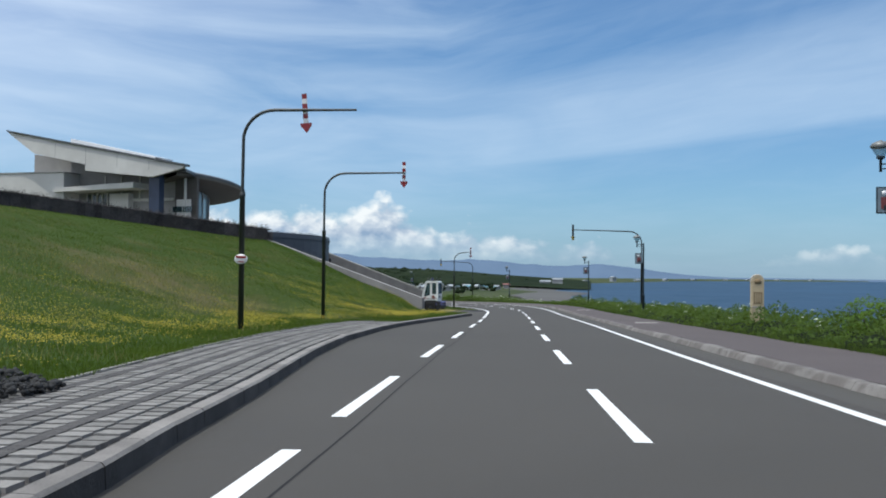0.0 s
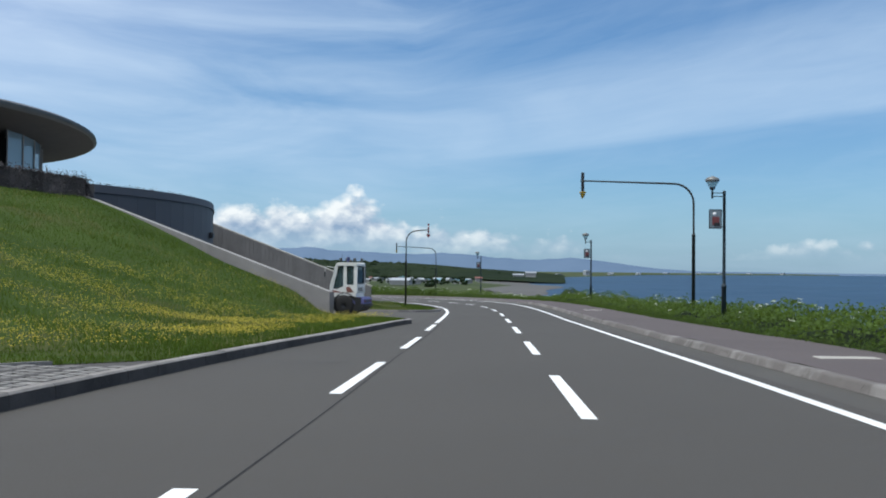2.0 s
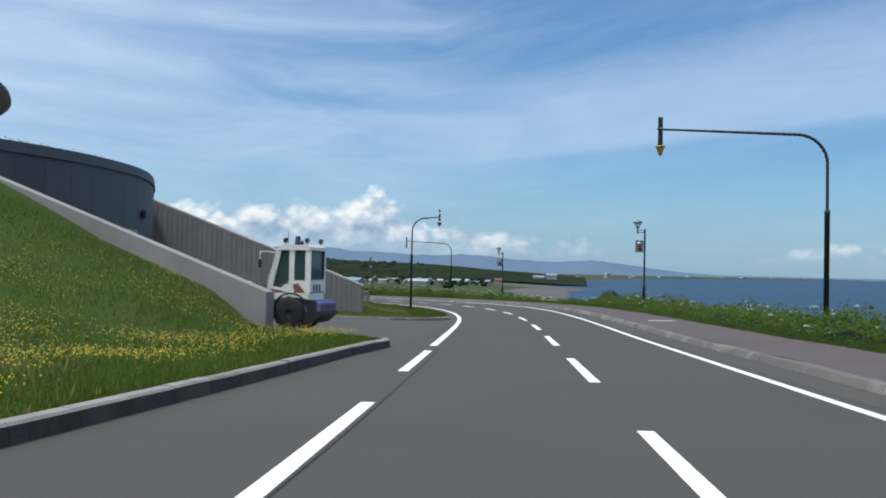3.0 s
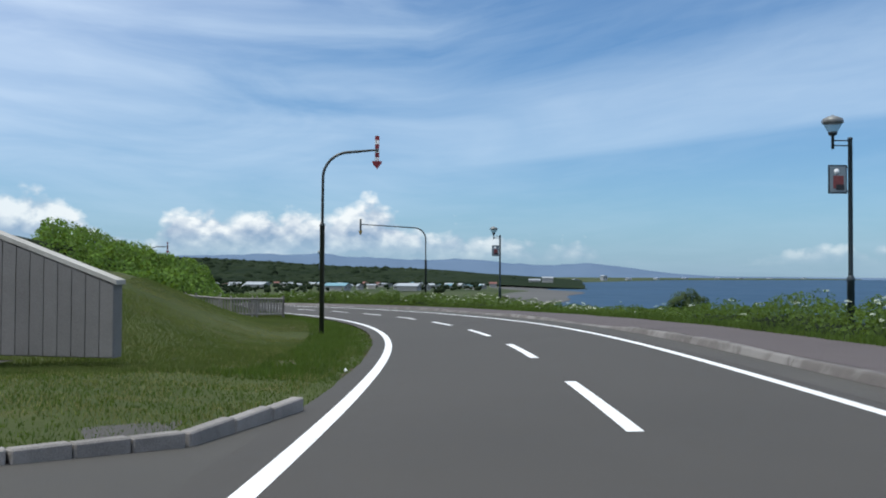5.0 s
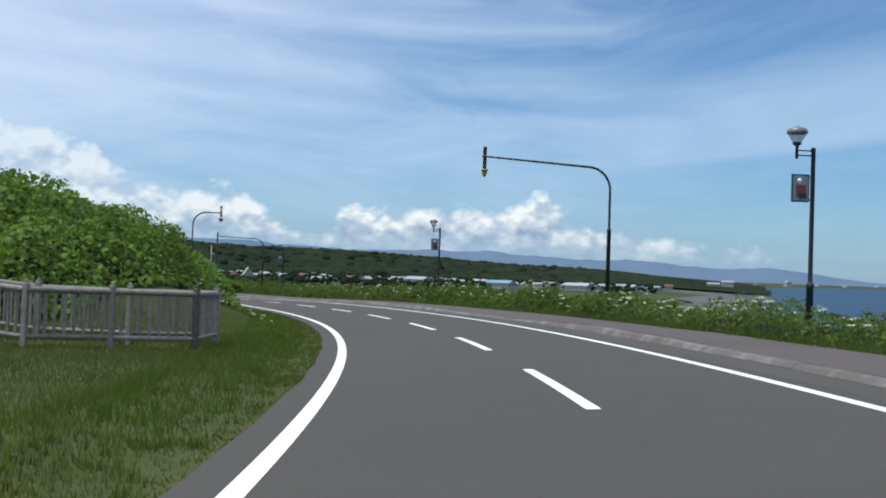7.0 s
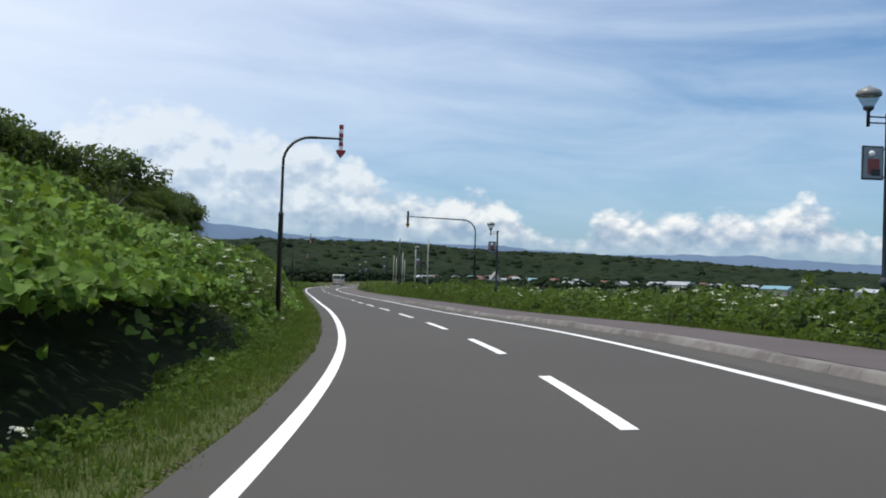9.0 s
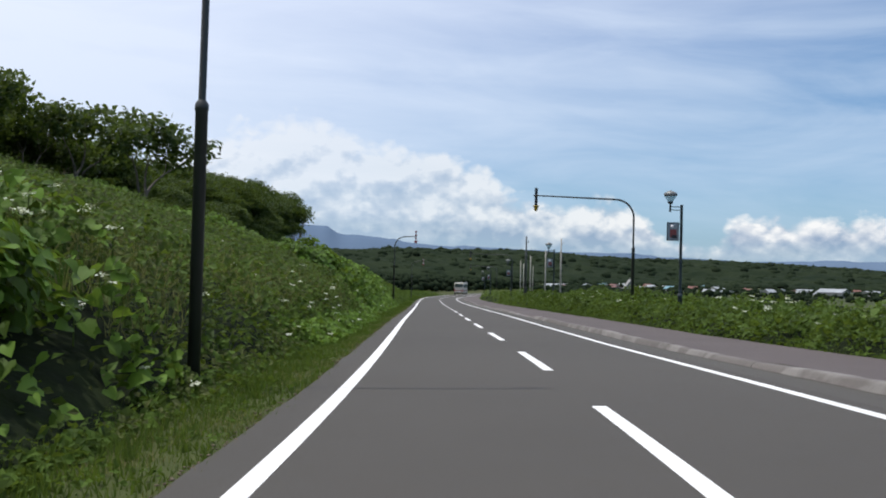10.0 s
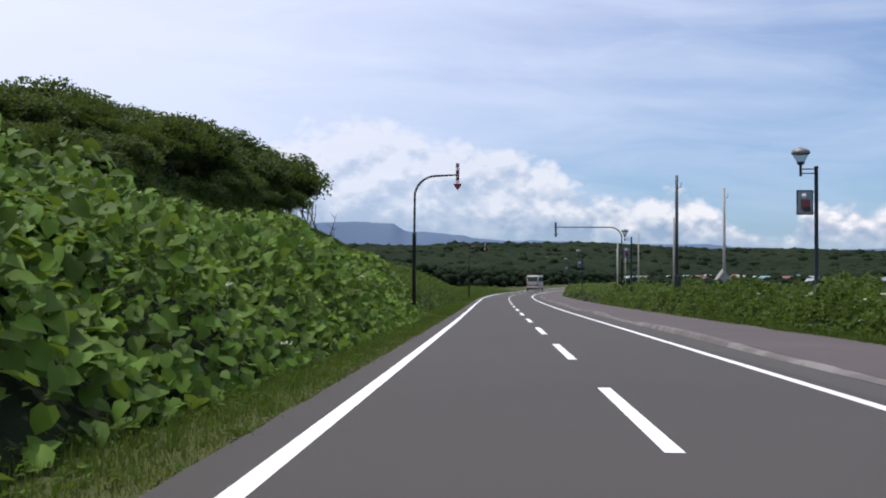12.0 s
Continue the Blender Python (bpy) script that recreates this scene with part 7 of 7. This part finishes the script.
def umbels(name, s, l, z_of, seed, label):
    r = np.random.RandomState(seed)
    pts, stems = [], Shape()
    for a, b in zip(s, l):
        base = np.array(z_of(a, b))
        h = 0.04 + 0.16 * r.rand()
        rad = 0.05 + 0.08 * r.rand()
        top = base + np.array([0, 0, h])
        stems.tube([base - np.array([0, 0, 0.3]), top], [0.010, 0.006], 4, False)
        q = r.normal(0, 0.5, (26, 3)) * np.array([rad, rad, rad * 0.28])
        pts.append(top + q)
    p = np.concatenate(pts)
    th = part(name, leaf_mesh(name, p, 0.025 + 0.025 * r.rand(len(p)), (0, -0.1, 1), 0.5, 1.0, seed), WHITE_FL)
    tagged(th, label, "flowers", kind="stuff")
    part("stems", stems, BLADE, th)


s, l, r = scatter(300, 20, 262, 6.9, 10.0, 91)
umbels("white_umbels", s, l, lambda a, b: world_xyz(a, b, right_height(a, b) + weed_height(a, b)), 91, "white umbel flowers among the roadside weeds")
s, l, r = scatter(230, 122, 205, 6.7, 8.6, 94)
umbels("white_umbels", s, l, lambda a, b: world_xyz(a, b, right_height(a, b) + weed_height(a, b)), 94, "white umbel flowers among the roadside weeds")
s, l, r = scatter(150, 150, 262, -12, -4.6, 92)
umbels("white_umbels", s, l, lambda a, b: hill_point(a, b, 0.9), 92, "white umbel flowers on the hillside")
s, l, r = scatter(70, 181, 190, -7.6, -5.3, 93)
s, l = np.append(s, 198 + 16 * r.rand(26)), np.append(l, -4.3 - 1.3 * r.rand(26))
umbels("white_umbels", s, l, lambda a, b: hill_point(a, b, 1.02), 93, "cream flower heads massed low on the hillside")

# ---- hedge on the crest ----
hedge = thing("hedge", "long dark clipped hedge with ragged top on the slope's crest", "hedge")
u = np.linspace(0.004, 0.72, 90)
line = crest(u) + np.array([-0.5, 0.5, 0.0])
core = Shape()
for a, b in zip(line[:-1], line[1:]):
    d = (Vector(b) - Vector(a)).normalized()
    nrm = Vector((d.y, -d.x, 0)) * 0.34
    a, b = Vector(a), Vector(b)
    up = Vector((0, 0, 1.02))
    lo = Vector((0, 0, -0.3))
    core.add([a + nrm + lo, b + nrm + lo, b + nrm + up, a + nrm + up, a - nrm + lo, b - nrm + lo, b - nrm + up, a - nrm + up], [(0, 1, 2, 3), (3, 2, 6, 7), (5, 4, 7, 6), (1, 0, 4, 5)])
part("core", core, LEAF_HEDGE, hedge)
r = np.random.RandomState(95)
n = 42000
uu = r.rand(n) * 0.715 + 0.004
c = crest(uu) + np.array([-0.5, 0.5, 0.0])
off = r.normal(0, 0.36, n)
z = np.where(r.rand(n) < 0.25, 0.95 + 0.40 * r.rand(n) ** 2 * (0.5 + 0.5 * np.sin(uu * 900)), r.rand(n) * 1.12)
c[:, 0] += np.sign(off) * 0.36 * 0.75 + r.normal(0, 0.05, n)
c[:, 1] += np.sign(off) * -0.30 + r.normal(0, 0.05, n)
c[:, 2] += z
part("foliage", leaf_mesh("foliage", c, 0.05 + 0.07 * r.rand(n), (0.4, -0.5, 0.6), 1.1, 0.6, 95), LEAF_HEDGE, hedge)
sprigs = thing("planter_row", "low dark shrubs along the podium's edge", "shrub row")
n = 5200
a = np.radians(-29 + 99 * r.rand(n))
k = 0.5 + 0.5 * np.sin(a * 160)
p = np.stack([POD.x + (POD_R - 0.9 + 0.25 * r.normal(0, 1, n)) * np.cos(a), POD.y + (POD_R - 0.9 + 0.25 * r.normal(0, 1, n)) * np.sin(a), 3.05 + 0.28 * r.rand(n) * k], 1)
part("foliage", leaf_mesh("foliage", p, 0.05 + 0.06 * r.rand(n), (0, 0, 1), 1.2, 0.6, 96), LEAF_HEDGE, sprigs)


# ---- wind-shaped trees on the hill ----
def oak(seed, height, spread_r, open_crown):
    """A leaning trunk that forks into limbs; the crown is a flat dome of leaf clumps."""
    r = random.Random(seed)
    th = thing("oak_tree", "wind-shaped dark green oak with twisted grey limbs on the hillside", "tree", "hillside oaks")
    wood = Shape()
    ends = []

    def limb(p, d, length, rad, depth):
        pts, rr = [p], [rad]
        for k in range(4):
            d = (d + Vector((r.uniform(-0.35, 0.35), r.uniform(-0.35, 0.35), r.uniform(-0.1, 0.25)))).normalized()
            p = p + d * length / 4
            pts.append(p)
            rr.append(rad * (1 - 0.13 * (k + 1)))
        wood.tube(pts, rr, 7 if depth < 2 else 5, False)
        if depth >= 3:
            ends.append(p)
            return
        for k in range(3 if depth < 2 else 2):
            a = r.uniform(0, math.tau)
            nd = (d * 0.7 + Vector((math.cos(a), math.sin(a), r.uniform(0.0, 0.5))) * 0.8).normalized()
            limb(p, nd, length * r.uniform(0.6, 0.8), rr[-1] * 0.72, depth + 1)
        if depth == 2:
            ends.append(p)

    limb(Vector((0, 0, -0.4)), Vector((r.uniform(-0.3, 0.3), r.uniform(-0.3, 0.3), 1)).normalized(), height * 0.42, 0.15, 0)
    part("trunk", wood, BARK, th, "twisted grey trunk and limbs")
    rs = np.random.RandomState(seed)
    clumps = [np.array(e) for e in ends]
    for k in range(0 if open_crown else 46):
        a, q = rs.rand() * math.tau, rs.rand() ** 0.5
        clumps.append(np.array([spread_r * q * math.cos(a), spread_r * q * math.sin(a), height * (0.62 + 0.38 * math.sqrt(max(0, 1 - q * q))) - rs.rand() * 0.5]))
    pts = []
    for cpos in clumps:
        m = 52 if open_crown else 62
        q = rs.normal(0, 1, (m, 3))
        q /= np.linalg.norm(q, axis=1, keepdims=True)
        pts.append(cpos + q * (0.28 + 0.34 * rs.rand(m, 1)) * np.array([1.15, 1.15, 0.75]) * (0.85 if open_crown else 1.1))
    p = np.concatenate(pts)
    part("crown", leaf_mesh("crown", p, 0.13 + 0.14 * rs.rand(len(p)), (-0.1, -0.1, 0.9), 1.0, 0.7, seed), LEAF_TREE, th, "dark green leaf clumps")
    return th


def hill_top(s, l):
    return float(left_height(np.array(float(s)), np.array(float(l))))


masters = [oak(101, 4.4, 2.5, False), oak(102, 4.0, 2.8, False), oak(103, 4.8, 2.2, False), oak(104, 4.3, 2.4, True), oak(105, 4.0, 2.0, True)]
rt = random.Random(77)
spots = []
for k in range(120):
    s0 = 233 + 107 * (k / 119) + rt.uniform(-2, 2)
    l0 = -float(np.interp(s0, [233, 260, 300, 340], [27.5, 25.5, 24.0, 25.0])) - rt.random() ** 0.9 * float(np.interp(s0, [233, 300, 340], [17, 17, 7]))
    spots.append((s0, l0, rt.choice([0, 1, 2]), rt.uniform(0.82, 1.14) * float(np.interp(s0, [233, 247, 258, 268, 278, 288, 300, 314, 340], [1.5, 1.45, 1.1, 0.90, 1.06, 1.24, 1.38, 1.62, 1.65]))))
spots += [(s0, l0, rt.choice([0, 1, 2]), rt.uniform(0.8, 1.0)) for s0, l0 in ((212, -34), (219, -33), (226, -31), (222, -38), (230, -36))]
spots += [(234.0, -20.0, 4, 2.01), (241.5, -24.0, 3, 1.4), (239.5, -23.2, 4, 1.5), (230.0, -22.0, 3, 1.62), (224.5, -22.8, 4, 1.7), (219.0, -24.0, 3, 1.6), (233.5, -23.5, 4, 1.7), (227.5, -25.5, 0, 1.5), (222.0, -26.0, 1, 1.5), (250.0, -24.0, 3, 1.2)]
spots += [(246 + 78 * k / 33 + rt.uniform(-1.5, 1.5), -21.6 - 3.4 * rt.random(), rt.choice([0, 1, 2]), rt.uniform(0.62, 0.92)) for k in range(34)]
used = set()
for s0, l0, kind_no, sc in spots:
    m = at(s0, l0, hill_top(s0, l0) - 0.25, rt.uniform(0, 6.28)) @ Matrix.Rotation(0.12, 4, "X")
    if kind_no not in used:
        used.add(kind_no)
        masters[kind_no].matrix_basis = m @ Matrix.Scale(sc, 4)
    else:
        ob = copy_thing(masters[kind_no], m)
        ob.scale = (sc * 0.30, sc * 0.30, sc * 1.05) if sc > 2 else (sc, sc, sc)


def dead_tree(s0, l0, height, seed):
    r = random.Random(seed)
    th = thing("dead_tree", "bare bleached dead tree on the hill's shoulder", "dead tree", "dead trees", at(s0, l0, hill_top(s0, l0)))
    wood = Shape()
    p, d = Vector((0, 0, -0.4)), Vector((r.uniform(-0.2, 0.2), 0, 1))
    pts = [p]
    for k in range(7):
        d = (d + Vector((r.uniform(-0.3, 0.3), r.uniform(-0.2, 0.2), 0.2))).normalized()
        p = p + d * height / 7
        pts.append(p)
    wood.tube(pts, [0.11 * (1 - 0.12 * k) for k in range(8)], 7)
    part("trunk", wood, DEADWOOD, th)
    for k in range(5):
        q = pts[2 + k % 5]
        e = q + Vector((r.uniform(-0.8, 0.8), r.uniform(-0.5, 0.5), r.uniform(0.3, 0.9)))
        part("branch", Shape().tube([q, q.lerp(e, 0.5) + Vector((0, 0, -0.08)), e], [0.04, 0.028, 0.012], 5), DEADWOOD, th)


for k, (s0, l0, h0) in enumerate(((341.5, -23.0, 5.6), (343.5, -23.6, 4.6), (345.5, -22.6, 4.2), (348.5, -22.8, 3.2), (338.5, -23.5, 5.0), (336.0, -24.0, 5.2), (333.5, -22.2, 5.4), (331.0, -22.8, 5.0), (328.0, -21.8, 4.8), (238.0, -23.6, 3.6))):
    dead_tree(s0, l0, h0, 200 + k)

# ---- far woods ----
r = np.random.RandomState(120)
ico = bmesh.new()
bmesh.ops.create_icosphere(ico, subdivisions=1, radius=1.0)
ico.verts.index_update()
IV = np.array([v.co for v in ico.verts])
IF = np.array([[v.index for v in f.verts] for f in ico.faces])
ico.free()


def clumps(name, p, size, material, label, seed, flat=0.8):
    q = np.random.RandomState(seed)
    n = len(p)
    v = IV[None] * (0.75 + 0.5 * q.rand(n, len(IV), 1)) * size[:, None, None] * np.array([1, 1, flat])
    v = v + p[:, None, :]
    f = IF[None] + (np.arange(n) * len(IV))[:, None, None]
    return stuff(name, bulk(name, v.reshape(-1, 3), f.reshape(-1, 3), True), material, label, "woods")


n = 5200
fi, fk = r.rand(n) * (RIDGE.shape[0] - 1), (r.rand(n) ** 0.8) * 92
i, j = fi.astype(int), fk.astype(int)
p = RIDGE[i, j] * (1 - (fk - j))[:, None] + RIDGE[i, j + 1] * (fk - j)[:, None]
az = -8.5 + 83.5 * fi / (RIDGE.shape[0] - 1)
thin_end = 0.35 + 0.65 * ease(-5, 4, az)
p = p + np.stack([r.normal(0, 9, n), r.normal(0, 9, n), r.rand(n) * 2.0 - 3.6], 1)
keep = r.rand(n) < 0.15 + ease(-6, 3, az)
clumps("ridge_woods", p[keep], (3.2 + 4.2 * r.rand(n) ** 1.4)[keep] * thin_end[keep], RIDGE_WOOD, "dark green woods covering the ridge", 121, 0.75)
n = 14000
az, dist = -6 + 70 * r.rand(n), 420 + 640 * r.rand(n) ** 0.7
p = polar(az, dist, -10.8 + 1.6 * r.rand(n) ** 2)
keep = (p[:, 0] < shore_x(p[:, 1]) - 60) & ((dist > 560) | (az > 20)) & (dist > 380) & (wob(az * 6, dist, 60, 44) > 0.3 - 0.45 * ease(0, 10, az))
p = p[keep]
clumps("plain_trees", p, 0.7 + 1.5 * r.rand(len(p)) ** 2, RIDGE_WOOD, "scattered trees on the coastal plain", 122)

n = 9000
sg, lg = 392 + 248 * r.rand(n), -11 - 92 * r.rand(n)
keep = wob(sg, lg, 45, 47) + (sg - 400) * 0.006 > -0.1
sg, lg = sg[keep], lg[keep]
clumps("roadside_woods", world_xyz(sg, lg, left_height(sg, lg) + 0.4 + 2.6 * r.rand(len(sg)) ** 1.5), 0.5 + 0.9 * r.rand(len(sg)), RIDGE_WOOD, "trees behind the far bend of the road", 123)
sg, lg = 410 + 230 * r.rand(4200), 14 + 84 * r.rand(4200)
clumps("field_trees", world_xyz(sg, lg, right_height(sg, lg) + 0.3 + 2.2 * r.rand(4200) ** 1.5), 0.5 + 0.8 * r.rand(4200), RIDGE_WOOD, "scrubby trees on the low land", 124)
gravel = np.random.RandomState(130)
n = 4000
sg = 94 + 176 * gravel.rand(n)
lg = left_edge(sg) - 0.07 + 0.04 * wob(sg, 0 * sg, 1.6, 31) + 0.045 * gravel.normal(0, 1, n)
keep = wob(sg, lg, 3.0, 32) > -0.25
clumps("verge_litter", world_xyz(sg[keep], lg[keep], -0.005), 0.006 + 0.016 * gravel.rand(keep.sum()) ** 2, SOIL, "crumbs of earth and grit along the asphalt edge", 132, 0.5)
n = 4200
sg, lg = 5.5 + 8.0 * gravel.rand(n), -6.05 - 2.6 * gravel.rand(n) ** 1.2
keep = sg < 10.7 - (lg + 6.05) * 1.05
clumps("gravel_patch", world_xyz(sg[keep], lg[keep], 0.17 + 0.10 * gravel.rand(keep.sum())), 0.018 + 0.045 * gravel.rand(keep.sum()) ** 2, ROCK, "dark gravel heap beside the paving", 131, 0.7)

# ---- pavers, kerb stones ----
PAV_ROWS = [0.08, 0.33, 0.70, 0.95, 1.32, 1.57, 1.93]
rp = random.Random(5)
near_count = 0
light_rest, dark_rest = Shape(), Shape()


def block(shape, s0, s1, l0, l1, h):
    top = [spot(s0, l0, h), spot(s1, l0, h), spot(s1, l1, h), spot(s0, l1, h)]
    low = [q - Vector((0, 0, 0.05)) for q in top]
    shape.add(top + low, [(0, 1, 2, 3), (0, 4, 5, 1), (1, 5, 6, 2), (2, 6, 7, 3), (3, 7, 4, 0)])
    return shape


for row, off in enumerate(PAV_ROWS):
    s0 = -14.0 + 0.15 * (row % 2)
    while s0 < 42.5:
        s1 = s0 + 0.232
        e = float(left_edge(s0 + 0.12)) - 0.20
        if off < 2.16:
            hh = 0.165 + rp.uniform(-0.004, 0.004)
            args = (s0, s1 - 0.02, e - off - 0.20, e - off, hh)
            if 5.0 < s0 < 14.6 and near_count < 300:
                part("paver", block(Shape(), *args), PAVER, pave_bed)
                near_count += 1
            else:
                block(light_rest, *args)
        s0 += 0.30
for off in (0.635, 1.255, 1.87):
    s0 = -14.0
    while s0 < 42.5:
        e = float(left_edge(s0 + 0.12)) - 0.20
        block(dark_rest, s0, s0 + 0.195, e - off - 0.065, e - off + 0.065, 0.160)
        s0 += 0.205
tagged(part("paver_field", light_rest, PAVER_LIGHT, pave_bed), kind="stuff")
tagged(part("dark_paver_band", dark_rest, PAVER_DARK, pave_bed), kind="stuff")
edge_s = np.arange(-14, 43, 0.6)
edging = Shape()
for s0 in edge_s:
    a, b = float(paved_inner(s0)), float(paved_inner(s0 + 0.59))
    edging.add([spot(s0, a, 0.19), spot(s0 + 0.59, b, 0.19), spot(s0 + 0.59, b - 0.09, 0.19), spot(s0, a - 0.09, 0.19), spot(s0, a, 0.05), spot(s0 + 0.59, b, 0.05)], [(0, 1, 2, 3), (0, 4, 5, 1)])
tagged(part("edging_row", edging, PAVER_LIGHT, pave_bed), kind="stuff")

stones("kerb_stone", -12, 640, 2.0, right_kerb, KERB_PALE, kerb_right, 140)
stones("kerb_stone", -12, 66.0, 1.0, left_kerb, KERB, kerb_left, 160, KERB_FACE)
rounded = Shape()
for k in range(9):
    a0, a1 = k / 9 * 1.45, (k + 0.97) / 9 * 1.45
    ring = []
    for a in (a0, a1):
        for rr_, h in ((1.25, -0.1), (1.235, 0.15), (1.21, 0.175), (1.08, 0.18), (1.06, -0.1)):
            ring.append(spot(66.0 + rr_ * math.sin(a), float(left_edge(66.0)) - 1.25 + rr_ * math.cos(a), h))
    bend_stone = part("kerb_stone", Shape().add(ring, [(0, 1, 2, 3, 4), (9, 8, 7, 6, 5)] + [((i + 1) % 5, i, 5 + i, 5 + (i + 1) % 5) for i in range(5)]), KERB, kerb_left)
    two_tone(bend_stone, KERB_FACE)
island_kerb = thing("kerb", "low pale kerb round the grass island", "kerb", kind="structure")
isl = [(89.6, -3.3), (86.8, -3.8), (85.8, -4.8), (85.4, -5.6), (86.4, -7.3), (88.4, -9.2)]
for (sa, la), (sb, lb) in zip(isl, isl[1:]):
    for k in range(3):
        a, b = spot(sa + (sb - sa) * k / 3, la + (lb - la) * k / 3, 0.0), spot(sa + (sb - sa) * (k + 0.97) / 3, la + (lb - la) * (k + 0.97) / 3, 0.0)
        d = (b - a).normalized()
        q = Shape().box((0, 0, 0.03), ((b - a).length, 0.14, 0.22), bevel=0.015, m=Matrix.Translation((a + b) / 2) @ Matrix.Rotation(math.atan2(d.y, d.x), 4, "Z"))
        part("kerb_stone", q, KERB, island_kerb)
